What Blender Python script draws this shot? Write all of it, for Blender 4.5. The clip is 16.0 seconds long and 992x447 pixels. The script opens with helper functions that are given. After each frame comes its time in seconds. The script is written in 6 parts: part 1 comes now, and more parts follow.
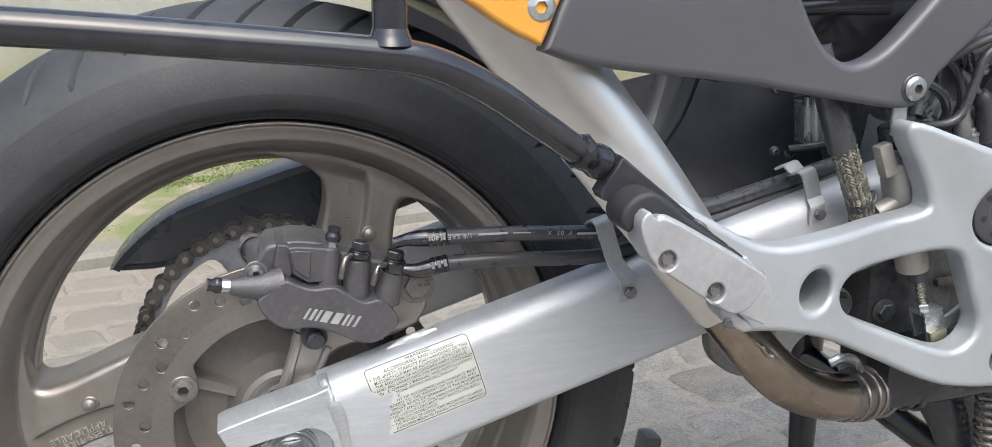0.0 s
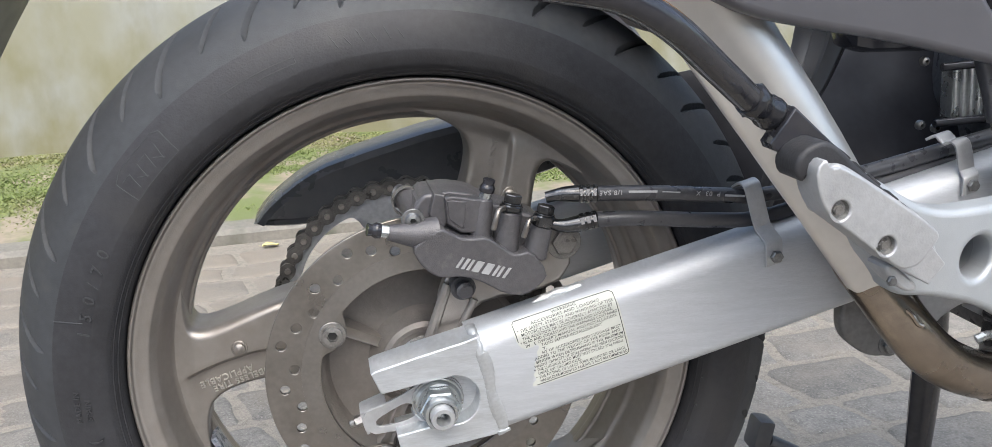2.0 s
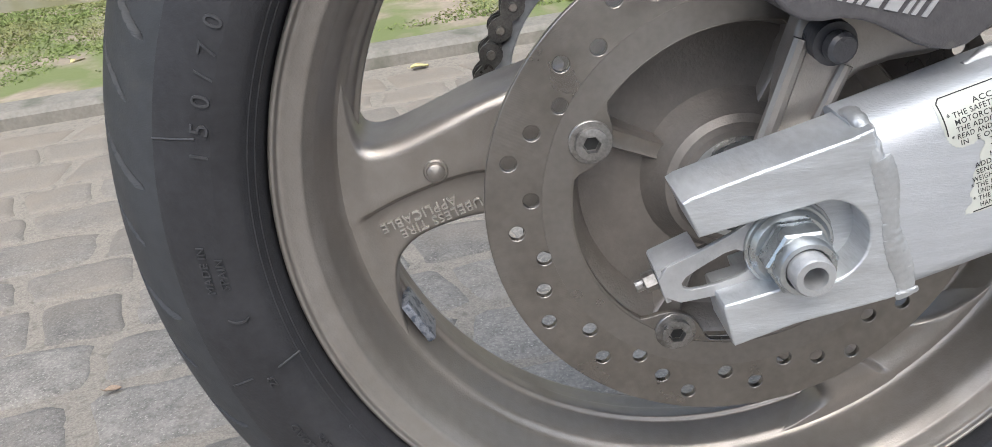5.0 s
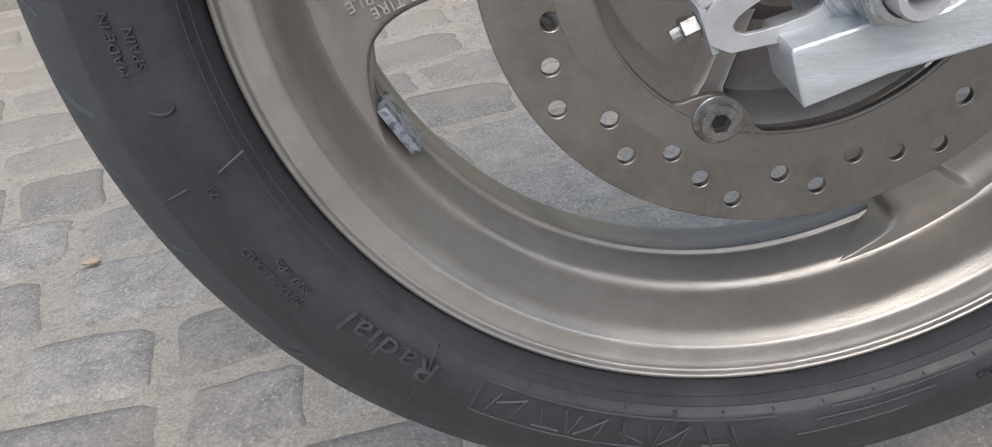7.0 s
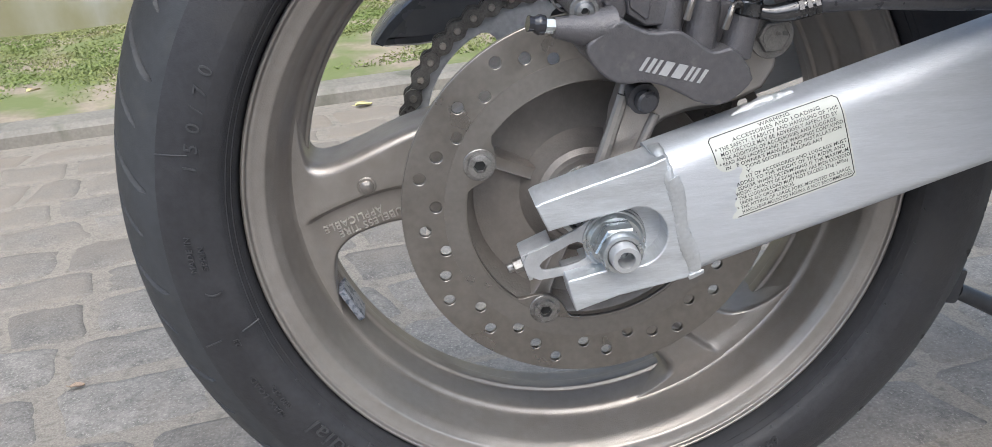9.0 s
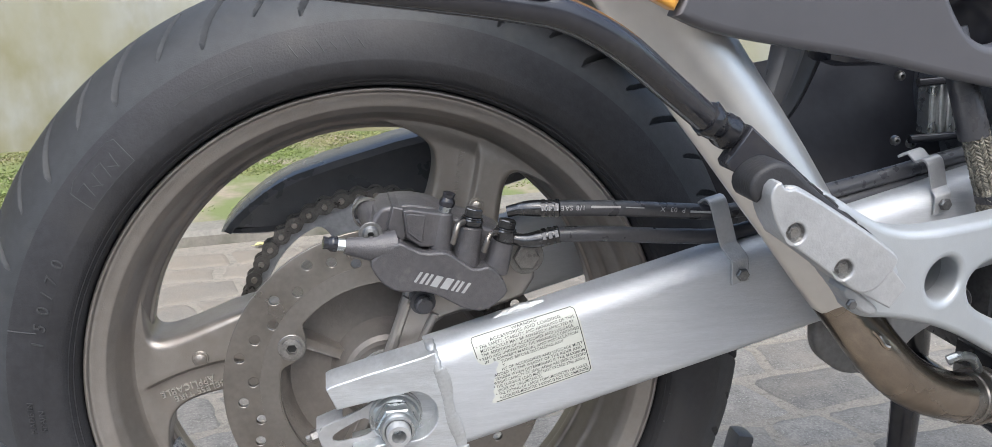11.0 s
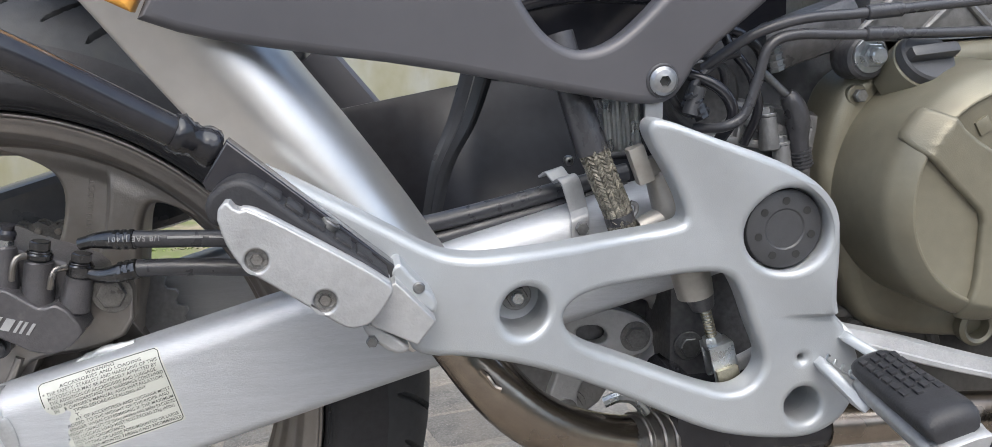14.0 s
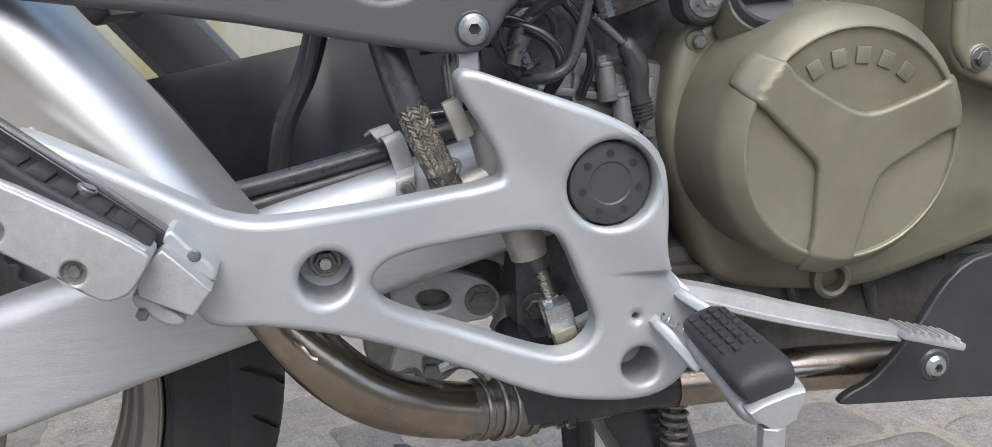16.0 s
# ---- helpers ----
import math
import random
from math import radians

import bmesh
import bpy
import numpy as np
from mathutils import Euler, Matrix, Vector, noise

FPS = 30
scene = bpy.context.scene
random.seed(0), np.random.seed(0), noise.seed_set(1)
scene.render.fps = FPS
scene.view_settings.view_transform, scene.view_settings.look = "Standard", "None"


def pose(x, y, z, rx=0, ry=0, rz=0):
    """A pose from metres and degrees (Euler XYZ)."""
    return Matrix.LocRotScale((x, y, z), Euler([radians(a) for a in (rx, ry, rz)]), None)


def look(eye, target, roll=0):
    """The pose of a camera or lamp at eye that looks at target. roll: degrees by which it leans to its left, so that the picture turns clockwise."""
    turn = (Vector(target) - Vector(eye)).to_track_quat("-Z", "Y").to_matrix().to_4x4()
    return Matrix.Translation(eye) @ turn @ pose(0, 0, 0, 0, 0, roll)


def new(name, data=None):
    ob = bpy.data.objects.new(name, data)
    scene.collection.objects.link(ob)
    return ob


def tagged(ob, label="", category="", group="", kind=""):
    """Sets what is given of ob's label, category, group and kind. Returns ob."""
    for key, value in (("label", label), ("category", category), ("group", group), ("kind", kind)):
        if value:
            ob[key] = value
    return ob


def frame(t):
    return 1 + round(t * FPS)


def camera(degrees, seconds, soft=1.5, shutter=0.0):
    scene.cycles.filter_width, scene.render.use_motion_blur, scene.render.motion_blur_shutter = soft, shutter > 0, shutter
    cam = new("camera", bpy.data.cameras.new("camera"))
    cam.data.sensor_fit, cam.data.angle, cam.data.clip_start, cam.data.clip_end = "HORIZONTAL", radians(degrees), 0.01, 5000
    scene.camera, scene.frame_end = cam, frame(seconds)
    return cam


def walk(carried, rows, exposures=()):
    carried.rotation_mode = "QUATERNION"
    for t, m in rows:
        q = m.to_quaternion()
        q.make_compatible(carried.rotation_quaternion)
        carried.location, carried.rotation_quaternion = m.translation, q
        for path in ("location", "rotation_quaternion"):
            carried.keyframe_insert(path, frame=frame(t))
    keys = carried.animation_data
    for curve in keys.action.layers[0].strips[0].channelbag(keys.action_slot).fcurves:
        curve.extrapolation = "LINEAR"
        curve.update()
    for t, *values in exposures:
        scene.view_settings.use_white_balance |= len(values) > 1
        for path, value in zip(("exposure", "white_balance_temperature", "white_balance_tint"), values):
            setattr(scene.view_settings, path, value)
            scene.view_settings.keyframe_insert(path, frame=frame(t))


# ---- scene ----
cam = camera(56.97, 16.0, soft=0.45)
# seconds, eye, then yaw, pitch and lean to the right in degrees
PATH = [
    (0.0, -0.0095, -0.7469, 0.6447, -15.23, -15.40, 1.59),
    (0.5, -0.0336, -0.7524, 0.6364, -14.95, -14.60, 1.36),
    (1.0, -0.0581, -0.7508, 0.6246, -14.28, -14.34, 1.00),
    (1.5, -0.0642, -0.7505, 0.6181, -12.81, -14.55, 0.82),
    (2.0, -0.0729, -0.7520, 0.6127, -10.83, -14.90, 0.84),
    (2.5, -0.0895, -0.7498, 0.6063, -9.83, -15.23, 0.65),
    (3.0, -0.1068, -0.7499, 0.6003, -9.23, -15.56, 0.18),
    (3.5, -0.1333, -0.7387, 0.6060, -8.59, -16.36, 0.34),
    (4.0, -0.1278, -0.6637, 0.5932, -6.76, -18.31, 1.51),
    (4.5, -0.1357, -0.5593, 0.5522, -2.72, -22.11, 4.78),
    (5.0, -0.1311, -0.4750, 0.4984, -1.15, -24.93, 6.83),
    (5.2, -0.1343, -0.4521, 0.4703, -0.91, -25.33, 6.96),
    (7.3, -0.1279, -0.4120, 0.4045, 1.01, -30.93, 9.13),
    (7.5, -0.1292, -0.4253, 0.4106, 0.94, -30.83, 8.77),
    (8.0, -0.1154, -0.4739, 0.4460, 0.32, -29.24, 7.92),
    (8.5, -0.1126, -0.5563, 0.4970, -2.70, -26.25, 5.77),
    (8.7, -0.1170, -0.5878, 0.5166, -3.76, -24.90, 5.17),
    (10.8, -0.0866, -0.7540, 0.6144, -10.48, -14.67, 0.11),
    (11.0, -0.0381, -0.7448, 0.6208, -10.46, -15.01, 0.22),
    (11.5, 0.0464, -0.7394, 0.6092, -10.30, -14.70, -0.64),
    (12.0, 0.0953, -0.7439, 0.6101, -9.02, -13.39, -0.59),
    (12.5, 0.1504, -0.7415, 0.6062, -8.71, -12.65, -0.22),
    (13.0, 0.1961, -0.7389, 0.6010, -8.85, -12.50, 0.57),
    (13.5, 0.2320, -0.7428, 0.5972, -9.11, -12.52, 1.20),
    (14.0, 0.2591, -0.7372, 0.5938, -9.46, -12.45, 1.40),
    (14.5, 0.2801, -0.7381, 0.5940, -9.80, -12.91, 1.65),
    (15.0, 0.3083, -0.7315, 0.5844, -10.14, -13.59, 1.87),
    (15.5, 0.3393, -0.7271, 0.5798, -10.41, -14.26, 2.25),
    (16.0, 0.3588, -0.7268, 0.5796, -11.24, -14.59, 2.59),
]


def held(x, y, z, yaw, pitch, lean):
    return pose(x, y, z, 0, 0, yaw) @ pose(0, 0, 0, 90 + pitch, 0, 0) @ pose(0, 0, 0, 0, 0, -lean)


walk(cam, [(row[0], held(*row[1:])) for row in PATH], exposures=[(0.0, 1.24, 6300, 6), (0.5, 1.40, 6300, 6), (1.2, 1.36, 6300, 6), (2.3, 1.22, 6250, 6), (4.0, 1.12, 6200, 6), (7.5, 1.08, 6100, 6), (8.7, 1.12, 6050, 6), (11.0, 1.22, 6150, 6), (12.5, 1.12, 6200, 6), (16.0, 1.04, 6250, 7)])

# ---- light ----
world = bpy.data.worlds.new("overcast_sky")
scene.world = world
world.use_nodes = True
wn = world.node_tree.nodes
sky = wn.new("ShaderNodeTexSky")
sky.sky_type = "NISHITA"
sky.sun_disc = False
sky.sun_elevation, sky.sun_rotation = radians(52), radians(185)
sky.dust_density, sky.ozone_density = 4.0, 1.0
pale = wn.new("ShaderNodeHueSaturation")
pale.inputs["Saturation"].default_value = 0.95
world.node_tree.links.new(sky.outputs[0], pale.inputs["Color"])
world.node_tree.links.new(pale.outputs[0], wn["Background"].inputs["Color"])
wn["Background"].inputs["Strength"].default_value = 0.15
sun = new("sun", bpy.data.lights.new("sun", "SUN"))
sun.data.energy, sun.data.angle, sun.data.color = 1.1, radians(60), (1.0, 0.985, 0.96)
sun.matrix_world = look((0.5, -2.4, 6.0), (0, 0, 0))

# ---- materials ----


def mat(name, color, rough=0.5, metal=0.0, vary=0.12, scale=40.0, bump=0.0, bump_scale=300.0, rough_vary=0.1, stretch=(1, 1, 1), coat=0.0, blotch=None, blotch_scale=9.0, blotch_at=(0.55, 0.7), spec=0.5, rings=0.0):
    """Surface with fine grain and larger stains."""
    m = bpy.data.materials.new(name)
    m.use_nodes = True
    nt = m.node_tree
    b = nt.nodes["Principled BSDF"]
    b.inputs["Metallic"].default_value = metal
    b.inputs["Coat Weight"].default_value = coat
    b.inputs["Coat Roughness"].default_value = 0.12
    b.inputs["Specular IOR Level"].default_value = spec
    tc = nt.nodes.new("ShaderNodeTexCoord")
    mp = nt.nodes.new("ShaderNodeMapping")
    mp.inputs["Scale"].default_value = stretch
    nt.links.new(tc.outputs["Object"], mp.inputs["Vector"])

    def noise_node(sc, detail=4):
        n = nt.nodes.new("ShaderNodeTexNoise")
        n.inputs["Scale"].default_value = sc
        n.inputs["Detail"].default_value = detail
        nt.links.new(mp.outputs[0], n.inputs["Vector"])
        return n

    n1, n2 = noise_node(scale), noise_node(scale * 6)
    add = nt.nodes.new("ShaderNodeMath")
    add.operation = "ADD"
    nt.links.new(n1.outputs["Fac"], add.inputs[0])
    nt.links.new(n2.outputs["Fac"], add.inputs[1])
    ramp = nt.nodes.new("ShaderNodeMapRange")
    ramp.inputs["From Min"].default_value, ramp.inputs["From Max"].default_value = 0.6, 1.4
    ramp.inputs["To Min"].default_value, ramp.inputs["To Max"].default_value = 1 - vary, 1 + vary
    nt.links.new(add.outputs[0], ramp.inputs["Value"])
    mul = nt.nodes.new("ShaderNodeMix")
    mul.data_type, mul.blend_type = "RGBA", "MULTIPLY"
    mul.inputs["Factor"].default_value = 1.0
    mul.inputs["A"].default_value = (*color, 1)
    nt.links.new(ramp.outputs[0], mul.inputs["B"])
    out = mul.outputs["Result"]
    if blotch:
        n3 = noise_node(blotch_scale, 6)
        edge = nt.nodes.new("ShaderNodeMapRange")
        edge.inputs["From Min"].default_value, edge.inputs["From Max"].default_value = blotch_at
        nt.links.new(n3.outputs["Fac"], edge.inputs["Value"])
        mix = nt.nodes.new("ShaderNodeMix")
        mix.data_type = "RGBA"
        nt.links.new(edge.outputs[0], mix.inputs["Factor"])
        nt.links.new(out, mix.inputs["A"])
        mix.inputs["B"].default_value = (*blotch, 1)
        out = mix.outputs["Result"]
    nt.links.new(out, b.inputs["Base Color"])
    rr = nt.nodes.new("ShaderNodeMapRange")
    rr.inputs["From Min"].default_value, rr.inputs["From Max"].default_value = 0.3, 0.7
    rr.inputs["To Min"].default_value, rr.inputs["To Max"].default_value = max(rough - rough_vary, 0.03), min(rough + rough_vary, 1)
    nt.links.new(n1.outputs["Fac"], rr.inputs["Value"])
    nt.links.new(rr.outputs[0], b.inputs["Roughness"])
    if bump:
        bp = nt.nodes.new("ShaderNodeBump")
        bp.inputs["Strength"].default_value = bump
        bp.inputs["Distance"].default_value = 0.001
        nb = noise_node(bump_scale, 3)
        height = nb.outputs["Fac"]
        if rings:
            turned = nt.nodes.new("ShaderNodeMapping")
            turned.inputs["Location"].default_value = (0, 0, -0.31)
            nt.links.new(tc.outputs["Object"], turned.inputs["Vector"])
            wv = nt.nodes.new("ShaderNodeTexWave")
            wv.wave_type, wv.rings_direction = "RINGS", "Y"
            wv.inputs["Scale"].default_value = rings
            wv.inputs["Distortion"].default_value = 2.0
            nt.links.new(turned.outputs[0], wv.inputs["Vector"])
            height = wv.outputs["Fac"]
        nt.links.new(height, bp.inputs["Height"])
        nt.links.new(bp.outputs[0], b.inputs["Normal"])
    return m


RUBBER = mat("tyre_rubber", (0.031, 0.031, 0.034), 0.47, vary=0.25, scale=30, bump=0.25, bump_scale=600, blotch=(0.038, 0.037, 0.038), blotch_scale=14, spec=0.28)
# Rubber of the raised relief, slightly paler than the sidewall.
PALERUBBER = mat("paler_moulded_rubber", (0.037, 0.037, 0.040), 0.55, vary=0.4, scale=120)
BLACKZINC = mat("black_plated_steel", (0.085, 0.085, 0.088), 0.20, 0.85, vary=0.4, scale=120, blotch=(0.2, 0.2, 0.2), blotch_scale=160, blotch_at=(0.62, 0.75))
# Greyer than the sidewall: dust and the sky's sheen share this colour.
TREADMAT = mat("dusty_sheen_tread_rubber", (0.041, 0.043, 0.047), 0.60, vary=0.2, scale=25, bump=0.15, bump_scale=900, blotch=(0.056, 0.056, 0.055), blotch_scale=45, blotch_at=(0.58, 0.80), spec=0.35)
BRONZE = mat("bronze_grey_wheel_paint", (0.290, 0.267, 0.247), 0.39, 0.66, vary=0.10, scale=25, bump=0.16, bump_scale=900, blotch=(0.256, 0.233, 0.213), blotch_scale=26)
# Paler than the wheel paint: the letters' highlight is put into the colour.
LIT_LETTERS = mat("highlit_raised_lettering", (0.47, 0.45, 0.42), 0.40, 0.6, vary=0.2, scale=120)
# Hub paint, darker than the rim's and mildly mottled.
HUBMAT = mat("darker_hub_paint", (0.210, 0.192, 0.178), 0.42, 0.5, vary=0.12, scale=40, bump=0.3, bump_scale=600, blotch=(0.175, 0.159, 0.146), blotch_scale=45, blotch_at=(0.48, 0.72))
DISCBAND = mat("smooth_disc_band_steel", (0.250, 0.233, 0.218), 0.36, 0.85, vary=0.12, scale=40, bump=0.05, bump_scale=700)
STEEL = mat("brushed_disc_steel", (0.245, 0.226, 0.208), 0.34, 0.9, vary=0.16, scale=30, bump=0.14, bump_scale=700, rings=620.0)
ALU = mat("brushed_aluminium", (0.485, 0.500, 0.525), 0.52, 0.52, vary=0.09, scale=30, bump=0.22, bump_scale=420, rough_vary=0.04, stretch=(1, 1, 9), blotch=(0.455, 0.472, 0.495), blotch_scale=20, blotch_at=(0.50, 0.80))
FORKEND = mat("machined_fork_end_aluminium", (0.56, 0.58, 0.605), 0.40, 0.7, vary=0.14, scale=24, bump=0.30, bump_scale=320, stretch=(1, 1, 7), blotch=(0.46, 0.47, 0.48), blotch_scale=26, blotch_at=(0.56, 0.74))
SHIELD = mat("polished_aluminium_shield", (0.655, 0.640, 0.620), 0.42, 0.9, vary=0.08, scale=10, bump=0.05, bump_scale=300, rough_vary=0.05)
CAST = mat("bead_blasted_aluminium", (0.40, 0.403, 0.410), 0.50, 0.55, vary=0.14, scale=30, bump=0.3, bump_scale=700, blotch=(0.36, 0.355, 0.35), blotch_scale=25, blotch_at=(0.55, 0.8))
DIRTCAST = mat("grimy_recess_metal", (0.26, 0.255, 0.25), 0.5, 0.6, vary=0.4, scale=150, bump=0.4, bump_scale=500, blotch=(0.13, 0.125, 0.12), blotch_scale=160)
WELD = mat("weld_bead_aluminium", (0.47, 0.48, 0.49), 0.50, 0.75, vary=0.12, scale=60, bump=0.5, bump_scale=250)
SILVER = mat("satin_silver_paint", (0.368, 0.385, 0.402), 0.46, 0.40, vary=0.05, scale=14, bump=0.15, bump_scale=1500, coat=0.08, blotch=(0.36, 0.37, 0.385), blotch_scale=55, blotch_at=(0.66, 0.76))
ZINC = mat("zinc_plated_steel", (0.47, 0.49, 0.50), 0.30, 0.9, vary=0.2, scale=60, bump=0.12)
DULLZINC = mat("dull_zinc_plate", (0.33, 0.335, 0.345), 0.34, 0.85, vary=0.2, scale=60, bump=0.1)
MCGREY = mat("tan_grey_anodised_aluminium", (0.330, 0.315, 0.290), 0.45, 0.5, vary=0.10, scale=40, bump=0.15, bump_scale=900, blotch=(0.27, 0.25, 0.225), blotch_scale=40)
SCREWSTEEL = mat("grimy_screw_steel", (0.27, 0.26, 0.25), 0.36, 0.8, vary=0.35, scale=140, bump=0.2, blotch=(0.12, 0.11, 0.10), blotch_scale=120)
BRASS = mat("yellow_passivated_steel", (0.31, 0.295, 0.235), 0.40, 0.85, vary=0.3, scale=80, blotch=(0.16, 0.14, 0.10), blotch_scale=150)
BOLT = mat("dark_steel_bolt", (0.20, 0.20, 0.20), 0.38, 0.8, vary=0.3, scale=90, bump=0.2)
CALIPER = mat("anthracite_caliper_paint", (0.094, 0.090, 0.095), 0.40, 0.3, vary=0.2, scale=40, bump=0.35, bump_scale=900, blotch=(0.16, 0.15, 0.145), blotch_scale=70, blotch_at=(0.62, 0.78))
GLOSSBLACK = mat("gloss_black_enamel", (0.024, 0.024, 0.029), 0.16, 0.0, vary=0.15, scale=20, coat=0.35, spec=0.40, blotch=(0.035, 0.035, 0.037), blotch_scale=30)
BLACKPLASTIC = mat("black_moulded_plastic", (0.056, 0.057, 0.063), 0.38, 0.0, vary=0.18, scale=24, bump=0.2, bump_scale=900)
GUARDMAT = mat("weathered_black_plastic", (0.072, 0.075, 0.083), 0.30, 0.0, vary=0.2, scale=20, bump=0.15, bump_scale=700, coat=0.3)
HOSE = mat("black_hose_rubber", (0.044, 0.044, 0.049), 0.33, 0.0, vary=0.2, scale=60, bump=0.2, bump_scale=700)
GREYPLASTIC = mat("dark_grey_panel", (0.080, 0.078, 0.086), 0.42, 0.15, vary=0.06, scale=10, bump=0.05, bump_scale=2200)
ORANGE = mat("amber_orange_paint", (0.66, 0.32, 0.055), 0.35, 0.1, vary=0.05, scale=20, coat=0.3)
OLIVE = mat("champagne_engine_paint", (0.196, 0.182, 0.136), 0.44, 0.35, vary=0.10, scale=18, bump=0.16, bump_scale=1200, blotch=(0.138, 0.124, 0.090), blotch_scale=13, blotch_at=(0.54, 0.74))
ENGINEGREY = mat("grey_cast_crankcase", (0.20, 0.20, 0.203), 0.5, 0.5, vary=0.25, scale=30, bump=0.35, bump_scale=500, blotch=(0.11, 0.105, 0.10), blotch_scale=20)
CAPMAT = mat("dark_grey_cap_plastic", (0.048, 0.049, 0.053), 0.42, 0.0, vary=0.12, scale=30, bump=0.2, bump_scale=1200)
SUMP = mat("dirty_sump_metal", (0.095, 0.092, 0.088), 0.5, 0.4, vary=0.3, scale=30, bump=0.4, bump_scale=300, blotch=(0.05, 0.047, 0.044), blotch_scale=18)
EXHAUST = mat("heat_tinted_exhaust_steel", (0.345, 0.295, 0.245), 0.24, 1.0, vary=0.25, scale=14, bump=0.10, blotch=(0.20, 0.165, 0.135), blotch_scale=14, blotch_at=(0.44, 0.68))
BRAID = mat("braided_sleeve", (0.15, 0.14, 0.115), 0.75, 0.1, vary=0.6, scale=150, bump=0.8, bump_scale=600)
STRAPMAT = mat("grey_rubber_flap", (0.048, 0.049, 0.054), 0.34, vary=0.15, scale=30)
WRAPMAT = mat("glossy_black_film", (0.018, 0.018, 0.021), 0.16, coat=0.3, spec=0.35, vary=0.2, scale=60)
MUDMAT = mat("dull_black_mudguard_plastic", (0.027, 0.027, 0.032), 0.40, vary=0.3, scale=16, bump=0.04, bump_scale=500, blotch=(0.030, 0.030, 0.033), blotch_scale=12, blotch_at=(0.55, 0.75))
LABEL = mat("cream_foil_label", (0.51, 0.52, 0.475), 0.60, 0.0, vary=0.06, scale=30)
# Black of the label's print, also painted where sockets and dimples are shaded.
INK_AND_SHADE = mat("black_print_and_shade", (0.02, 0.02, 0.02), 0.6)
PALEMARK = mat("pale_print", (0.36, 0.36, 0.365), 0.5, 0.1)
CHAINMAT = mat("oily_chain_steel", (0.175, 0.168, 0.160), 0.36, 0.7, vary=0.45, scale=150, bump=0.4)
PINMAT = mat("bright_chain_pin", (0.42, 0.39, 0.35), 0.35, 0.85, vary=0.3, scale=150)
SPROCKET = mat("sprocket_steel", (0.42, 0.43, 0.45), 0.5, 0.5, vary=0.25, scale=40, blotch=(0.20, 0.21, 0.23), blotch_scale=22)
LEAD = mat("wheel_weight_zinc", (0.30, 0.32, 0.37), 0.40, 0.6, vary=0.5, scale=260, bump=0.5, blotch=(0.10, 0.12, 0.16), blotch_scale=180, blotch_at=(0.50, 0.60))
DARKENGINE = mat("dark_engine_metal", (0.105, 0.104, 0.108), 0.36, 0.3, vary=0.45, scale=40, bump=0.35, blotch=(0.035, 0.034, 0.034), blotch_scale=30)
STONE = mat("grey_cobble_stone", (0.176, 0.161, 0.142), 0.8, vary=0.48, scale=36, bump=1.0, bump_scale=240, blotch=(0.30, 0.275, 0.240), blotch_scale=330, blotch_at=(0.57, 0.70))
SAND = mat("sandy_joint", (0.230, 0.203, 0.168), 0.95, vary=0.45, scale=60, bump=1.0, bump_scale=230, blotch=(0.160, 0.142, 0.118), blotch_scale=60)
KERB = mat("concrete_kerb", (0.19, 0.175, 0.15), 0.85, vary=0.25, scale=18, bump=0.7, bump_scale=120, blotch=(0.10, 0.10, 0.075))
EARTH = mat("bare_earth", (0.255, 0.212, 0.160), 0.95, vary=0.25, scale=9, bump=0.7, bump_scale=70, blotch=(0.135, 0.158, 0.058), blotch_scale=5, blotch_at=(0.42, 0.56))
WALLMAT = mat("mossy_concrete_wall", (0.292, 0.295, 0.280), 0.9, vary=0.18, scale=5, bump=0.5, bump_scale=40, stretch=(1, 1, 0.45))
GRASSMAT = mat("verge_grass", (0.150, 0.190, 0.055), 0.75, vary=0.20, scale=5, blotch=(0.200, 0.190, 0.080), blotch_scale=2.2, blotch_at=(0.45, 0.62))


def random_tone(m, low, high):
    """Gives each separate piece its own tone."""
    nt = m.node_tree
    b = nt.nodes["Principled BSDF"]
    src = b.inputs["Base Color"].links[0].from_socket
    info = nt.nodes.new("ShaderNodeObjectInfo")
    r = nt.nodes.new("ShaderNodeMapRange")
    r.inputs["To Min"].default_value, r.inputs["To Max"].default_value = low, high
    nt.links.new(info.outputs["Random"], r.inputs["Value"])
    mix = nt.nodes.new("ShaderNodeMix")
    mix.data_type, mix.blend_type = "RGBA", "MULTIPLY"
    mix.inputs["Factor"].default_value = 1.0
    nt.links.new(src, mix.inputs["A"])
    nt.links.new(r.outputs[0], mix.inputs["B"])
    nt.links.new(mix.outputs["Result"], b.inputs["Base Color"])
    far_off = nt.nodes.new("ShaderNodeMath")
    far_off.operation = "MULTIPLY"
    far_off.inputs[1].default_value = 40.0
    nt.links.new(info.outputs["Random"], far_off.inputs[0])
    for node in nt.nodes:
        if node.type == "MAPPING":
            nt.links.new(far_off.outputs[0], node.inputs["Location"])


random_tone(STONE, 0.80, 1.14)


def island_tone(m, low, high):
    """Gives each loose piece of a joined mesh its own tone."""
    nt = m.node_tree
    b = nt.nodes["Principled BSDF"]
    src = b.inputs["Base Color"].links[0].from_socket
    geo = nt.nodes.new("ShaderNodeNewGeometry")
    r = nt.nodes.new("ShaderNodeMapRange")
    r.inputs["To Min"].default_value, r.inputs["To Max"].default_value = low, high
    nt.links.new(geo.outputs["Random Per Island"], r.inputs["Value"])
    mix = nt.nodes.new("ShaderNodeMix")
    mix.data_type, mix.blend_type = "RGBA", "MULTIPLY"
    mix.inputs["Factor"].default_value = 1.0
    nt.links.new(src, mix.inputs["A"])
    nt.links.new(r.outputs[0], mix.inputs["B"])
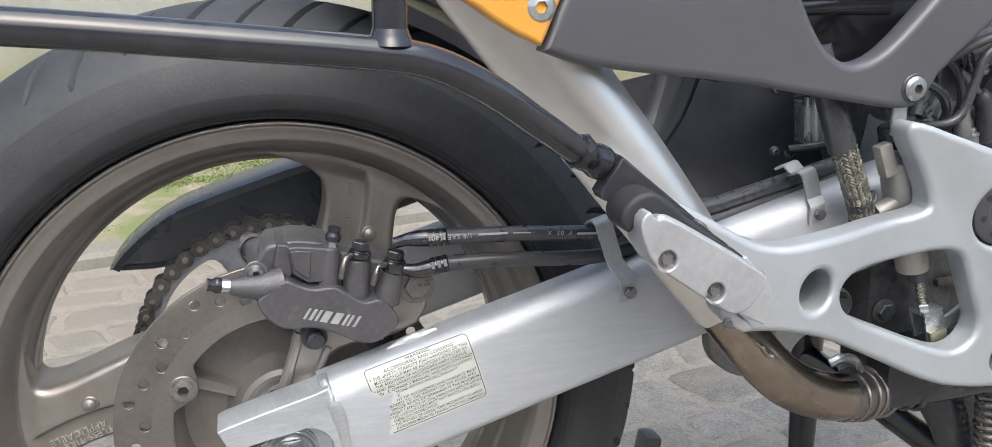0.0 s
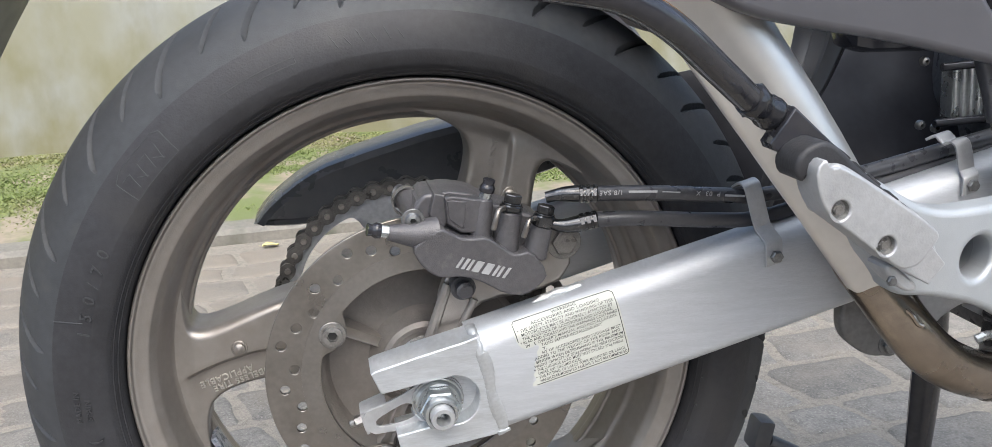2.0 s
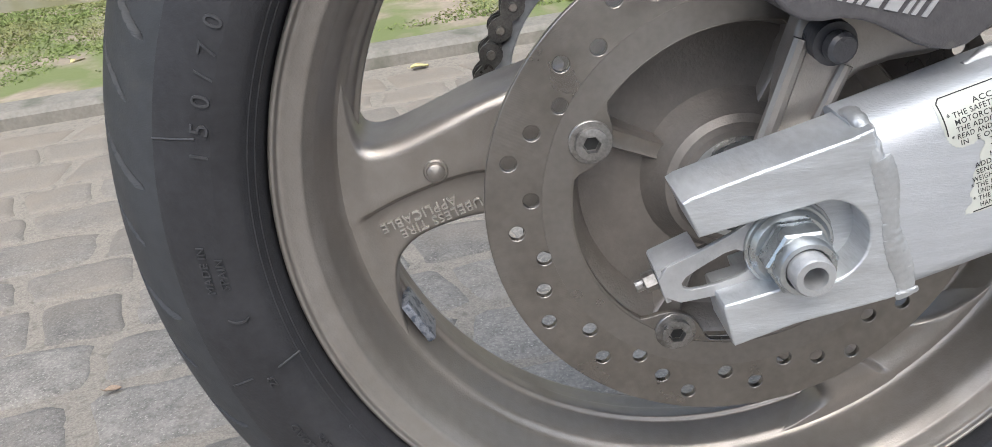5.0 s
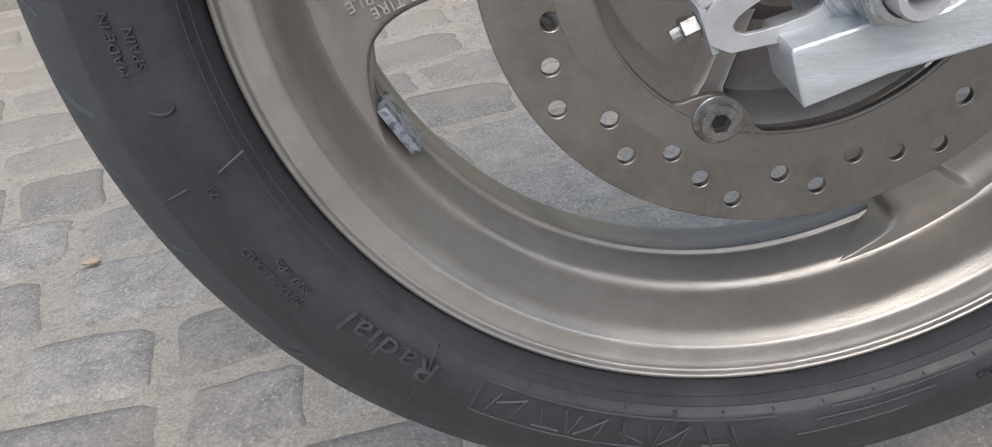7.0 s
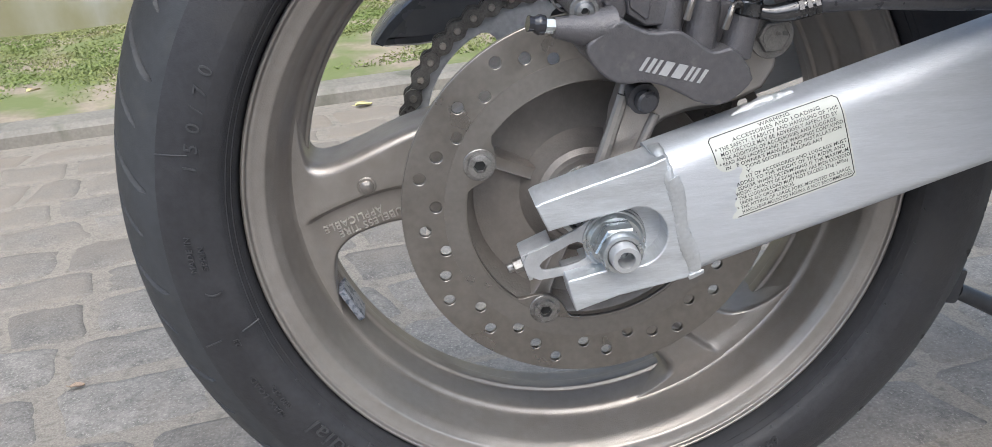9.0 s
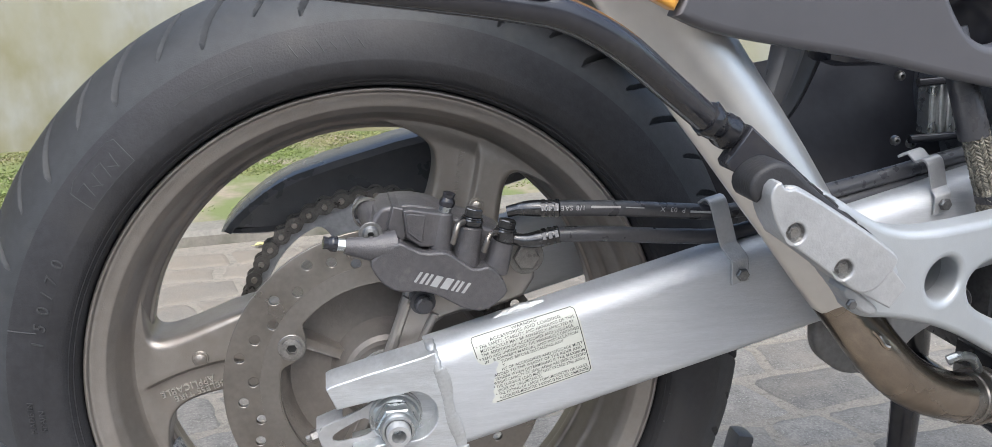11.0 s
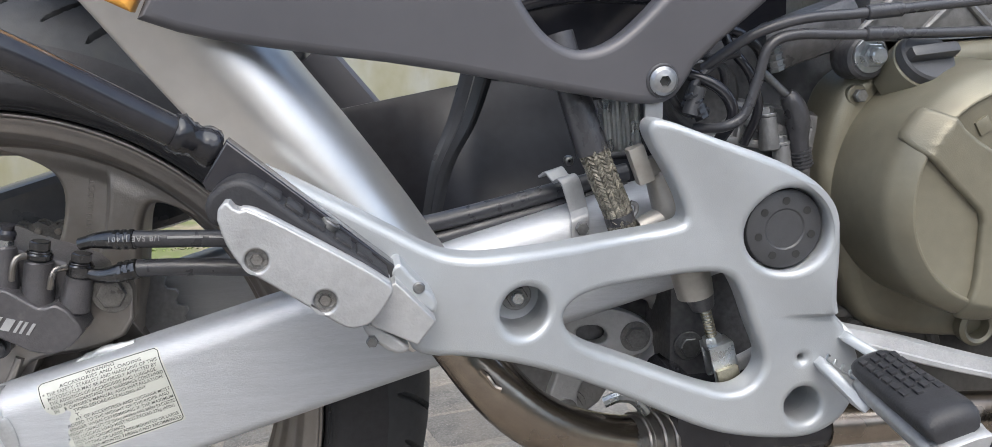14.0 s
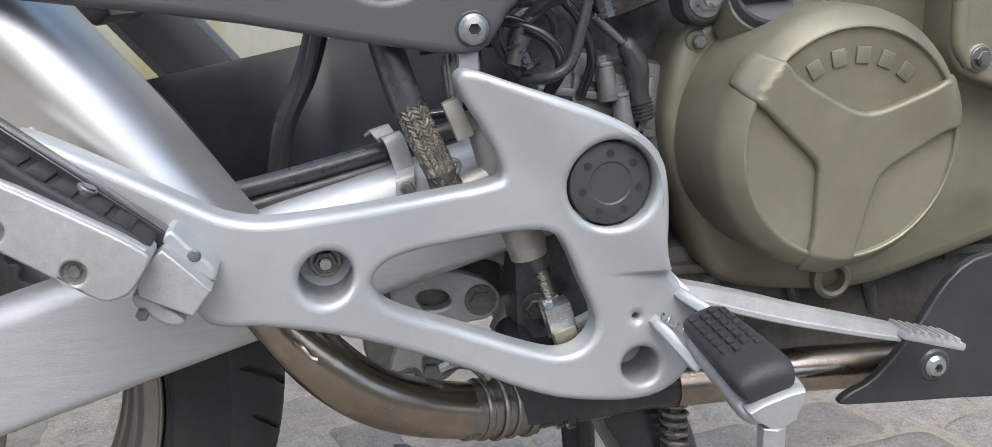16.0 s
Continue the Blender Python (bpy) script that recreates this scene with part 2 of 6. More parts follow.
    nt.links.new(mix.outputs["Result"], b.inputs["Base Color"])


def cover_over(m, color, axis, start, stop, noise_scale, spread, stretch=(1, 1, 1)):
    """Lays moss or sand over a surface, thick at start and thinning out to stop along axis, in ragged patches."""
    nt = m.node_tree
    b = nt.nodes["Principled BSDF"]
    src = b.inputs["Base Color"].links[0].from_socket
    geo = nt.nodes.new("ShaderNodeNewGeometry")
    dot = nt.nodes.new("ShaderNodeVectorMath")
    dot.operation = "DOT_PRODUCT"
    dot.inputs[1].default_value = axis
    nt.links.new(geo.outputs["Position"], dot.inputs[0])
    run = nt.nodes.new("ShaderNodeMapRange")
    run.inputs["From Min"].default_value, run.inputs["From Max"].default_value = start, stop
    run.inputs["To Min"].default_value, run.inputs["To Max"].default_value = 1.0, 0.0
    nt.links.new(dot.outputs["Value"], run.inputs["Value"])
    mp = nt.nodes.new("ShaderNodeVectorMath")
    mp.operation = "MULTIPLY"
    mp.inputs[1].default_value = stretch
    nt.links.new(geo.outputs["Position"], mp.inputs[0])
    n = nt.nodes.new("ShaderNodeTexNoise")
    n.inputs["Scale"].default_value, n.inputs["Detail"].default_value = noise_scale, 7
    nt.links.new(mp.outputs[0], n.inputs["Vector"])
    part_of = nt.nodes.new("ShaderNodeMapRange")
    part_of.inputs["From Min"].default_value, part_of.inputs["From Max"].default_value = 0.32, 0.68
    part_of.inputs["To Min"].default_value, part_of.inputs["To Max"].default_value = -spread, spread
    nt.links.new(n.outputs["Fac"], part_of.inputs["Value"])
    add = nt.nodes.new("ShaderNodeMath")
    add.operation, add.use_clamp = "ADD", True
    nt.links.new(run.outputs[0], add.inputs[0])
    nt.links.new(part_of.outputs[0], add.inputs[1])
    mix = nt.nodes.new("ShaderNodeMix")
    mix.data_type = "RGBA"
    nt.links.new(add.outputs[0], mix.inputs["Factor"])
    nt.links.new(src, mix.inputs["A"])
    mix.inputs["B"].default_value = (*color, 1)
    nt.links.new(mix.outputs["Result"], b.inputs["Base Color"])


# moss on the wall, sand washed over the stones beside the kerb
ACROSS = (-0.165, 0.986, 0.0)
cover_over(WALLMAT, (0.262, 0.253, 0.188), (0, 0, 1), 0.05, 0.95, 3.2, 0.55, (1, 1, 0.5))
cover_over(WALLMAT, (0.205, 0.190, 0.110), (0, 0, 1), -0.15, 0.50, 7.0, 0.60, (1, 1, 0.6))
cover_over(STONE, (0.205, 0.174, 0.140), ACROSS, 1.80, 0.55, 7.0, 0.38)
island_tone(GRASSMAT, 0.88, 1.12)
island_tone(STONE, 0.88, 1.10)
island_tone(BRAID, 0.45, 1.55)

# ---- building helpers ----
AXLE = Vector((0, 0, 0.31))


def part(name, geo, material, parent=None, label="", angle=35):
    """Links a bmesh or mesh as one object under a thing or a part."""
    if isinstance(geo, bmesh.types.BMesh):
        me = bpy.data.meshes.new(name)
        geo.to_mesh(me)
        geo.free()
    else:
        me = geo
        me.name = name
    me.materials.clear()
    me.materials.append(material)
    me.polygons.foreach_set("use_smooth", [True] * len(me.polygons))
    me.set_sharp_from_angle(angle=radians(angle))
    ob = new(name, me)
    if parent:
        while parent.parent and parent.parent.parent:
            parent = parent.parent
        ob.parent = parent
    if label:
        ob["label"] = label
    return ob


def empty(name, parent=None):
    ob = new(name)
    ob.empty_display_size = 0.05
    if parent:
        ob.parent = parent
    return ob


def chaikin(pts, n=2, closed=True):
    pts = [Vector(p) for p in pts]
    for _ in range(n):
        out = []
        rng = range(len(pts)) if closed else range(len(pts) - 1)
        if not closed:
            out.append(pts[0])
        for i in rng:
            a, b = pts[i], pts[(i + 1) % len(pts)]
            out += [a.lerp(b, 0.25), a.lerp(b, 0.75)]
        if not closed:
            out.append(pts[-1])
        pts = out
    return pts


def circle(x, z, r, n=28):
    return [(x + r * math.cos(2 * math.pi * i / n), z + r * math.sin(2 * math.pi * i / n)) for i in range(n)]


def plate(outer, y0, y1, holes=(), bevel=0.002, smooth=2, steps=3):
    """A plate in the x-z plane between y0 and y1 with rounded rims; holes are loops that are not smoothed."""
    c = bpy.data.curves.new("plate", "CURVE")
    c.dimensions, c.fill_mode = "2D", "BOTH"
    c.extrude, c.bevel_depth, c.offset, c.bevel_resolution = abs(y1 - y0) / 2 - bevel, bevel, -bevel, steps
    for loop in [chaikin([Vector((*p, 0)) for p in outer], smooth)] + [[Vector((*p, 0)) for p in h] for h in holes]:
        sp = c.splines.new("POLY")
        sp.points.add(len(loop) - 1)
        for q, p in zip(sp.points, loop):
            q.co = (p[0], p[1], 0, 1)
        sp.use_cyclic_u = True
    ob = bpy.data.objects.new("plate", c)
    me = bpy.data.meshes.new_from_object(ob)
    bpy.data.objects.remove(ob)
    me.transform(Matrix.Translation((0, (y0 + y1) / 2, 0)) @ Matrix.Rotation(radians(90), 4, "X"))
    return me


def curved(me, shift, step=0.008, zs=False, levels=()):
    """Cuts a flat plate into strips and moves its points by shift(x, y, z) along y."""
    bm = bmesh.new()
    grow(bm, me)
    for axis in ((0, 2) if zs else (0,)):
        lo, hi = min(v.co[axis] for v in bm.verts), max(v.co[axis] for v in bm.verts)
        no = Vector((1, 0, 0)) if axis == 0 else Vector((0, 0, 1))
        for c in np.arange(lo + step / 2, hi, step):
            bmesh.ops.bisect_plane(bm, geom=bm.verts[:] + bm.edges[:] + bm.faces[:], plane_co=no * float(c), plane_no=no, dist=1e-6)
    for c in levels:
        bmesh.ops.bisect_plane(bm, geom=bm.verts[:] + bm.edges[:] + bm.faces[:], plane_co=Vector((0, 0, c)), plane_no=Vector((0, 0, 1)), dist=1e-6)
    for v in bm.verts:
        v.co.y += shift(v.co.x, v.co.y, v.co.z)
    return bm


def ease(f):
    f = min(max(f, 0.0), 1.0)
    return f * f * (3 - 2 * f)


def soft_loop(pts, n=2):
    return [(p.x, p.y) for p in chaikin([Vector((*p, 0)) for p in pts], n)]


def letters(text, size, depth=0.0002, spread=1.0, align="LEFT", line=1.0, bold=0.0):
    c = bpy.data.curves.new("text", "FONT")
    c.body, c.size, c.extrude, c.align_x = text, size, depth, align
    c.space_character, c.space_line = spread, line
    c.resolution_u, c.offset = 3, bold
    ob = bpy.data.objects.new("text", c)
    me = bpy.data.meshes.new_from_object(ob)
    bpy.data.objects.remove(ob)
    return me


def cyl(bm, a, b, r0, r1=None, seg=24, bevel=0.0):
    """A capped cylinder or cone from a to b, its far rim bevelled."""
    a, b = Vector(a), Vector(b)
    r1 = r0 if r1 is None else r1
    d = b - a
    q = d.to_track_quat("Z", "Y").to_matrix()
    stations = [(0, r0), (1, r1)]
    if bevel:
        k = bevel / d.length
        stations = [(0, max(r0 - bevel, 0.0002)), (k, r0), (1 - k, r1), (1, max(r1 - bevel, 0.0002))]
    rings = []
    for t, r in stations:
        rings.append([bm.verts.new(a + d * t + q @ Vector((r * math.cos(2 * math.pi * i / seg), r * math.sin(2 * math.pi * i / seg), 0))) for i in range(seg)])
    for p, n in zip(rings, rings[1:]):
        for i in range(seg):
            bm.faces.new((p[i], p[(i + 1) % seg], n[(i + 1) % seg], n[i]))
    bm.faces.new(list(reversed(rings[0])))
    bm.faces.new(rings[-1])


def catmull(pts, n=6):
    pts = [Vector(p) for p in pts]
    ext = [pts[0] * 2 - pts[1]] + pts + [pts[-1] * 2 - pts[-2]]
    out = []
    for i in range(1, len(ext) - 2):
        p0, p1, p2, p3 = ext[i - 1:i + 3]
        for k in range(n):
            t = k / n
            out.append(0.5 * (2 * p1 + (p2 - p0) * t + (2 * p0 - 5 * p1 + 4 * p2 - p3) * t * t + (3 * p1 - p0 - 3 * p2 + p3) * t ** 3))
    out.append(pts[-1])
    return out


def tube(bm, pts, r, seg=16, n=6, squash=1.0):
    """A swept tube; r is a number or one radius per point."""
    line = catmull(pts, n) if n else [Vector(p) for p in pts]
    rs = [r] * len(line) if isinstance(r, (int, float)) else [float(v) for v in np.interp(np.linspace(0, len(r) - 1, len(line)), range(len(r)), r)]
    up = Vector((0, 1, 0))
    rings = []
    for i, p in enumerate(line):
        d = (line[min(i + 1, len(line) - 1)] - line[max(i - 1, 0)]).normalized()
        u = (up - d * up.dot(d))
        if u.length < 1e-3:
            u = Vector((1, 0, 0)) - d * d.x
        u.normalize()
        up = u
        w = d.cross(u)
        rings.append([bm.verts.new(p + rs[i] * (u * squash * math.cos(2 * math.pi * k / seg) + w * math.sin(2 * math.pi * k / seg))) for k in range(seg)])
    for p, q in zip(rings, rings[1:]):
        for i in range(seg):
            bm.faces.new((p[i], p[(i + 1) % seg], q[(i + 1) % seg], q[i]))
    bm.faces.new(list(reversed(rings[0])))
    bm.faces.new(rings[-1])


def loft(bm, rings):
    """Skins closed rings of equal length and caps both ends."""
    vs = [[bm.verts.new(p) for p in ring] for ring in rings]
    n = len(vs[0])
    for p, q in zip(vs, vs[1:]):
        for i in range(n):
            bm.faces.new((p[i], p[(i + 1) % n], q[(i + 1) % n], q[i]))
    bm.faces.new(list(reversed(vs[0])))
    bm.faces.new(vs[-1])
    bmesh.ops.recalc_face_normals(bm, faces=bm.faces)


def lathe(profile, seg=160, closed=False, wave=None, centre=AXLE):
    """Revolves (radius, y) points round the axle."""
    pr = np.array(profile, dtype=float)
    a = np.linspace(0, 2 * math.pi, seg, endpoint=False)
    rr = np.repeat(pr[None, :, 0], seg, 0)
    yy = np.repeat(pr[None, :, 1], seg, 0)
    if wave is not None:
        rr = rr + wave(a[:, None], rr, yy)
    v = np.stack([centre.x + rr * np.cos(a)[:, None], centre.y + yy, centre.z + rr * np.sin(a)[:, None]], -1).reshape(-1, 3)
    m = len(pr)
    faces = []
    for i in range(seg):
        j = (i + 1) % seg
        for k in range(m if closed else m - 1):
            l = (k + 1) % m
            faces.append((i * m + k, i * m + l, j * m + l, j * m + k))
    me = bpy.data.meshes.new("lathe")
    me.from_pydata(v.tolist(), [], faces)
    bm = bmesh.new()
    bm.from_mesh(me)
    bmesh.ops.recalc_face_normals(bm, faces=bm.faces)
    bm.to_mesh(me)
    bm.free()
    return me


def box(bm, c, size, rot=None, bevel=0.0):
    r = bmesh.ops.create_cube(bm, size=1)
    vs = r["verts"]
    m = Matrix.Translation(c) @ (rot.to_4x4() if rot else Matrix()) @ Matrix.Diagonal((*size, 1))
    bmesh.ops.transform(bm, matrix=m, verts=vs)
    if bevel:
        es = list({e for v in vs for e in v.link_edges})
        bmesh.ops.bevel(bm, geom=es, offset=bevel, segments=2, affect="EDGES", profile=0.6)


def grow(bm, me):
    bm.from_mesh(me)
    bpy.data.meshes.remove(me)


def bolt(parent, p, r, kind="hex", material=None, depth=0.005, washer=True, out=(0, -1, 0), name="bolt", label=""):
    """A bolt head at p that stands out along out: hex, allen or domed."""
    bm = bmesh.new()
    p, out = Vector(p), Vector(out).normalized()
    if washer:
        cyl(bm, p - out * 0.001, p + out * 0.0014, r * 1.38, seg=28, bevel=0.0004)
    if kind == "hex":
        cyl(bm, p, p + out * depth, r, seg=6, bevel=0.0006)
        cyl(bm, p + out * depth * 0.8, p + out * (depth + 0.0006), r * 0.72, seg=20)
    else:
        q = out.to_track_quat("Z", "Y").to_matrix()
        ring = lambda rad, h, n=24, six=False: [p + q @ Vector((rad * math.cos(2 * math.pi * i / n) * (1 if not six else 1 / math.cos(((2 * math.pi * i / n) % (math.pi / 3)) - math.pi / 6)) , rad * math.sin(2 * math.pi * i / n) * (1 if not six else 1 / math.cos(((2 * math.pi * i / n) % (math.pi / 3)) - math.pi / 6)), h)) for i in range(n)]
        dome = 0.35 if kind == "dome" else 0.95
        key = 0.36 if kind == "dome" else 0.50
        loft(bm, [ring(r, -0.001), ring(r, depth * dome), ring(r * (0.78 if kind == "dome" else 0.88), depth * (0.86 if kind == "dome" else 1.0)), ring(r * key, depth * 1.04, 24, True), ring(r * key * 0.96, depth * 0.25, 24, True)])
    ob = part(name, bm, material or ZINC, parent, label, 30)
    if kind != "hex":
        # A black plug stands for the shade down the key hole.
        bm = bmesh.new()
        cyl(bm, p, p + out * max(depth * 0.32, 0.0017), r * (0.35 if kind == "dome" else 0.49), seg=6)
        part("socket", bm, INK_AND_SHADE, ob)
    return ob


def thing(name, label, category, group="", kind=""):
    return tagged(empty(name), label, category, group, kind)


# ---- ground, kerb, verge and wall ----
GROUND_Z = -0.072
SLOPE = radians(9.5)
KERB_Y = 1.80


def street(u, v, z):
    """Street axes: u along the kerb, v away from the motorcycle's side towards the wall."""
    return Vector((u * math.cos(SLOPE) - v * math.sin(SLOPE), KERB_Y + u * math.sin(SLOPE) + v * math.cos(SLOPE), z))


bm = bmesh.new()
n = 60
grid = [[bm.verts.new(street(-30 + 60 * i / n, -30 + 60 * j / n, GROUND_Z - 0.0026)) for j in range(n + 1)] for i in range(n + 1)]
for i in range(n):
    for j in range(n):
        bm.faces.new((grid[i][j], grid[i + 1][j], grid[i + 1][j + 1], grid[i][j + 1]))
tagged(part("ground", bm, SAND), "sandy bed under the cobbled road", "ground", kind="structure")

verge = bmesh.new()
rows_v = [(0.09, 0.03), (0.3, 0.045), (0.6, 0.06), (0.9, 0.07), (1.25, 0.08)]
cols = [[verge.verts.new(street(-6 + 0.1 * i, v, GROUND_Z + h + 0.012 * noise.noise(Vector((i * 0.3, v * 4, 0))))) for v, h in rows_v] for i in range(121)]
for a, b in zip(cols, cols[1:]):
    for k in range(len(rows_v) - 1):
        verge.faces.new((a[k], b[k], b[k + 1], a[k + 1]))
def verge_z(u, v):
    """Height of the verge's surface."""
    k = next(i for i in range(len(rows_v) - 1) if v <= rows_v[i + 1][0])
    lift = [h + 0.012 * noise.noise(Vector(((u + 6) * 3.0, w * 4, 0))) for w, h in rows_v[k:k + 2]]
    return GROUND_Z + lift[0] + (lift[1] - lift[0]) * (v - rows_v[k][0]) / (rows_v[k + 1][0] - rows_v[k][0])


tagged(part("verge", verge, EARTH), "bare earth verge with moss beside the kerb", "verge", kind="structure")

bm = bmesh.new()
loft(bm, [[street(u, v, GROUND_Z + z) for v, z in ((-0.01, -0.05), (-0.005, 0.025), (0.01, 0.038), (0.085, 0.042), (0.1, -0.05))] for u in np.linspace(-6, 6, 25)])
tagged(part("kerb", bm, KERB), "low weathered concrete kerb along the road", "kerb", kind="structure")

bm = bmesh.new()
loft(bm, [[street(u, v, z) for v, z in ((1.24, -0.15), (1.24, 2.2), (1.36, 2.2), (1.36, -0.15))] for u in np.linspace(-6, 6, 13)])
tagged(part("wall_north", bm, WALLMAT), "pale weathered concrete wall stained with moss", "wall", kind="structure")

# Unseen wall added behind the camera to shape low reflections.
bm = bmesh.new()
loft(bm, [[Vector((x, y, z)) for y, z in ((-9.0, -0.2), (-9.0, 3.0), (-9.3, 3.0), (-9.3, -0.2))] for x in np.linspace(-14, 14, 9)])
tagged(part("wall_south", bm, WALLMAT), "added pale wall out of view that shapes reflections", "wall", kind="structure")

# ---- motorcycle ----
bike = thing("motorcycle", "silver and grey touring motorcycle raised on its black centre stand", "motorcycle")

# rear wheel
wheel = empty("rear_wheel", bike)


def tread(a, r, y):
    """Long and short curved grooves that slant across tread and shoulder."""
    s = np.abs(y)
    deg = np.degrees(a) + 0 * r
    depth = np.zeros_like(deg)
    run = np.interp(s, (0.0, 0.011, 0.029, 0.0425, 0.054, 0.063, 0.07), (-1.3, 0.0, 1.9, 3.7, 5.5, 6.6, 7.2))
    for side in (-1, 1):
        for start, first, last, half in ((152.0 if side < 0 else 159.0, 0.004, 0.0600, 0.56), (144.6 if side < 0 else 151.6, 0.016, 0.0540, 0.42)):
            gap = (deg - start - run + 7.2) % 14.4 - 7.2
            taper = np.clip((s - first) / 0.012, 0, 1) * np.clip((last - s) / 0.004, 0, 1)
            cut = np.clip((half * (0.35 + 0.65 * taper) - np.abs(gap)) / 0.20, 0, 1) * (taper > 0)
            on = (np.sign(y) == side) & (r > 0.268)
            depth = np.where(on, np.maximum(depth, cut), depth)
    return -0.0058 * depth


def tyre_at(th):
    return (0.2465 + 0.0745 * math.cos(th), 0.0745 * math.sin(th))


EDGE = math.asin(0.0650 / 0.0745)
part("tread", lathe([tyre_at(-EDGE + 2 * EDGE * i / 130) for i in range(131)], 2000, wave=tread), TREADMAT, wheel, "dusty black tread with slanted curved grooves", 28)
bead = [(0.2250, -0.043), (0.2334, -0.0478), (0.2342, -0.0530), (0.2350, -0.0575), (0.2368, -0.0620), (0.2374, -0.0621), (0.2395, -0.0664), (0.2401, -0.0666), (0.2422, -0.0696), (0.2447, -0.0715)]
wall = bead + [tyre_at(radians(-84) + (radians(84) - EDGE) * i / 24) for i in range(25)]
wall = wall + [(wall[-1][0] - 0.002, wall[-1][1] + 0.006)]
for side in (1, -1):
    part("sidewall", lathe([(r, y * side) for r, y in wall], 360), RUBBER, wheel, "black tyre sidewall with moulded marks", 28)

near_rim = [(0.2290, -0.0440), (0.2316, -0.0462), (0.2330, -0.0500), (0.2326, -0.0536), (0.2308, -0.0546), (0.2296, -0.0538), (0.2291, -0.0516), (0.2282, -0.0508), (0.2270, -0.0508), (0.2240, -0.0492), (0.2205, -0.0480), (0.2186, -0.0475), (0.2172, -0.0467), (0.2160, -0.0450), (0.2140, -0.0425), (0.2122, -0.0398), (0.2112, -0.0370), (0.2103, -0.0335)]
ridge = [(0.2062, -0.0190), (0.2050, -0.0155), (0.2034, -0.0134), (0.2014, -0.0120), (0.2000, -0.0100), (0.1985, -0.0040), (0.1964, 0.0055), (0.1956, 0.0078), (0.1936, 0.0086), (0.1926, 0.0098), (0.1926, 0.0180), (0.1933, 0.0195), (0.1931, 0.0315), (0.1945, 0.0345), (0.2030, 0.0368), (0.2090, 0.0395)]
rim_prof = [(p.x, p.y) for p in chaikin([Vector((*p, 0)) for p in near_rim + ridge + [(r, -y) for r, y in reversed(near_rim[:-1])]], 2, False)] + [(0.2170, 0.0200), (0.2110, -0.0060)]
part("rim", lathe(rim_prof, 240, closed=True), BRONZE, wheel, "bronze-grey cast wheel rim", 40)


def polar(r, deg):
    return (r * math.cos(radians(deg)), 0.31 + r * math.sin(radians(deg)))


CW = [(0.084, -48), (0.104, -29.0), (0.122, -21.8), (0.148, -13.0), (0.168, -8.6), (0.180, -7.0), (0.189, -6.9), (0.1945, -9.0), (0.1990, -14), (0.2065, -24)]
CCW = [(0.084, 30), (0.110, 14), (0.1316, 11.2), (0.153, 11.4), (0.168, 12.2), (0.179, 13.8), (0.1862, 16.2), (0.1915, 19.5), (0.1970, 24), (0.2065, 34)]
RIDGE = [(0.084, 5), (0.120, -1.2), (0.1363, -0.3), (0.1525, 1.2), (0.1733, 3.3), (0.195, 5.8), (0.2065, 7.0)]


def spoke_edge(curve, r):
    pts = chaikin([Vector((p[0], p[1], 0)) for p in curve], 2, False)
    return float(np.interp(r, [p.x for p in pts], [p.y for p in pts]))


def spoke(mid, ridge_turn):
    """A cast spoke swept outwards in cross-sections: a raised half, a step, a lower half, rounded rims."""
    bm = bmesh.new()
    rings = []
    for r in list(np.linspace(0.084, 0.180, 18)) + list(np.linspace(0.1815, 0.2065, 22)):
        a0, a1, ar = spoke_edge(CW, r), spoke_edge(CCW, r), spoke_edge(RIDGE, r) + ridge_turn
        k = radians(1) * r
        width, mark = (a1 - a0) * k, (ar - a0) * k
        root = ease((r - 0.186) / 0.014)
        top, low = -0.0150 + 0.0020 * root, -0.0084 - 0.0042 * root
        e0, e1 = 0.0088, 0.0046
        line = [(0.0, 0.0300), (0.0, 0.0040)]
        line += [(e0 * (1 - math.cos(t)), top + e0 * (1 - math.sin(t))) for t in np.linspace(0, math.pi / 2, 9)]
        line += [(e0 + (mark - 0.0030 - e0) * f, top) for f in (0.17, 0.33, 0.5, 0.67, 0.83)]
        line += [(mark - 0.0030 + 0.0052 * f, top + (low - top) * ease(f)) for f in (0.0, 0.12, 0.3, 0.5, 0.7, 0.88, 1.0)]
        line += [(mark + 0.0022 + (width - e1 - mark - 0.0022) * f, low) for f in (0.17, 0.33, 0.5, 0.67, 0.83)]
        line += [(width - e1 * (1 - math.sin(t)), low + e1 * (1 - math.cos(t))) for t in np.linspace(0, math.pi / 2, 7)]
        line += [(width, 0.0040), (width, 0.0300)]
        rings.append([Vector((*polar(r, mid + a0 + u / k), y)).xzy for u, y in line])
    grid = [[bm.verts.new(p) for p in ring] for ring in rings]
    for p, q in zip(grid, grid[1:]):
        for i in range(len(p) - 1):
            bm.faces.new((p[i], q[i], q[i + 1], p[i + 1]))
    bmesh.ops.recalc_face_normals(bm, faces=bm.faces)
    return part("spoke", bm, BRONZE, wheel, "", 60)


for mid, ridge_turn in ((178.5, 0.0), (61.0, -1.8), (299.0, -0.8)):
    spoke(mid, ridge_turn)
hub_prof = [(0.0, -0.030), (0.018, -0.030), (0.018, -0.060), (0.026, -0.0625), (0.030, -0.062), (0.032, -0.058), (0.036, -0.056), (0.040, -0.048), (0.046, -0.042), (0.070, -0.040), (0.078, -0.042), (0.082, -0.052), (0.088, -0.056), (0.092, -0.054), (0.094, -0.045), (0.096, -0.02), (0.098, 0.03), (0.085, 0.045), (0.05, 0.06), (0.0, 0.06)]
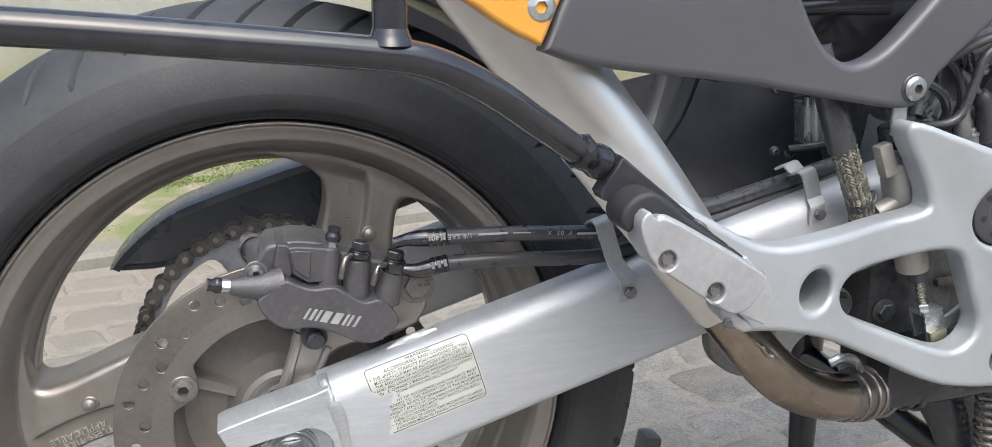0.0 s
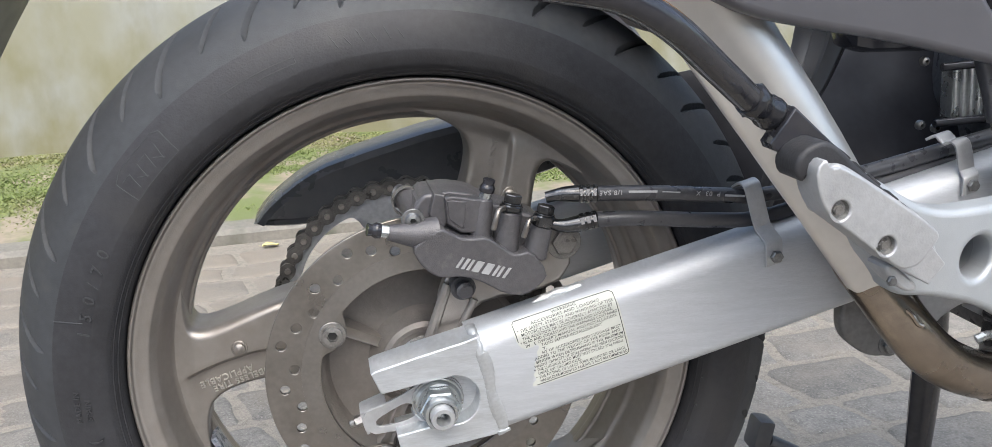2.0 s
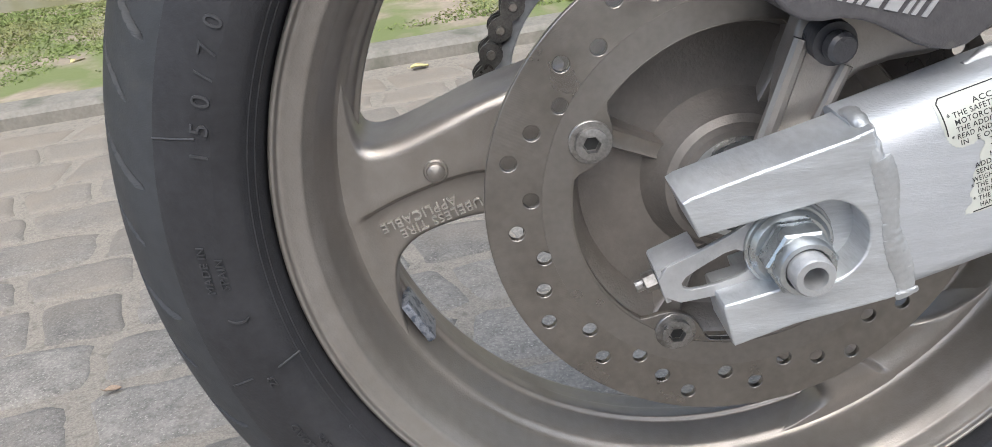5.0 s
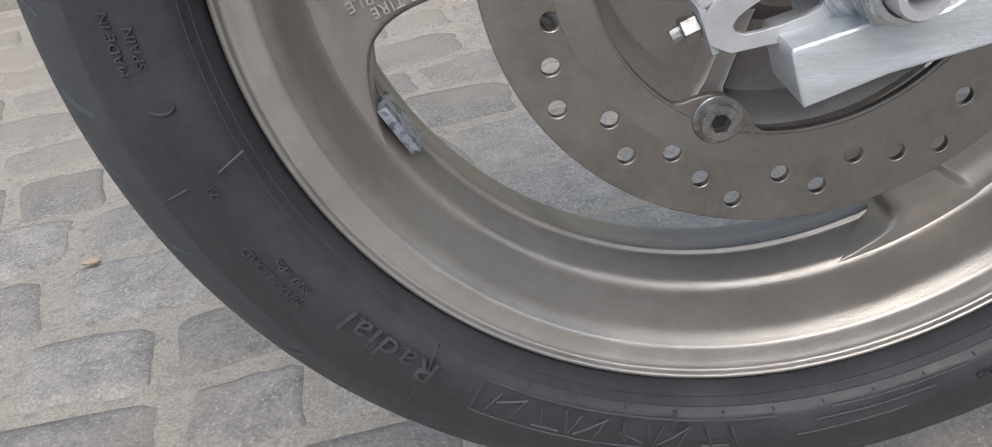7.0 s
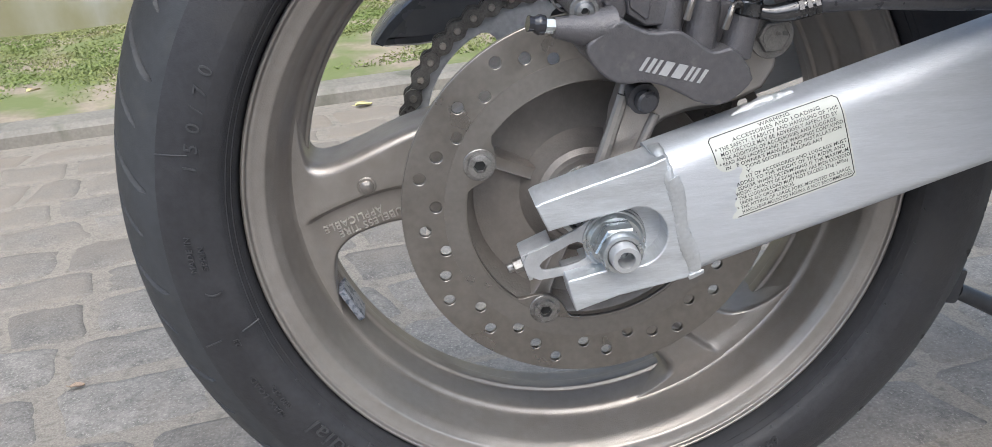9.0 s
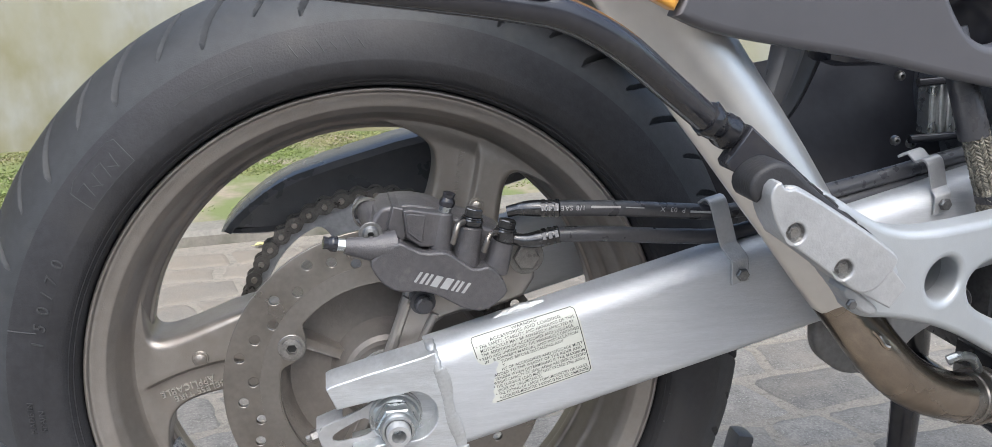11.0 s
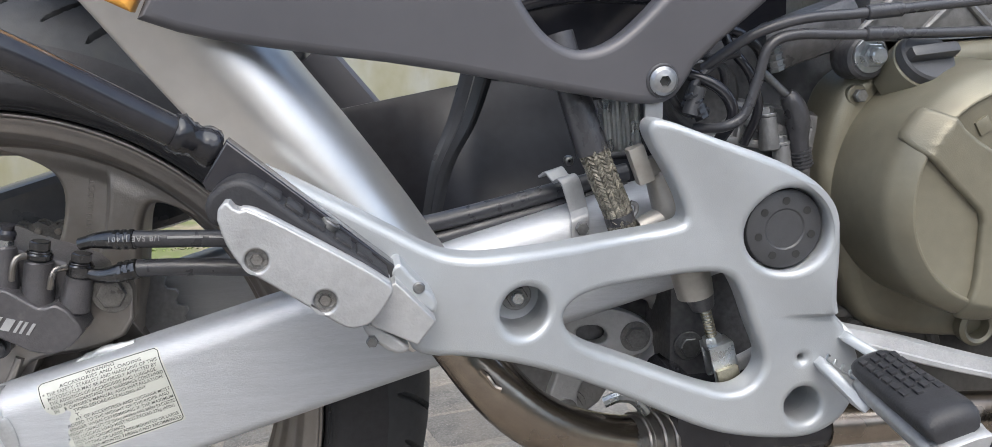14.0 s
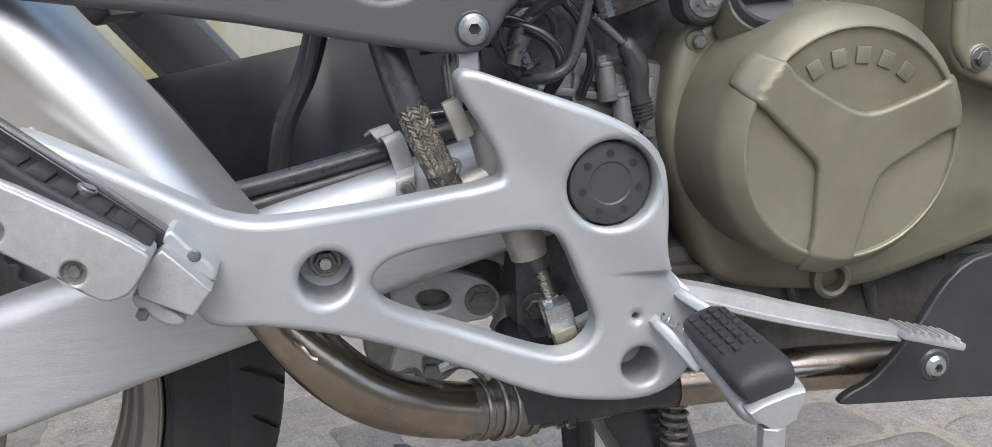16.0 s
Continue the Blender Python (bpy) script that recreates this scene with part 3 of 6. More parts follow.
part("hub", lathe(hub_prof, 96), HUBMAT, wheel, "bronze-grey cast hub with bowl")
BOLT_A = 153.9
for k in range(4):
    a = BOLT_A + 90 * k
    bm = bmesh.new()
    x0, z0 = polar(0.034, a)
    x1, z1 = polar(0.084, a)
    d, w = Vector((x1 - x0, 0, z1 - z0)).normalized(), Vector((-(z1 - z0), 0, x1 - x0)).normalized()
    rings = []
    for f, wide, y in ((0.0, 0.0062, -0.0475), (0.15, 0.0050, -0.0480), (0.8, 0.0054, -0.0520), (1.0, 0.0085, -0.0545)):
        p = Vector((x0, 0, z0)).lerp(Vector((x1, 0, z1)), f)
        rings.append([p + w * a * wide + Vector((0, b, 0)) for a, b in ((-1.5, -0.036), (-1.12, y + 0.004), (-1.0, y + 0.0012), (-0.78, y), (-0.5, y + 0.0008), (0.5, y + 0.0008), (0.78, y), (1.0, y + 0.0012), (1.12, y + 0.004), (1.5, -0.036))])
    loft(bm, rings)
    part("hub_rib", bm, BRONZE, wheel)
bm = bmesh.new()
cyl(bm, (0, -0.058, 0.31), (0, -0.0655, 0.31), 0.0215, 0.0205, 40, 0.001)
part("bearing_seal", bm, BLACKPLASTIC, wheel, "dark seal with a bright ring")
bm = bmesh.new()
grow(bm, lathe([(0.0215, -0.062), (0.0225, -0.067), (0.0255, -0.067), (0.0265, -0.062)], 60))
part("bearing_ring", bm, ZINC, wheel)

# brake disc with its drilled rings
inner = []
for i in range(180):
    a = i * 2
    off = ((a - BOLT_A + 45) % 90) - 45
    inner.append(polar(0.0845 - 0.0125 * max(0.0, 1 - (abs(off) / 13.0) ** 2.2), a))
holes = [inner]
for k in range(8):
    for r, da in ((0.1052, 0), (0.1135, 8.7), (0.1033, 17.7), (0.1105, 26.8), (0.1177, 35.4)):
        x, z = polar(r, 174.8 + 45 * k + da)
        holes.append(circle(x, z, 0.0039, 16))
ring = [polar(0.128, i * 2) for i in range(180)]
part("brake_disc", plate(ring, -0.0702, -0.0664, holes, 0.0006, 0, 2), STEEL, wheel, "drilled steel brake disc")
part("disc_carrier", lathe([(0.1000, -0.0701), (0.0999, -0.07055), (0.0861, -0.07055), (0.0860, -0.0701)], 180), DISCBAND, wheel, "smoother inner band of the disc", 20)
for k in range(4):
    x, z = polar(0.0825, BOLT_A + 90 * k)
    bolt(wheel, (x, -0.0705, z), 0.0078, "allen", SCREWSTEEL, 0.005, True, name="disc_bolt")
for a in (176.2, 58.0):
    x, z = polar(0.151, a)
    part("rivet", lathe([(0.0068, -0.0120), (0.0068, -0.0158), (0.0060, -0.0166), (0.0052, -0.0166), (0.0047, -0.0185), (0.0030, -0.0196), (0.0, -0.0200)], 28, centre=Vector((x, 0, z))), BRONZE, wheel)
bm = bmesh.new()
x, z = polar(0.1935, 206.2)
box(bm, (x, 0.0010, z), (0.0055, 0.023, 0.029), Matrix.Rotation(radians(-26.4), 3, "Y"), 0.0016)
part("balance_weight", bm, LEAD, wheel, "blue-grey clip-on balance weight")

def lay(me, x, y, z, deg):
    """Turns flat lettering to face the near side, reading at deg from the x axis."""
    me.transform(Matrix.Translation((x, y, z)) @ Matrix.Rotation(radians(-deg), 4, "Y") @ Matrix.Rotation(radians(90), 4, "X"))
    return me


part("raised_lettering", lay(letters("TUBELESS TIRE", 0.0076, 0.0019, 1.1), -0.1238, -0.0088, 0.3009, 196.5), LIT_LETTERS, wheel)
part("raised_lettering", lay(letters("APPLICABLE", 0.0078, 0.0019, 1.1), -0.1426, -0.0088, 0.3024, 196.2), LIT_LETTERS, wheel)
part("raised_lettering", lay(letters("17XMT4.00 DOT", 0.0064, 0.0010, 1.12), 0.0634, -0.0086, 0.4335, 80.3), BRONZE, wheel)


def sidewall(text, size, r0, mid_deg, depth=0.0010, flip=False, spread=1.1):
    """Raised lettering bent round the tyre's side, tops towards the tread, or towards the rim when flipped."""
    me = letters(text, size, 0.0003, spread, "CENTER")
    for v in me.vertices:
        a = radians(mid_deg) + (v.co.x / r0) * (1 if flip else -1)
        r = r0 + (-v.co.y if flip else v.co.y)
        th = math.sqrt(max(0.0745 ** 2 - (r - 0.2465) ** 2, 0.0))
        y = -th - (depth if v.co.z > 0 else -0.0003)
        v.co = (r * math.cos(a), y, 0.31 + r * math.sin(a))
    return part("sidewall_lettering", me, PALERUBBER, wheel)


sidewall("150/70", 0.0125, 0.2560, 161.0, spread=2.1)
sidewall("MADE IN", 0.0060, 0.2640, 181.0)
sidewall("SPAIN", 0.0060, 0.2560, 181.5)
sidewall("(", 0.012, 0.255, 187.5)
sidewall("23", 0.0060, 0.2550, 196.0)
sidewall("MAX. LOAD", 0.0065, 0.2600, 206.5)
sidewall("800 kPa", 0.0060, 0.2520, 207.5)
sidewall("Radial", 0.020, 0.2460, 220.5)
sidewall("69V", 0.0110, 0.2460, 301.5)
sidewall("TUBELESS", 0.0060, 0.2500, 294.5)
bm = bmesh.new()


def side_line(bm, r0, a0, r1, a1, w=0.0006):
    pts = []
    for i in range(13):
        r, a = r0 + (r1 - r0) * i / 12, radians(a0 + (a1 - a0) * i / 12)
        th = math.sqrt(max(0.0745 ** 2 - (r - 0.2465) ** 2, 1e-6))
        pts.append((r * math.cos(a), -th, 0.31 + r * math.sin(a)))
    tube(bm, pts, w, 6, 1)


for r0, a0, r1, a1 in ((0.2832, 167.1, 0.262, 166.2), (0.2795, 195.6, 0.266, 195.0), (0.2500, 194.5, 0.236, 193.4), (0.2540, 225.8, 0.236, 224.3), (0.2830, 227.2, 0.2660, 226.0), (0.2480, 255.5, 0.2360, 255.4), (0.2571, 270.4, 0.2542, 283.1), (0.2479, 272.4, 0.2464, 286.7), (0.2413, 274.5, 0.2405, 290.6), (0.2637, 232.2, 0.2423, 231.7), (0.2423, 231.7, 0.2420, 268.0), (0.2637, 232.2, 0.2630, 262.0), (0.2780, 134.0, 0.2780, 141.5), (0.2555, 132.8, 0.2555, 143.2), (0.2755, 132.8, 0.2555, 132.8), (0.2780, 134.0, 0.2755, 132.8), (0.2745, 143.2, 0.2555, 143.2), (0.2780, 141.5, 0.2745, 143.2), (0.2668, 109.5, 0.2668, 122.5), (0.2622, 109.5, 0.2622, 116.0), (0.2668, 109.5, 0.2622, 109.5)):
    side_line(bm, r0, a0, r1, a1, 0.0006 if a0 > 150 else 0.0003)
for k in range(6):
    c = 236.0 + 5.0 * k
    for da, r0, r1 in ((-1.6, 0.246, 0.260), (1.4, 0.246, 0.260)):
        side_line(bm, r0, c + da, r1, c + da + (1.2 if k % 2 else -0.6), 0.0009)
    side_line(bm, 0.260 if k % 3 else 0.253, c - 1.6, 0.260 if k % 2 else 0.246, c + 1.6, 0.0009)
for k in range(4):
    c = 135.2 + 2.0 * k
    side_line(bm, 0.2600, c, 0.2715, c - 0.5, 0.0003)
    side_line(bm, 0.2715 if k % 2 else 0.2600, c - 0.3, 0.2715 if k % 2 else 0.2655, c + 1.1, 0.0003)
for k in range(6):
    c = 92.0 + 2.1 * k
    side_line(bm, 0.2635, c, 0.2700 + 0.003 * (k % 2), c + 0.9, 0.0004)
for k in range(26):
    a = radians(206.4 + 6.1 * k)
    p = Vector((0.2375 * math.cos(a), -0.0722, 0.31 + 0.2375 * math.sin(a)))
    cyl(bm, p, p + Vector((0, -0.0022, 0)), 0.0007, 0.0005, 6)
part("moulded_relief", bm, PALERUBBER, wheel, "fine moulded lines and blocks on the tyre's side")["kind"] = "stuff"

# sprocket and chain on the far side
bm = bmesh.new()
teeth = [polar(0.118 + (0.004 if i % 4 in (1, 2) else -0.002), i * 360 / 172) for i in range(172)]
cuts = []
for k in range(5):
    a0 = 117 + 72 * k
    cuts.append(soft_loop([polar(0.062, a0), polar(0.062, a0 + 42), polar(0.106, a0 + 46), polar(0.1085, a0 + 34), polar(0.109, a0 + 22), polar(0.1085, a0 + 10), polar(0.106, a0 - 2)], 2))
part("sprocket", plate(teeth, 0.076, 0.082, cuts, 0.0008, 0, 1), SPROCKET, wheel, "worn grey steel sprocket")

chain = empty("drive_chain", bike)
path = [polar(0.1205, a) for a in np.arange(74, 290, 7.55)]
for i, (p, q) in enumerate(zip(path, path[1:])):
    bm = bmesh.new()
    a, b = Vector((p[0], 0, p[1])), Vector((q[0], 0, q[1]))
    d = (b - a).normalized()
    nrm = Vector((-d.z, 0, d.x))
    wide = 0.0085 if i % 2 else 0.0068
    for y in (-wide, wide - 0.0018):
        pts = []
        for c, s, turn in ((a, 1, -1), (b, -1, 1)):
            for k in range(9):
                t = math.pi * 0.36 + math.pi * 1.28 * k / 8
                pts.append(c + (0.0074 if i % 2 else 0.0066) * (d * math.cos(t) * s + nrm * math.sin(t) * s))
            pts.append((a + b) / 2 + nrm * turn * 0.0040)
        loft(bm, [[v + Vector((0, 0.079 + y, 0)) for v in pts], [v + Vector((0, 0.079 + y + 0.0018, 0)) for v in pts]])
        cyl(bm, a + Vector((0, 0.0735, 0)), a + Vector((0, 0.0845, 0)), 0.0050, seg=14)
    link = part("chain_link", bm, CHAINMAT, chain)
    bm = bmesh.new()
    cyl(bm, a + Vector((0, 0.0682, 0)), a + Vector((0, 0.0898, 0)), 0.0029, seg=12, bevel=0.0006)
    part("pin", bm, PINMAT, link)

guard = plate([(-0.1405, 0.3950), (-0.1360, 0.4030), (-0.122, 0.4185), (-0.0923, 0.4410), (-0.063, 0.4545), (0.0494, 0.4860), (0.20, 0.510), (0.20, 0.45), (0.076, 0.414), (0.0, 0.405), (-0.09, 0.393)], 0.088, 0.150, bevel=0.0085, smooth=1, steps=1)
part("chain_guard", guard, GUARDMAT, bike, "black plastic chain guard with a rounded upper edge")

# swingarm
arm = empty("swingarm", bike)
TH = radians(15.3)


def arm_at(u, y, v):
    return Vector((u * math.cos(TH) - v * math.sin(TH), y, 0.31 + u * math.sin(TH) + v * math.cos(TH)))


def round_rect(y0, y1, v0, v1, r, k=5):
    pts = []
    for cy, cv, a0 in ((y1 - r, v1 - r, 0), (y0 + r, v1 - r, 90), (y0 + r, v0 + r, 180), (y1 - r, v0 + r, 270)):
        for i in range(k + 1):
            a = radians(a0 + 90 * i / k)
            pts.append((cy + r * math.cos(a), cv + r * math.sin(a)))
    return pts


def arm_section(v0, v1):
    pts = []
    for cy, cv, r, a0 in ((-0.112, v1 - 0.012, 0.012, 0), (-0.126, v1 - 0.016, 0.016, 90), (-0.133, v0 + 0.009, 0.009, 180), (-0.109, v0 + 0.009, 0.009, 270)):
        for i in range(7):
            a = radians(a0 + 90 * i / 6)
            pts.append((cy + r * math.cos(a), cv + r * math.sin(a)))
    return pts


def beam(side):
    b = bmesh.new()
    rings = []
    for u, v0, v1 in ((0.036, -0.0360, 0.0460), (0.15, -0.0360, 0.0460), (0.25, -0.036, 0.0455), (0.36, -0.036, 0.0445), (0.46, -0.038, 0.0415), (0.56, -0.040, 0.038)):
        rings.append([arm_at(u, y * side, v) for y, v in arm_section(v0, v1)])
    loft(b, rings)
    return b


part("beam", beam(1), ALU, arm, "brushed aluminium box beam")
part("beam", beam(-1), ALU, arm)
bm = bmesh.new()
for side in (1,):
    fork = [(-0.049, 0.3420), (-0.0455, 0.3440), (-0.020, 0.3510), (0.020, 0.3610), (0.0285, 0.3640), (0.0495, 0.2866), (0.0398, 0.2842), (0.0, 0.2780), (-0.0270, 0.2705), (-0.0280, 0.2720), (-0.0320, 0.2905), (-0.0315, 0.2917), (-0.0073, 0.2965), *[(0.0105 + 0.0192 * math.cos(radians(a)), 0.3157 + 0.0192 * math.sin(radians(a))) for a in range(-88, 96, 8)], (-0.0168, 0.3301), (-0.0422, 0.3255)]
    grow(bm, plate(fork, -0.1430, -0.112, bevel=0.0012, smooth=0))
    back = [arm_at(u, 0, v) for u, v in ((-0.030, 0.032), (0.055, 0.040), (0.055, -0.030), (-0.022, -0.028), (-0.022, -0.012), (-0.004, -0.012), (-0.004, 0.016), (-0.030, 0.018))]
    grow(bm, plate([(p.x, p.z) for p in back], -0.1265, -0.100, bevel=0.001, smooth=0))
part("axle_plate", bm, FORKEND, arm, "machined aluminium fork end with slot")
bm = bmesh.new()
wl, wr = [], []
wob = random.Random(5)
for i in range(90):
    f = i / 89
    wl.append(arm_at(0.0413 - 0.0022 * f + 0.0009 * math.sin(f * 9) + wob.uniform(-0.0002, 0.0002), -0.1430, 0.031 - 0.067 * f))
    wr.append(0.0044 + 0.00016 * math.sin(i * 1.25) + 0.0007 * math.sin(f * 11) + (0.0014 if f > 0.96 else 0.0))
tube(bm, wl, wr, 14, 1, 0.30)
tube(bm, [arm_at(0.0400, -0.126 - 0.0163 * math.cos(a), 0.030 + 0.0165 * math.sin(a)) for a in np.linspace(-0.1, 2.0, 30)], [0.0036 + 0.0003 * math.sin(i * 1.1) for i in range(30)], 12, 1, 0.5)
part("weld_bead", bm, WELD, arm, "rough weld seam")
bm = bmesh.new()
line = [arm_at(0.090 + 0.040 * f, -0.1190, 0.0445 + 0.0010 * math.sin(f * 3.1)) for f in np.linspace(0, 1, 26)]
tube(bm, line, [0.0046 * math.sin(0.25 + 2.6 * k / 25) ** 0.5 for k in range(26)], 18, 1, 0.8)
for v in bm.verts:
    v.co += 0.0012 * noise.noise_vector(v.co * 190)
part("weld_bead", bm, WELD, arm)
# axle nut and chain adjuster
bm = bmesh.new()
cyl(bm, (0, -0.128, 0.31), (0, -0.1315, 0.31), 0.0195, seg=40, bevel=0.0006)
cyl(bm, (0, -0.1315, 0.31), (0, -0.1345, 0.31), 0.0178, 0.0165, 40, 0.0006)
cyl(bm, (0, -0.1345, 0.31), (0, -0.1475, 0.31), 0.0156, seg=6, bevel=0.0012)
grow(bm, lathe([(0.0128, -0.140), (0.0128, -0.1515), (0.0118, -0.1535), (0.0098, -0.1535), (0.0090, -0.152)], 40))
part("axle_nut", bm, ZINC, arm, "zinc-plated axle nut with washer")
bm = bmesh.new()
grow(bm, lathe([(0.0088, -0.145), (0.0088, -0.160), (0.0080, -0.1612), (0.0052, -0.1612), (0.0048, -0.158), (0.0048, -0.147), (0.0, -0.147)], 32))
part("axle_end", bm, CAST, arm, "hollow axle end")


def uvl(pts):
    return [(p.x, p.z) for p in (arm_at(u, 0, v) for u, v in pts)]


slot = uvl([(-0.0485, 0.0012), (-0.0386, 0.0043), (-0.0225, 0.0075), (-0.0185, 0.0040), (-0.0180, -0.0026), (-0.0208, -0.0067), (-0.0378, -0.0062), (-0.0478, -0.0040)])
part("adjuster_plate", plate(uvl([(-0.0575, -0.0080), (-0.0572, 0.0098), (-0.0376, 0.0117), (-0.0180, 0.0150), (-0.006, 0.020), (0.008, 0.020), (0.018, 0.012), (0.021, 0.0), (0.016, -0.013), (0.004, -0.020), (-0.0103, -0.0180), (-0.033, -0.0127)]), -0.1290, -0.1265, [soft_loop(slot, 1)], 0.0004, 1, 1), CAST, arm, "pressed metal chain adjuster with a long window")
bm = bmesh.new()
box(bm, arm_at(-0.0560, -0.1180, 0.001), (0.0025, 0.020, 0.0175), Matrix.Rotation(-TH, 3, "Y"), 0.0006)
box(bm, arm_at(-0.0465, -0.1180, 0.0105), (0.0200, 0.020, 0.0015), Matrix.Rotation(-TH - 0.1, 3, "Y"), 0.0004)
part("adjuster_flange", bm, CAST, arm)
bm = bmesh.new()
cyl(bm, arm_at(-0.057, -0.119, 0.0012), arm_at(-0.0635, -0.119, 0.0008), 0.0048, seg=6, bevel=0.0006)
cyl(bm, arm_at(-0.063, -0.119, 0.0008), arm_at(-0.0675, -0.119, 0.0004), 0.0028, seg=10, bevel=0.0005)
part("adjuster_bolt", bm, SCREWSTEEL, arm, "dull steel adjuster bolt")
bm = bmesh.new()
tube(bm, [arm_at(-0.056 + 0.0022 * i, -0.116, 0.004) for i in range(12)], 0.0028, 10, 1)
part("adjuster_screw", bm, BOLT, arm)

# hose clamps on the swingarm
for pts, head in (([(0.2563, -0.1448, 0.4026), (0.2553, -0.1450, 0.4190), (0.2545, -0.1442, 0.4215), (0.2492, -0.1385, 0.4295), (0.2481, -0.1372, 0.4325), (0.2400, -0.1370, 0.4597), (0.2388, -0.1350, 0.4640), (0.2375, -0.1290, 0.4652), (0.2363, -0.1215, 0.4600)], (0.2566, -0.1465, 0.4095)),
                  ([(0.4160, -0.1448, 0.4480), (0.4160, -0.1450, 0.4600), (0.4162, -0.1440, 0.4620), (0.4167, -0.1390, 0.4652), (0.4165, -0.1380, 0.4670), (0.4118, -0.1380, 0.4848), (0.4095, -0.1360, 0.4885), (0.4085, -0.1320, 0.4880), (0.4075, -0.1285, 0.4855), (0.4050, -0.1260, 0.4890), (0.4030, -0.1230, 0.4925), (0.3996, -0.1180, 0.4885)], (0.4165, -0.1465, 0.4550))):
    bm = bmesh.new()
    line = chaikin([Vector(p) for p in pts], 2, False)
    rings = []
    across = Vector((0.964, 0, 0.264))
    for i, p in enumerate(line):
        d = (line[min(i + 1, len(line) - 1)] - line[max(i - 1, 0)]).normalized()
        thick = d.cross(across).normalized()
        rings.append([p + across * a * 0.0066 + thick * b * 0.0011 for a, b in ((-1, -0.7), (-0.94, -1), (0.94, -1), (1, -0.7), (1, 0.7), (0.94, 1), (-0.94, 1), (-1, 0.7))])
    loft(bm, rings)
    clamp = part("hose_clamp", bm, CAST, arm, "bent aluminium hose clamp")
    bolt(clamp, head, 0.0048, "hex", BOLT, 0.004, False)

# warning label
def lab_at(u, w, off):
    """A place on the label: u along the arm, w up its face and round the upper edge."""
    if w < 0.030:
        return arm_at(u, -0.1420 - off, w)
    a = (w - 0.030) / 0.016
    return arm_at(u, -0.126 - (0.016 + off) * math.cos(a), 0.030 + (0.016 + off) * math.sin(a))


lab_edge = chaikin([(u, w, 0) for u, w in ((0.0700, -0.0100), (0.1470, -0.0100), (0.1490, -0.0080), (0.1490, 0.0420), (0.1460, 0.0455), (0.0690, 0.0465), (0.0670, 0.0440), (0.0680, 0.0280), (0.0715, 0.0225), (0.0775, 0.0215), (0.0815, 0.0235), (0.0835, 0.0200), (0.0795, 0.0165), (0.0805, 0.0120), (0.0755, 0.0090), (0.0765, 0.0035), (0.0730, 0.0005), (0.0745, -0.0040), (0.0705, -0.0060))], 2)
def inside(u, w):
    odd = False
    for p, q in zip(lab_edge, lab_edge[1:] + lab_edge[:1]):
        if (p.y > w) != (q.y > w) and u < p.x + (w - p.y) * (q.x - p.x) / (q.y - p.y):
            odd = not odd
    return odd


bm = bmesh.new()
CELL = 0.0005
knots = {}
for i in range(168):
    for j in range(116):
        u0, w0 = 0.0665 + i * CELL, -0.0105 + j * CELL
        if inside(u0 + CELL / 2, w0 + CELL / 2):
            quad = []
            for di, dj in ((0, 0), (1, 0), (1, 1), (0, 1)):
                if (i + di, j + dj) not in knots:
                    knots[i + di, j + dj] = bm.verts.new(lab_at(u0 + di * CELL, w0 + dj * CELL, 0.0003))
                quad.append(knots[i + di, j + dj])
            bm.faces.new(quad)
sticker = part("warning_label", bm, LABEL, arm, "worn cream warning sticker, torn at one edge")
TEXT = [("WARNING", 0.109, 1.1), ("ACCESSORIES AND LOADING", 0.109, 1.1), ("* THE SAFETY, STABILITY AND HANDLING OF THIS", 0.0705, 0.1455), ("MOTORCYCLE MAY BE ADVERSELY AFFECTED BY", 0.0728, 0.1445), ("THE ADDITION OF ACCESSORIES AND LUGGAGE.", 0.0728, 0.1435),
        ("* READ AND UNDERSTAND THE WARNINGS CONTAINED", 0.0705, 0.1465), ("IN   E OWNER'S MANUAL AND INSTALLATION", 0.0735, 0.1450), ("TIONS BEFORE INSTALLING ANY", 0.0850, 0.1330), ("Y.", 0.0850, 0.0885), ("HT OF ACCESSORIES AND LUGGAGE MUST", 0.0840, 0.1465), ("ADDED TO THE WEIGHT OF THE RIDER AND", 0.0775, 0.1450),
        ("SENGER WHEN DETERMINING IF THE MAXIMUM", 0.0775, 0.1465), ("WEIGHT CAPACITY OF 201kg (443lbs) HAS BEEN EXCEEDED.", 0.0755, 0.1475), ("* THE LUGGAGE LOAD MUST NOT EXCEED 27kg (60lbs)", 0.0745, 0.1450), ("UNDER ANY CIRCUMSTANCES.", 0.0768, 0.1110), ("* THE FITTING OF LARGE FORK-MOUNTED OR LARGE", 0.0745, 0.1455), ("HANDLEBAR-MOUNTED FAIRING IS NOT RECOMMENDED.", 0.0768, 0.1470)]
bm = bmesh.new()
for i, (line, a, b) in enumerate(TEXT):
    me = letters(line, 0.0034, 0.0, 1.1, "CENTER" if i < 2 else "LEFT", bold=0.00004)
    xs = [v.co.x for v in me.vertices]
    sx = b if i < 2 else (b - a) / max(xs)
    for v in me.vertices:
        v.co = lab_at(a + v.co.x * sx, 0.0415 - 0.00305 * i + v.co.y * 0.95, 0.00045)
    grow(bm, me)
part("print", bm, INK_AND_SHADE, sticker, "small black capital lettering")
rim_line = [(0.0735, -0.0084), (0.1100, -0.0086), (0.1455, -0.0086), (0.1474, -0.0070), (0.1476, 0.0180), (0.1474, 0.0415), (0.1452, 0.0438), (0.1080, 0.0446), (0.0705, 0.0450), (0.0688, 0.0430), (0.0692, 0.0290)]
bm = bmesh.new()
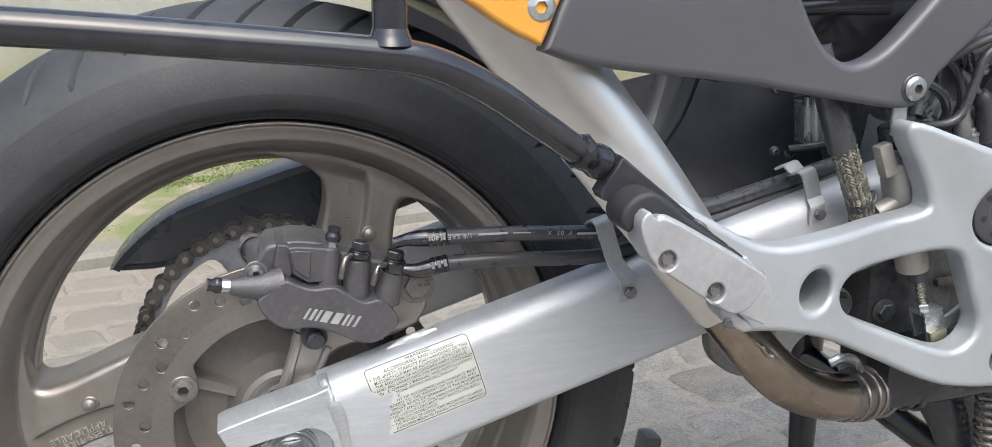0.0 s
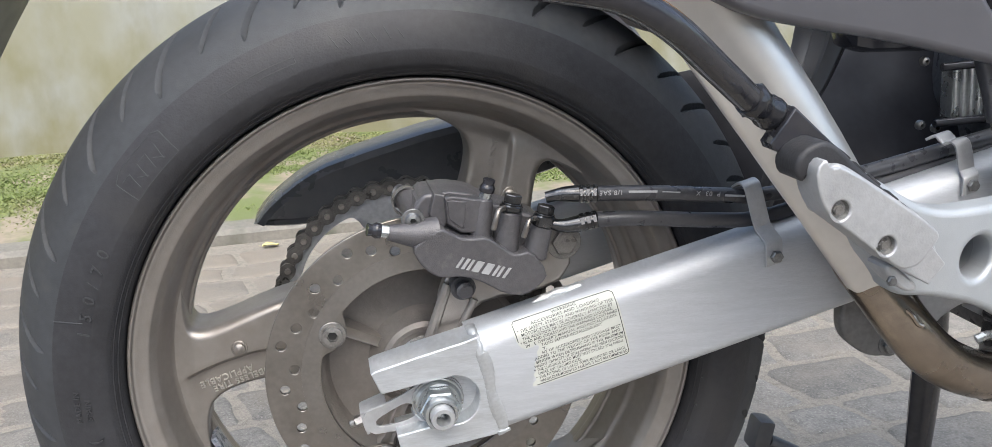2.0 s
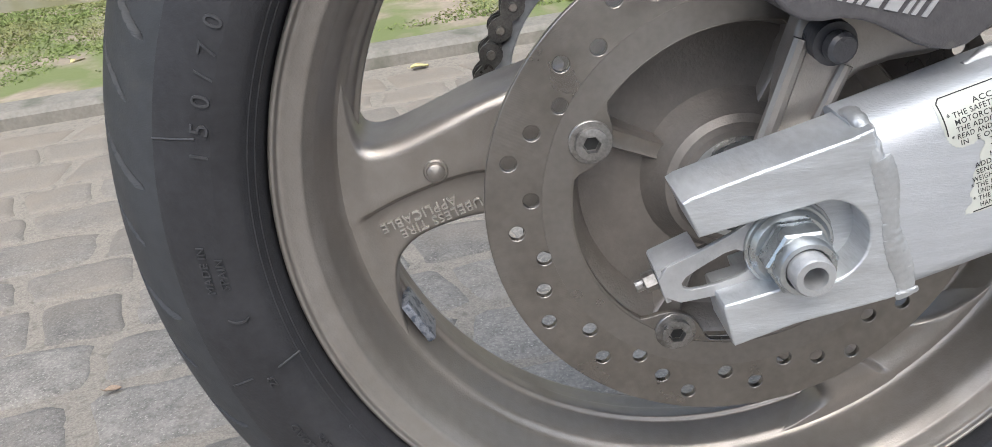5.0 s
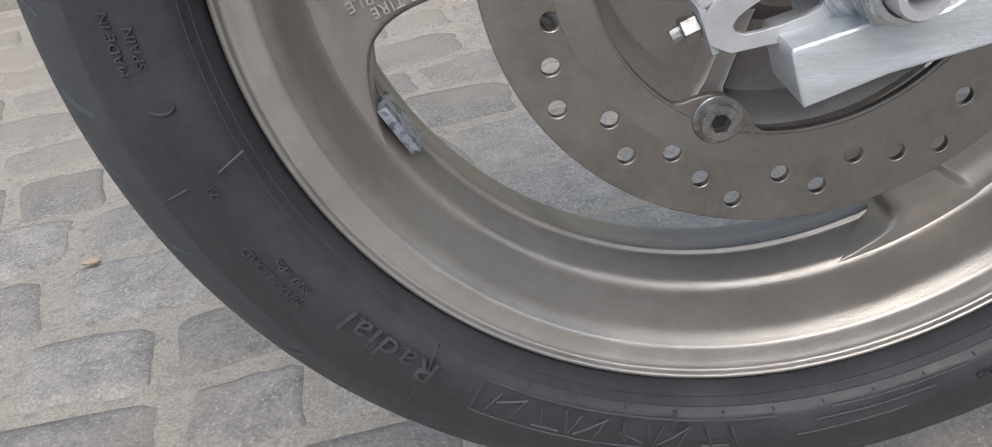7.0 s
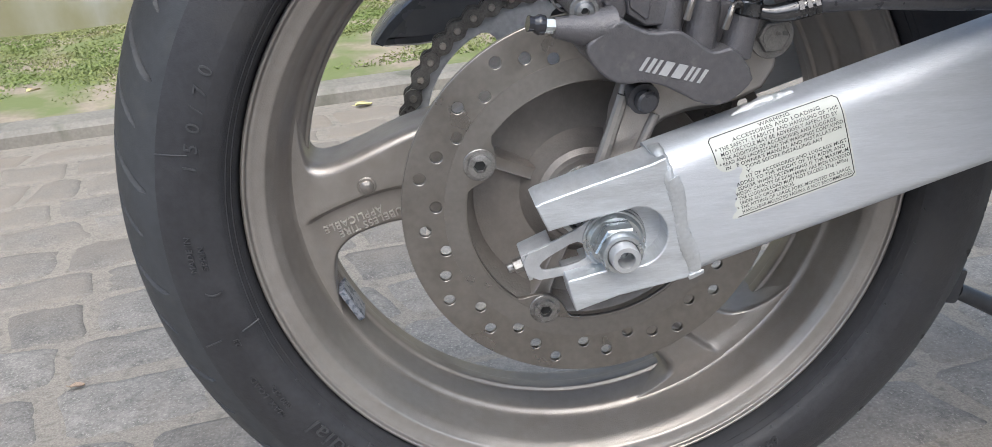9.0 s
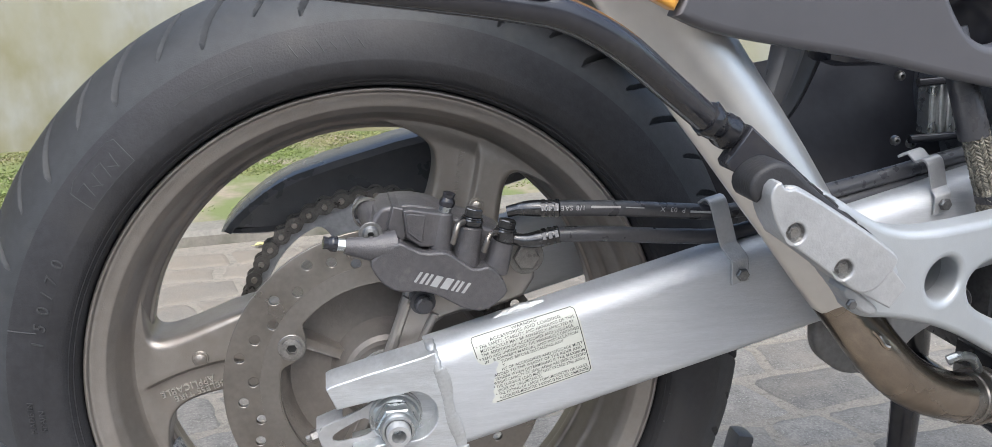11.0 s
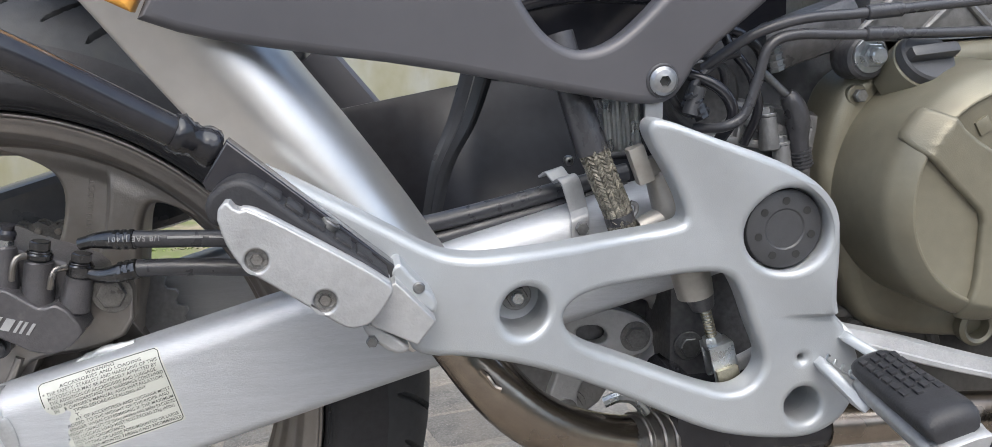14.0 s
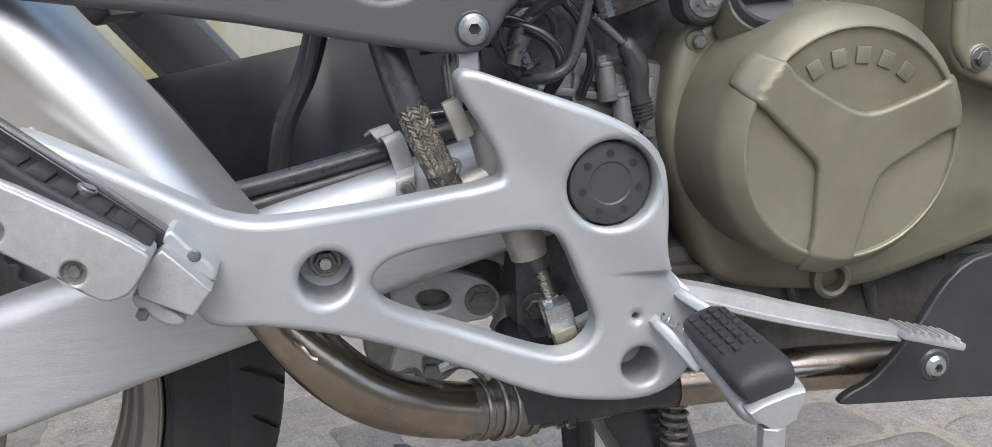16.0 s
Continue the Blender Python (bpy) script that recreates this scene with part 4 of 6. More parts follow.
for (u0, w0), (u1, w1) in zip(rim_line, rim_line[1:]):
    d = Vector((u1 - u0, w1 - w0)).normalized() * 0.00028
    strip = [[lab_at(u0 + (u1 - u0) * k / 6 + sgn * -d.y, w0 + (w1 - w0) * k / 6 + sgn * d.x, 0.00050) for sgn in (1, -1)] for k in range(7)]
    for p, q in zip(strip, strip[1:]):
        bm.faces.new([bm.verts.new(v) for v in (p[0], q[0], q[1], p[1])])
part("print_line", bm, INK_AND_SHADE, sticker, "thin black border line")

# brake caliper
cal = empty("brake_caliper", bike)
face = [(-0.0150, 0.4290), (-0.0071, 0.4351), (0.0064, 0.4437), (0.0141, 0.4383), (0.0249, 0.4336), (0.0388, 0.4345), (0.0451, 0.4308), (0.0547, 0.4232), (0.0603, 0.4193), (0.0725, 0.4224), (0.0852, 0.4037), (0.0805, 0.3960), (0.0671, 0.3872), (0.0527, 0.3898), (0.0399, 0.3978), (0.0303, 0.4031), (0.0194, 0.4061), (0.0085, 0.4054), (-0.0010, 0.4086), (-0.0096, 0.4174)]
part("body", plate(face, -0.130, -0.076, bevel=0.0018, smooth=1), CALIPER, cal, "anthracite painted caliper body")
upper = [(-0.0150, 0.4480), (-0.0110, 0.4550), (-0.0040, 0.4640), (0.0020, 0.4645), (0.0128, 0.4655), (0.0207, 0.4650), (0.0350, 0.4620), (0.0460, 0.4550), (0.0700, 0.4470), (0.0900, 0.4370), (0.0930, 0.4240), (0.0700, 0.4150), (0.0300, 0.4250), (-0.0120, 0.4300)]
part("bridge", plate(upper, -0.112, -0.064, bevel=0.003, smooth=1), CALIPER, cal)
part("piston_housing", plate([(0.0122, 0.4440), (0.0104, 0.4635), (0.0155, 0.4642), (0.0400, 0.4600), (0.0440, 0.4545), (0.0420, 0.4420), (0.0380, 0.4360), (0.0222, 0.4365)], -0.1225, -0.098, bevel=0.0014, smooth=0), CALIPER, cal)
part("housing_panel", plate([(0.0130, 0.4480), (0.0122, 0.4610), (0.0158, 0.4615), (0.0262, 0.4597), (0.0238, 0.4410), (0.0218, 0.4405)], -0.1238, -0.108, bevel=0.0008, smooth=0), CALIPER, cal)
part("end_cheek", plate([(-0.0005, 0.4510), (0.0035, 0.4665), (0.0112, 0.4645), (0.0132, 0.4450), (0.0100, 0.4400), (0.0015, 0.4470)], -0.1190, -0.070, bevel=0.0016, smooth=0), CALIPER, cal)
part("web", plate([(-0.0150, 0.4460), (-0.0085, 0.4600), (-0.0010, 0.4625), (0.0020, 0.4500), (-0.0040, 0.4420)], -0.1100, -0.080, bevel=0.0016, smooth=0), CALIPER, cal)
for x0, z0, x1, z1, r in ((0.0366, 0.4300, 0.0398, 0.4600, 0.0072), (0.0550, 0.4190, 0.0594, 0.4490, 0.0090), (0.0767, 0.4130, 0.0833, 0.4370, 0.0086)):
    bm = bmesh.new()
    cyl(bm, (x0, -0.116, z0), (x1, -0.116, z1), r + 0.0012, r, 26, 0.0012)
    part("port_boss", bm, CALIPER, cal)
bm = bmesh.new()
tube(bm, [(0.004, -0.118, 0.437), (-0.012, -0.121, 0.4375), (-0.031, -0.124, 0.4410)], [0.0125, 0.0095, 0.0056], 16, 4)
part("bleed_boss", bm, CALIPER, cal)
bm = bmesh.new()
tube(bm, [(-0.011, -0.070, 0.452), (-0.008, -0.085, 0.449), (-0.005, -0.108, 0.443)], [0.010, 0.0105, 0.0095], 14, 4)
part("slide_boss", bm, CALIPER, cal)
for p, q in (((-0.030, -0.124, 0.4415), (-0.0455, -0.126, 0.4447)), ((0.0405, -0.116, 0.459), (0.0440, -0.118, 0.4740))):
    bm = bmesh.new()
    p, q = Vector(p), Vector(q)
    cyl(bm, p, p.lerp(q, 0.42), 0.0046, seg=6, bevel=0.0005)
    bl = part("bleed_valve", bm, ZINC, cal, "bleed screw with black rubber cap")
    bm = bmesh.new()
    tube(bm, [p.lerp(q, 0.4), p.lerp(q, 0.62), p.lerp(q, 0.8), p.lerp(q, 1.0)], [0.0055, 0.0058, 0.0042, 0.0046], 14, 3)
    part("cap", bm, GLOSSBLACK, bl)
for x, z, tall in ((0.0596, 0.4497, 0.0048), (0.0834, 0.4365, 0.0085)):
    up = Vector((0.2, 0, 0.98)).normalized()
    p = Vector((x, -0.117, z))
    bm = bmesh.new()
    cyl(bm, p, p + up * tall, 0.0086, seg=26, bevel=0.0010)
    ring = part("banjo_ring", bm, BLACKZINC, cal)
    bm = bmesh.new()
    cyl(bm, p + up * tall, p + up * (tall + 0.0013), 0.0076, seg=26, bevel=0.0004)
    cyl(bm, p + up * (tall + 0.0013), p + up * (tall + 0.0075), 0.0066, seg=6, bevel=0.0006)
    part("banjo_bolt", bm, BLACKZINC, ring, "dark plated banjo bolt")
for pts in (((0.0540, -0.122, 0.4535), (0.0495, -0.126, 0.4530), (0.0470, -0.128, 0.4480), (0.0447, -0.127, 0.4391)), ((0.0775, -0.122, 0.4440), (0.0720, -0.126, 0.4440), (0.0695, -0.128, 0.4400), (0.0670, -0.127, 0.4318))):
    bm = bmesh.new()
    tube(bm, pts, 0.0021, 10, 5)
    part("hose_stop", bm, STEEL, cal)
bolt(cal, (0.101, -0.112, 0.422), 0.0098, "hex", CHAINMAT, 0.005, True, name="mount_bolt")
bolt(cal, (-0.0125, -0.1205, 0.4478), 0.0062, "dome", BOLT, 0.004, True, name="pin_screw")
bm = bmesh.new()
tube(bm, [(-0.018, -0.058, 0.452), (-0.011, -0.063, 0.451), (-0.004, -0.068, 0.449)], [0.0095, 0.0078, 0.0095], 16, 4)
part("slide_boot", bm, HOSE, cal)
bm = bmesh.new()
grow(bm, lathe([(0.0118, -0.003), (0.0118, 0.003), (0.0106, 0.003), (0.0106, -0.003)], 24, True, centre=Vector((-0.0120, -0.074, 0.4510))))
part("slide_ring", bm, SCREWSTEEL, cal)
bm = bmesh.new()
u = Vector((0.041, 0, -0.0125)).normalized()
w = Vector((0.0125, 0, 0.041)).normalized()
base = Vector((0.016, -0.1303, 0.4135))
for x0, x1 in ((0.0, 0.0018), (0.0040, 0.0062), (0.0080, 0.0098), (0.0120, 0.0170), (0.0195, 0.0250), (0.0275, 0.0293), (0.0310, 0.0328), (0.0355, 0.0375)):
    foot = [base + u * x0, base + u * x1, base + u * (x1 + 0.0028) + w * 0.0084, base + u * (x0 + 0.0028) + w * 0.0084]
    loft(bm, [[p + Vector((0, yy, 0)) for p in foot] for yy in (0.001, -0.0005)])
part("logo_shape", bm, PALEMARK, cal, "row of pale slanted blocks")
# caliper carrier down to the axle
bm = bmesh.new()
grow(bm, plate([(0.000, 0.330), (0.012, 0.330), (0.030, 0.366), (0.045, 0.376), (0.080, 0.378), (0.110, 0.390), (0.112, 0.430), (0.095, 0.436), (0.070, 0.410), (0.026, 0.402), (0.010, 0.400)], -0.100, -0.086, bevel=0.003, smooth=1))
tube(bm, [(-0.006, -0.101, 0.335), (0.014, -0.101, 0.392)], [0.0045, 0.004], 10, 2)
tube(bm, [(0.016, -0.101, 0.340), (0.034, -0.101, 0.378)], [0.0035, 0.003], 10, 2)
part("carrier", bm, BRONZE, cal, "bronze-grey caliper carrier")
bm = bmesh.new()
tube(bm, [(0.024, -0.095, 0.392), (0.024, -0.112, 0.391)], 0.0095, 20, 1)
cyl(bm, (0.024, -0.112, 0.391), (0.025, -0.1195, 0.3905), 0.0068, seg=16, bevel=0.0015)
part("slide_pin_boot", bm, HOSE, cal, "black rubber pin boot")

# brake hoses
hoses = {"brake_hose": [(0.086, -0.117, 0.458), (0.098, -0.120, 0.4605), (0.122, -0.126, 0.461), (0.171, -0.128, 0.459), (0.216, -0.126, 0.4545), (0.255, -0.124, 0.452), (0.33, -0.118, 0.4605), (0.46, -0.110, 0.486)],
         "brake_hose_lower": [(0.084, -0.117, 0.440), (0.100, -0.122, 0.437), (0.122, -0.126, 0.4415), (0.156, -0.127, 0.4405), (0.216, -0.124, 0.4345), (0.255, -0.122, 0.434), (0.33, -0.116, 0.4480), (0.46, -0.108, 0.475)]}
for nm, pts in hoses.items():
    bm = bmesh.new()
    tube(bm, pts[2:], [0.0058, 0.0058, 0.0058, 0.0058, 0.0064, 0.0064], 18, 6)
    hose = part("brake_hose", bm, HOSE, cal, "black rubber brake hose with pale print")
    bm = bmesh.new()
    tube(bm, pts[:3], [0.0042, 0.0045, 0.0062, 0.0062], 14, 5)
    for f in (0.55, 0.75, 0.95):
        p = Vector(pts[1]).lerp(Vector(pts[2]), f)
        d = (Vector(pts[2]) - Vector(pts[1])).normalized()
        cyl(bm, p - d * 0.0018, p + d * 0.0018, 0.0068, seg=8, bevel=0.0005)
    part("ferrule", bm, BLACKZINC, hose)

bm = bmesh.new()
grow(bm, lay(letters("1/8 SAE J1401", 0.0050, 0.0001, 1.15), 0.140, -0.1338, 0.4640, 178))
grow(bm, lay(letters("P  03  X", 0.0050, 0.0001, 1.15), 0.216, -0.1332, 0.4582, 174))
box(bm, (0.1550, -0.1338, 0.4622), (0.022, 0.0003, 0.0016), Matrix.Rotation(radians(3), 3, "Y"))
box(bm, (0.1770, -0.1336, 0.4606), (0.014, 0.0003, 0.0007), Matrix.Rotation(radians(5), 3, "Y"))
box(bm, (0.2280, -0.1322, 0.4545), (0.016, 0.0003, 0.0016), Matrix.Rotation(radians(5), 3, "Y"))
part("hose_print", bm, PALEMARK, cal, "pale printed hose markings")

# exhaust with its aluminium shield
exh = empty("exhaust", bike)
DX, PX = Vector((0.53, 0, -0.848)), Vector((0.848, 0, 0.53))


def shield_at(s, p, y):
    v = DX * s + PX * p
    return Vector((v.x, y, v.z))


bm = bmesh.new()
rings = []
for s, pl, pr in ((-0.60, 0.4135, 0.486), (-0.52, 0.4205, 0.492), (-0.4766, 0.4246, 0.4965), (-0.4076, 0.4305, 0.5015), (-0.3615, 0.4355, 0.5045), (-0.319, 0.4405, 0.508), (-0.285, 0.4440, 0.510), (-0.251, 0.4480, 0.511), (-0.210, 0.4520, 0.511), (-0.184, 0.4550, 0.508), (-0.178, 0.4580, 0.504)):
    w = pr - pl
    front = [(0.0, -0.196), (0.01, -0.200), (0.06, -0.2022), (0.20, -0.2045), (0.30, -0.2072), (0.38, -0.2098), (0.46, -0.2117), (0.54, -0.2124), (0.62, -0.2117), (0.70, -0.2097), (0.77, -0.2065), (0.83, -0.2022), (0.88, -0.1968), (0.93, -0.1890), (0.97, -0.1785), (1.0, -0.1620), (0.99, -0.1480)]
    back = [(0.90, -0.1450), (0.60, -0.1900), (0.30, -0.1980), (0.03, -0.1960)]
    tuck = 0.004
    rings.append([shield_at(s, pl + f * w, y + tuck) for f, y in front + back])
loft(bm, rings)
part("heat_shield", bm, SHIELD, exh, "brushed aluminium heat shield over the rising pipe", 50)
bm = bmesh.new()
tube(bm, [(0.309, -0.160, 0.420), (0.316, -0.163, 0.405), (0.329, -0.170, 0.386), (0.350, -0.177, 0.357), (0.375, -0.176, 0.332), (0.405, -0.169, 0.3135), (0.440, -0.157, 0.299), (0.466, -0.147, 0.293)], 0.0195, 32, 6)
part("link_pipe", bm, EXHAUST, exh, "heat-tinted brown steel link pipe")
bm = bmesh.new()
CA, CB = Vector((0.452, -0.1525, 0.2955)), Vector((0.490, -0.139, 0.2890))
for f0, f1, r in ((-0.30, 0.0, 0.0202), (0.0, 0.10, 0.0218), (0.10, 0.30, 0.0208), (0.30, 0.38, 0.0234), (0.38, 0.56, 0.0210), (0.56, 0.64, 0.0230), (0.64, 0.90, 0.0214), (0.90, 1.0, 0.0238)):
    bm = bmesh.new()
    cyl(bm, CA.lerp(CB, f0), CA.lerp(CB, f1 + 0.02), r, seg=40, bevel=0.0012)
    if f1 < 1.0:
        part("collar_ring", bm, STEEL, exh)
part("pipe_collar", bm, STEEL, exh, "bright steel pipe collar")
bm = bmesh.new()
tube(bm, [(0.488, -0.139, 0.289), (0.51, -0.138, 0.2885), (0.55, -0.145, 0.292), (0.60, -0.158, 0.2985)], [0.0205, 0.0190, 0.0180, 0.0165], 26, 6)
part("joint_pipe", bm, GLOSSBLACK, exh, "blackened pipe joint")
for f0, r in ((0.05, 0.0225), (0.30, 0.0212), (0.42, 0.0230)):
    bm = bmesh.new()
    p, q = Vector((0.488, -0.139, 0.289)).lerp(Vector((0.56, -0.147, 0.2935)), f0), Vector((0.488, -0.139, 0.289)).lerp(Vector((0.56, -0.147, 0.2935)), f0 + 0.09)
    cyl(bm, p, q, r, seg=30, bevel=0.0015)
    part("joint_band", bm, GLOSSBLACK, exh)
bm = bmesh.new()
tube(bm, [(0.595, -0.160, 0.2985), (0.64, -0.160, 0.2975), (0.70, -0.160, 0.2965), (0.76, -0.160, 0.2925), (0.90, -0.156, 0.285)], 0.0165, 26, 6)
part("front_pipe", bm, EXHAUST, exh, "brown steel exhaust header")
bm = bmesh.new()
tube(bm, [(0.338, -0.1915, 0.376), (0.342, -0.1940, 0.372), (0.346, -0.1955, 0.366), (0.350, -0.1960, 0.364)], 0.0020, 8, 4)
part("weld_mark", bm, EXHAUST, exh)
bm = bmesh.new()
box(bm, (0.530, -0.130, 0.305), (0.10, 0.07, 0.05), None, 0.012)
cyl(bm, (0.49, -0.10, 0.33), (0.49, -0.16, 0.33), 0.012, seg=16, bevel=0.002)
part("collector_box", bm, GLOSSBLACK, exh, "black collector box")
bm = bmesh.new()
tube(bm, [(0.462, -0.152, 0.318), (0.452, -0.156, 0.330), (0.440, -0.158, 0.334), (0.430, -0.156, 0.330)], 0.004, 8, 4)
part("clamp_ear", bm, ZINC, exh)

# cast bracket for the foot rests
plateau = empty("footrest_bracket", bike)
outer = [(0.208, 0.519), (0.217, 0.52), (0.252, 0.5), (0.2898, 0.4773), (0.3089, 0.4661), (0.3274, 0.4618), (0.3561, 0.4619), (0.4079, 0.4611), (0.464, 0.465), (0.47, 0.472), (0.462, 0.492), (0.4439, 0.522), (0.4429, 0.531), (0.45, 0.535), (0.483, 0.5215), (0.52, 0.508), (0.549, 0.494), (0.5665, 0.476), (0.571, 0.45), (0.569, 0.405), (0.586, 0.385), (0.596, 0.36), (0.592, 0.338), (0.58, 0.321), (0.558, 0.312), (0.52, 0.316), (0.485, 0.325), (0.4293, 0.3551), (0.3691, 0.389), (0.3274, 0.4026), (0.2946, 0.4047), (0.2879, 0.4182), (0.2681, 0.4405), (0.264, 0.4632), (0.25, 0.48)]
window = soft_loop([(0.3846, 0.4139), (0.3867, 0.4234), (0.4004, 0.4305), (0.4398, 0.4317), (0.475, 0.435), (0.499, 0.433), (0.508, 0.418), (0.516, 0.395), (0.526, 0.372), (0.521, 0.358), (0.508, 0.35), (0.49, 0.3525), (0.4398, 0.3753), (0.3941, 0.3981)], 2)
bm = plate(outer, -0.207, -0.183, [window, circle(0.5345, 0.4600, 0.0275, 40), circle(0.5540, 0.3370, 0.0128, 32), circle(0.3596, 0.4258, 0.0152, 32), circle(0.551, 0.371, 0.0022, 12)], 0.0052, 2, 5)
def casting_form(x, y, z):
    """The rear arm bends outwards and the horn swells, ending in a crease at its foot."""
    bend = -0.030 * ease((0.450 - x) / 0.12)
    side = ((x - 0.470) * 0.80 + (z - 0.480) * 0.60) / 0.045
    return bend - (0.0085 * ease(side) * ease((z - 0.3990) / 0.004) if y < -0.190 else 0.0)


part("casting", curved(bm, casting_form, 0.006, True, (0.3985, 0.4000, 0.4015, 0.4030)), SILVER, plateau, "satin silver cast aluminium bracket", 40)
bm = bmesh.new()
grow(bm, lathe([(0.0, -0.2062), (0.0125, -0.2062), (0.0136, -0.2070), (0.0240, -0.2070), (0.0256, -0.2060), (0.0262, -0.2040), (0.0262, -0.190)], 64, centre=Vector((0.5345, 0, 0.460))))
cap = part("pivot_cap", bm, CAPMAT, plateau, "round black plastic pivot cap")
# Seven black discs stand for the shade in the cap's hollows.
for k in range(7):
    a = radians(90 + 360 / 7 * k)
    bm = bmesh.new()
    px, pz = 0.5345 + 0.0185 * math.cos(a), 0.460 + 0.0185 * math.sin(a)
    cyl(bm, (px, -0.205, pz), (px, -0.2074, pz), 0.0026, seg=14)
    part("dimple", bm, INK_AND_SHADE, cap)
for cx, cz, r, y in ((0.5540, 0.3370, 0.0136, -0.186), (0.3596, 0.4258, 0.0160, -0.212)):
    part("recess", lathe([(r, y - 0.012), (r, y + 0.018), (r * 0.97, y + 0.0182), (0.0, y + 0.0182)], 32, centre=Vector((cx, 0, cz))), SILVER, plateau)
bolt(plateau, (0.3600, -0.1990, 0.4270), 0.0070, "hex", BOLT, 0.006, True)
bm = bmesh.new()
cyl(bm, (0.3600, -0.203, 0.4270), (0.3600, -0.2080, 0.4270), 0.0042, seg=20, bevel=0.0008)
part("bolt_end", bm, ZINC, plateau)

# passenger foot rest, folded up
peg = empty("passenger_footrest", bike)
pk = [(0.2029, 0.5141), (0.2068, 0.5082), (0.2140, 0.5091), (0.2603, 0.4800), (0.2780, 0.4674), (0.2803, 0.4634), (0.2774, 0.4583), (0.2694, 0.4475), (0.2636, 0.4455), (0.2577, 0.4447), (0.2495, 0.4493), (0.2232, 0.4688), (0.2103, 0.4777), (0.2048, 0.4842), (0.1999, 0.4947), (0.1972, 0.5077)]
SCREWS = ((0.2146, 0.4832), (0.2461, 0.4602))
body = part("peg", plate(pk, -0.2945, -0.268, [circle(x, z, 0.0058, 32) for x, z in SCREWS], 0.0014, 1, 4), CAST, peg, "silver cast foot peg, scuffed along its edge")
for x, z in SCREWS:
    bm = bmesh.new()
    grow(bm, lathe([(0.0068, -0.0036), (0.0058, -0.0030), (0.0050, -0.0004), (0.0, -0.0002)], 24, centre=Vector((x, -0.2900, z))))
    part("screw_recess", bm, DIRTCAST, body)
    bolt(body, (x, -0.2900, z), 0.0035, "hex", SCREWSTEEL, 0.0022, False, name="screw")
bm = bmesh.new()
tube(bm, [(0.2075, -0.2896, 0.5058), (0.2140, -0.2898, 0.5050), (0.2370, -0.2898, 0.4907), (0.2603, -0.2898, 0.4757), (0.2765, -0.2896, 0.4646)], [0.0030, 0.0044, 0.0046, 0.0046, 0.0038], 18, 5)
part("edge_bar", bm, CAST, body, "rounded upper edge rubbed bright")
rub = [(0.1905, 0.5075), (0.1935, 0.5155), (0.2035, 0.5215), (0.2120, 0.5212), (0.2195, 0.5160), (0.2278, 0.5078), (0.2548, 0.4866), (0.2785, 0.4690), (0.2790, 0.4640), (0.2599, 0.4760), (0.2125, 0.5050), (0.2051, 0.5040), (0.2011, 0.5080), (0.1975, 0.4980), (0.1930, 0.5000)]
pad = part("rubber", plate(rub, -0.2835, -0.2560, bevel=0.0030, smooth=1), RUBBER, peg, "black moulded rubber pad")
for f in (0.06, 0.24, 0.42, 0.64, 0.82):
    bm = bmesh.new()
    p = Vector((0.2192, -0.2690, 0.5150)).lerp(Vector((0.2772, -0.2690, 0.4692)), f)
    box(bm, p, (0.0100, 0.0225, 0.0030), Matrix.Rotation(radians(37.9), 3, "Y"), 0.0011)
    part("rib", bm, RUBBER, pad)
bm = bmesh.new()
cyl(bm, (0.2485, -0.2635, 0.4900), (0.2515, -0.2635, 0.4940), 0.0052, seg=28, bevel=0.0006)
cyl(bm, (0.2515, -0.2635, 0.4940), (0.2519, -0.2635, 0.4946), 0.0036, seg=28)
part("pad_stud", bm, BOLT, pad)
part("backing_plate", plate([(0.2012, 0.5385), (0.1874, 0.5171), (0.1892, 0.5132), (0.2000, 0.5080), (0.2107, 0.5020), (0.2800, 0.4580), (0.2846, 0.4656)], -0.2600, -0.2440, bevel=0.0016, smooth=0), GLOSSBLACK, peg, "gloss black backing channel")
part("knuckle", plate([(0.2730, 0.4560), (0.2824, 0.4620), (0.3029, 0.4384), (0.2925, 0.4257), (0.2688, 0.4385), (0.2680, 0.4440)], -0.2730, -0.2400, bevel=0.0012, smooth=0), CAST, peg, "silver hinge knuckle")
part("hinge_ear", plate([(0.2799, 0.4650), (0.2855, 0.4689), (0.2891, 0.4650), (0.2925, 0.4600), (0.3058, 0.4459), (0.3034, 0.4374), (0.2943, 0.4449), (0.2852, 0.4514), (0.2820, 0.4574)], -0.2605, -0.2150, bevel=0.0022, smooth=1), SILVER, peg, "silver hinge ear")
bm = bmesh.new()
cyl(bm, (0.2953, -0.2600, 0.4541), (0.2953, -0.2618, 0.4541), 0.0034, 0.0030, 20, 0.0005)
part("hinge_pin", bm, BOLT, peg)
part("lower_ear", plate([(0.2635, 0.4383), (0.2688, 0.4400), (0.2775, 0.4330), (0.2886, 0.4240), (0.2870, 0.4205), (0.2814, 0.4199), (0.2754, 0.4233), (0.2660, 0.4316)], -0.2690, -0.2480, bevel=0.0022, smooth=1), CAST, peg, "worn silver lower ear")
bolt(peg, (0.2685, -0.2685, 0.4290), 0.0034, "hex", BOLT, 0.003, False, name="hinge_pin")

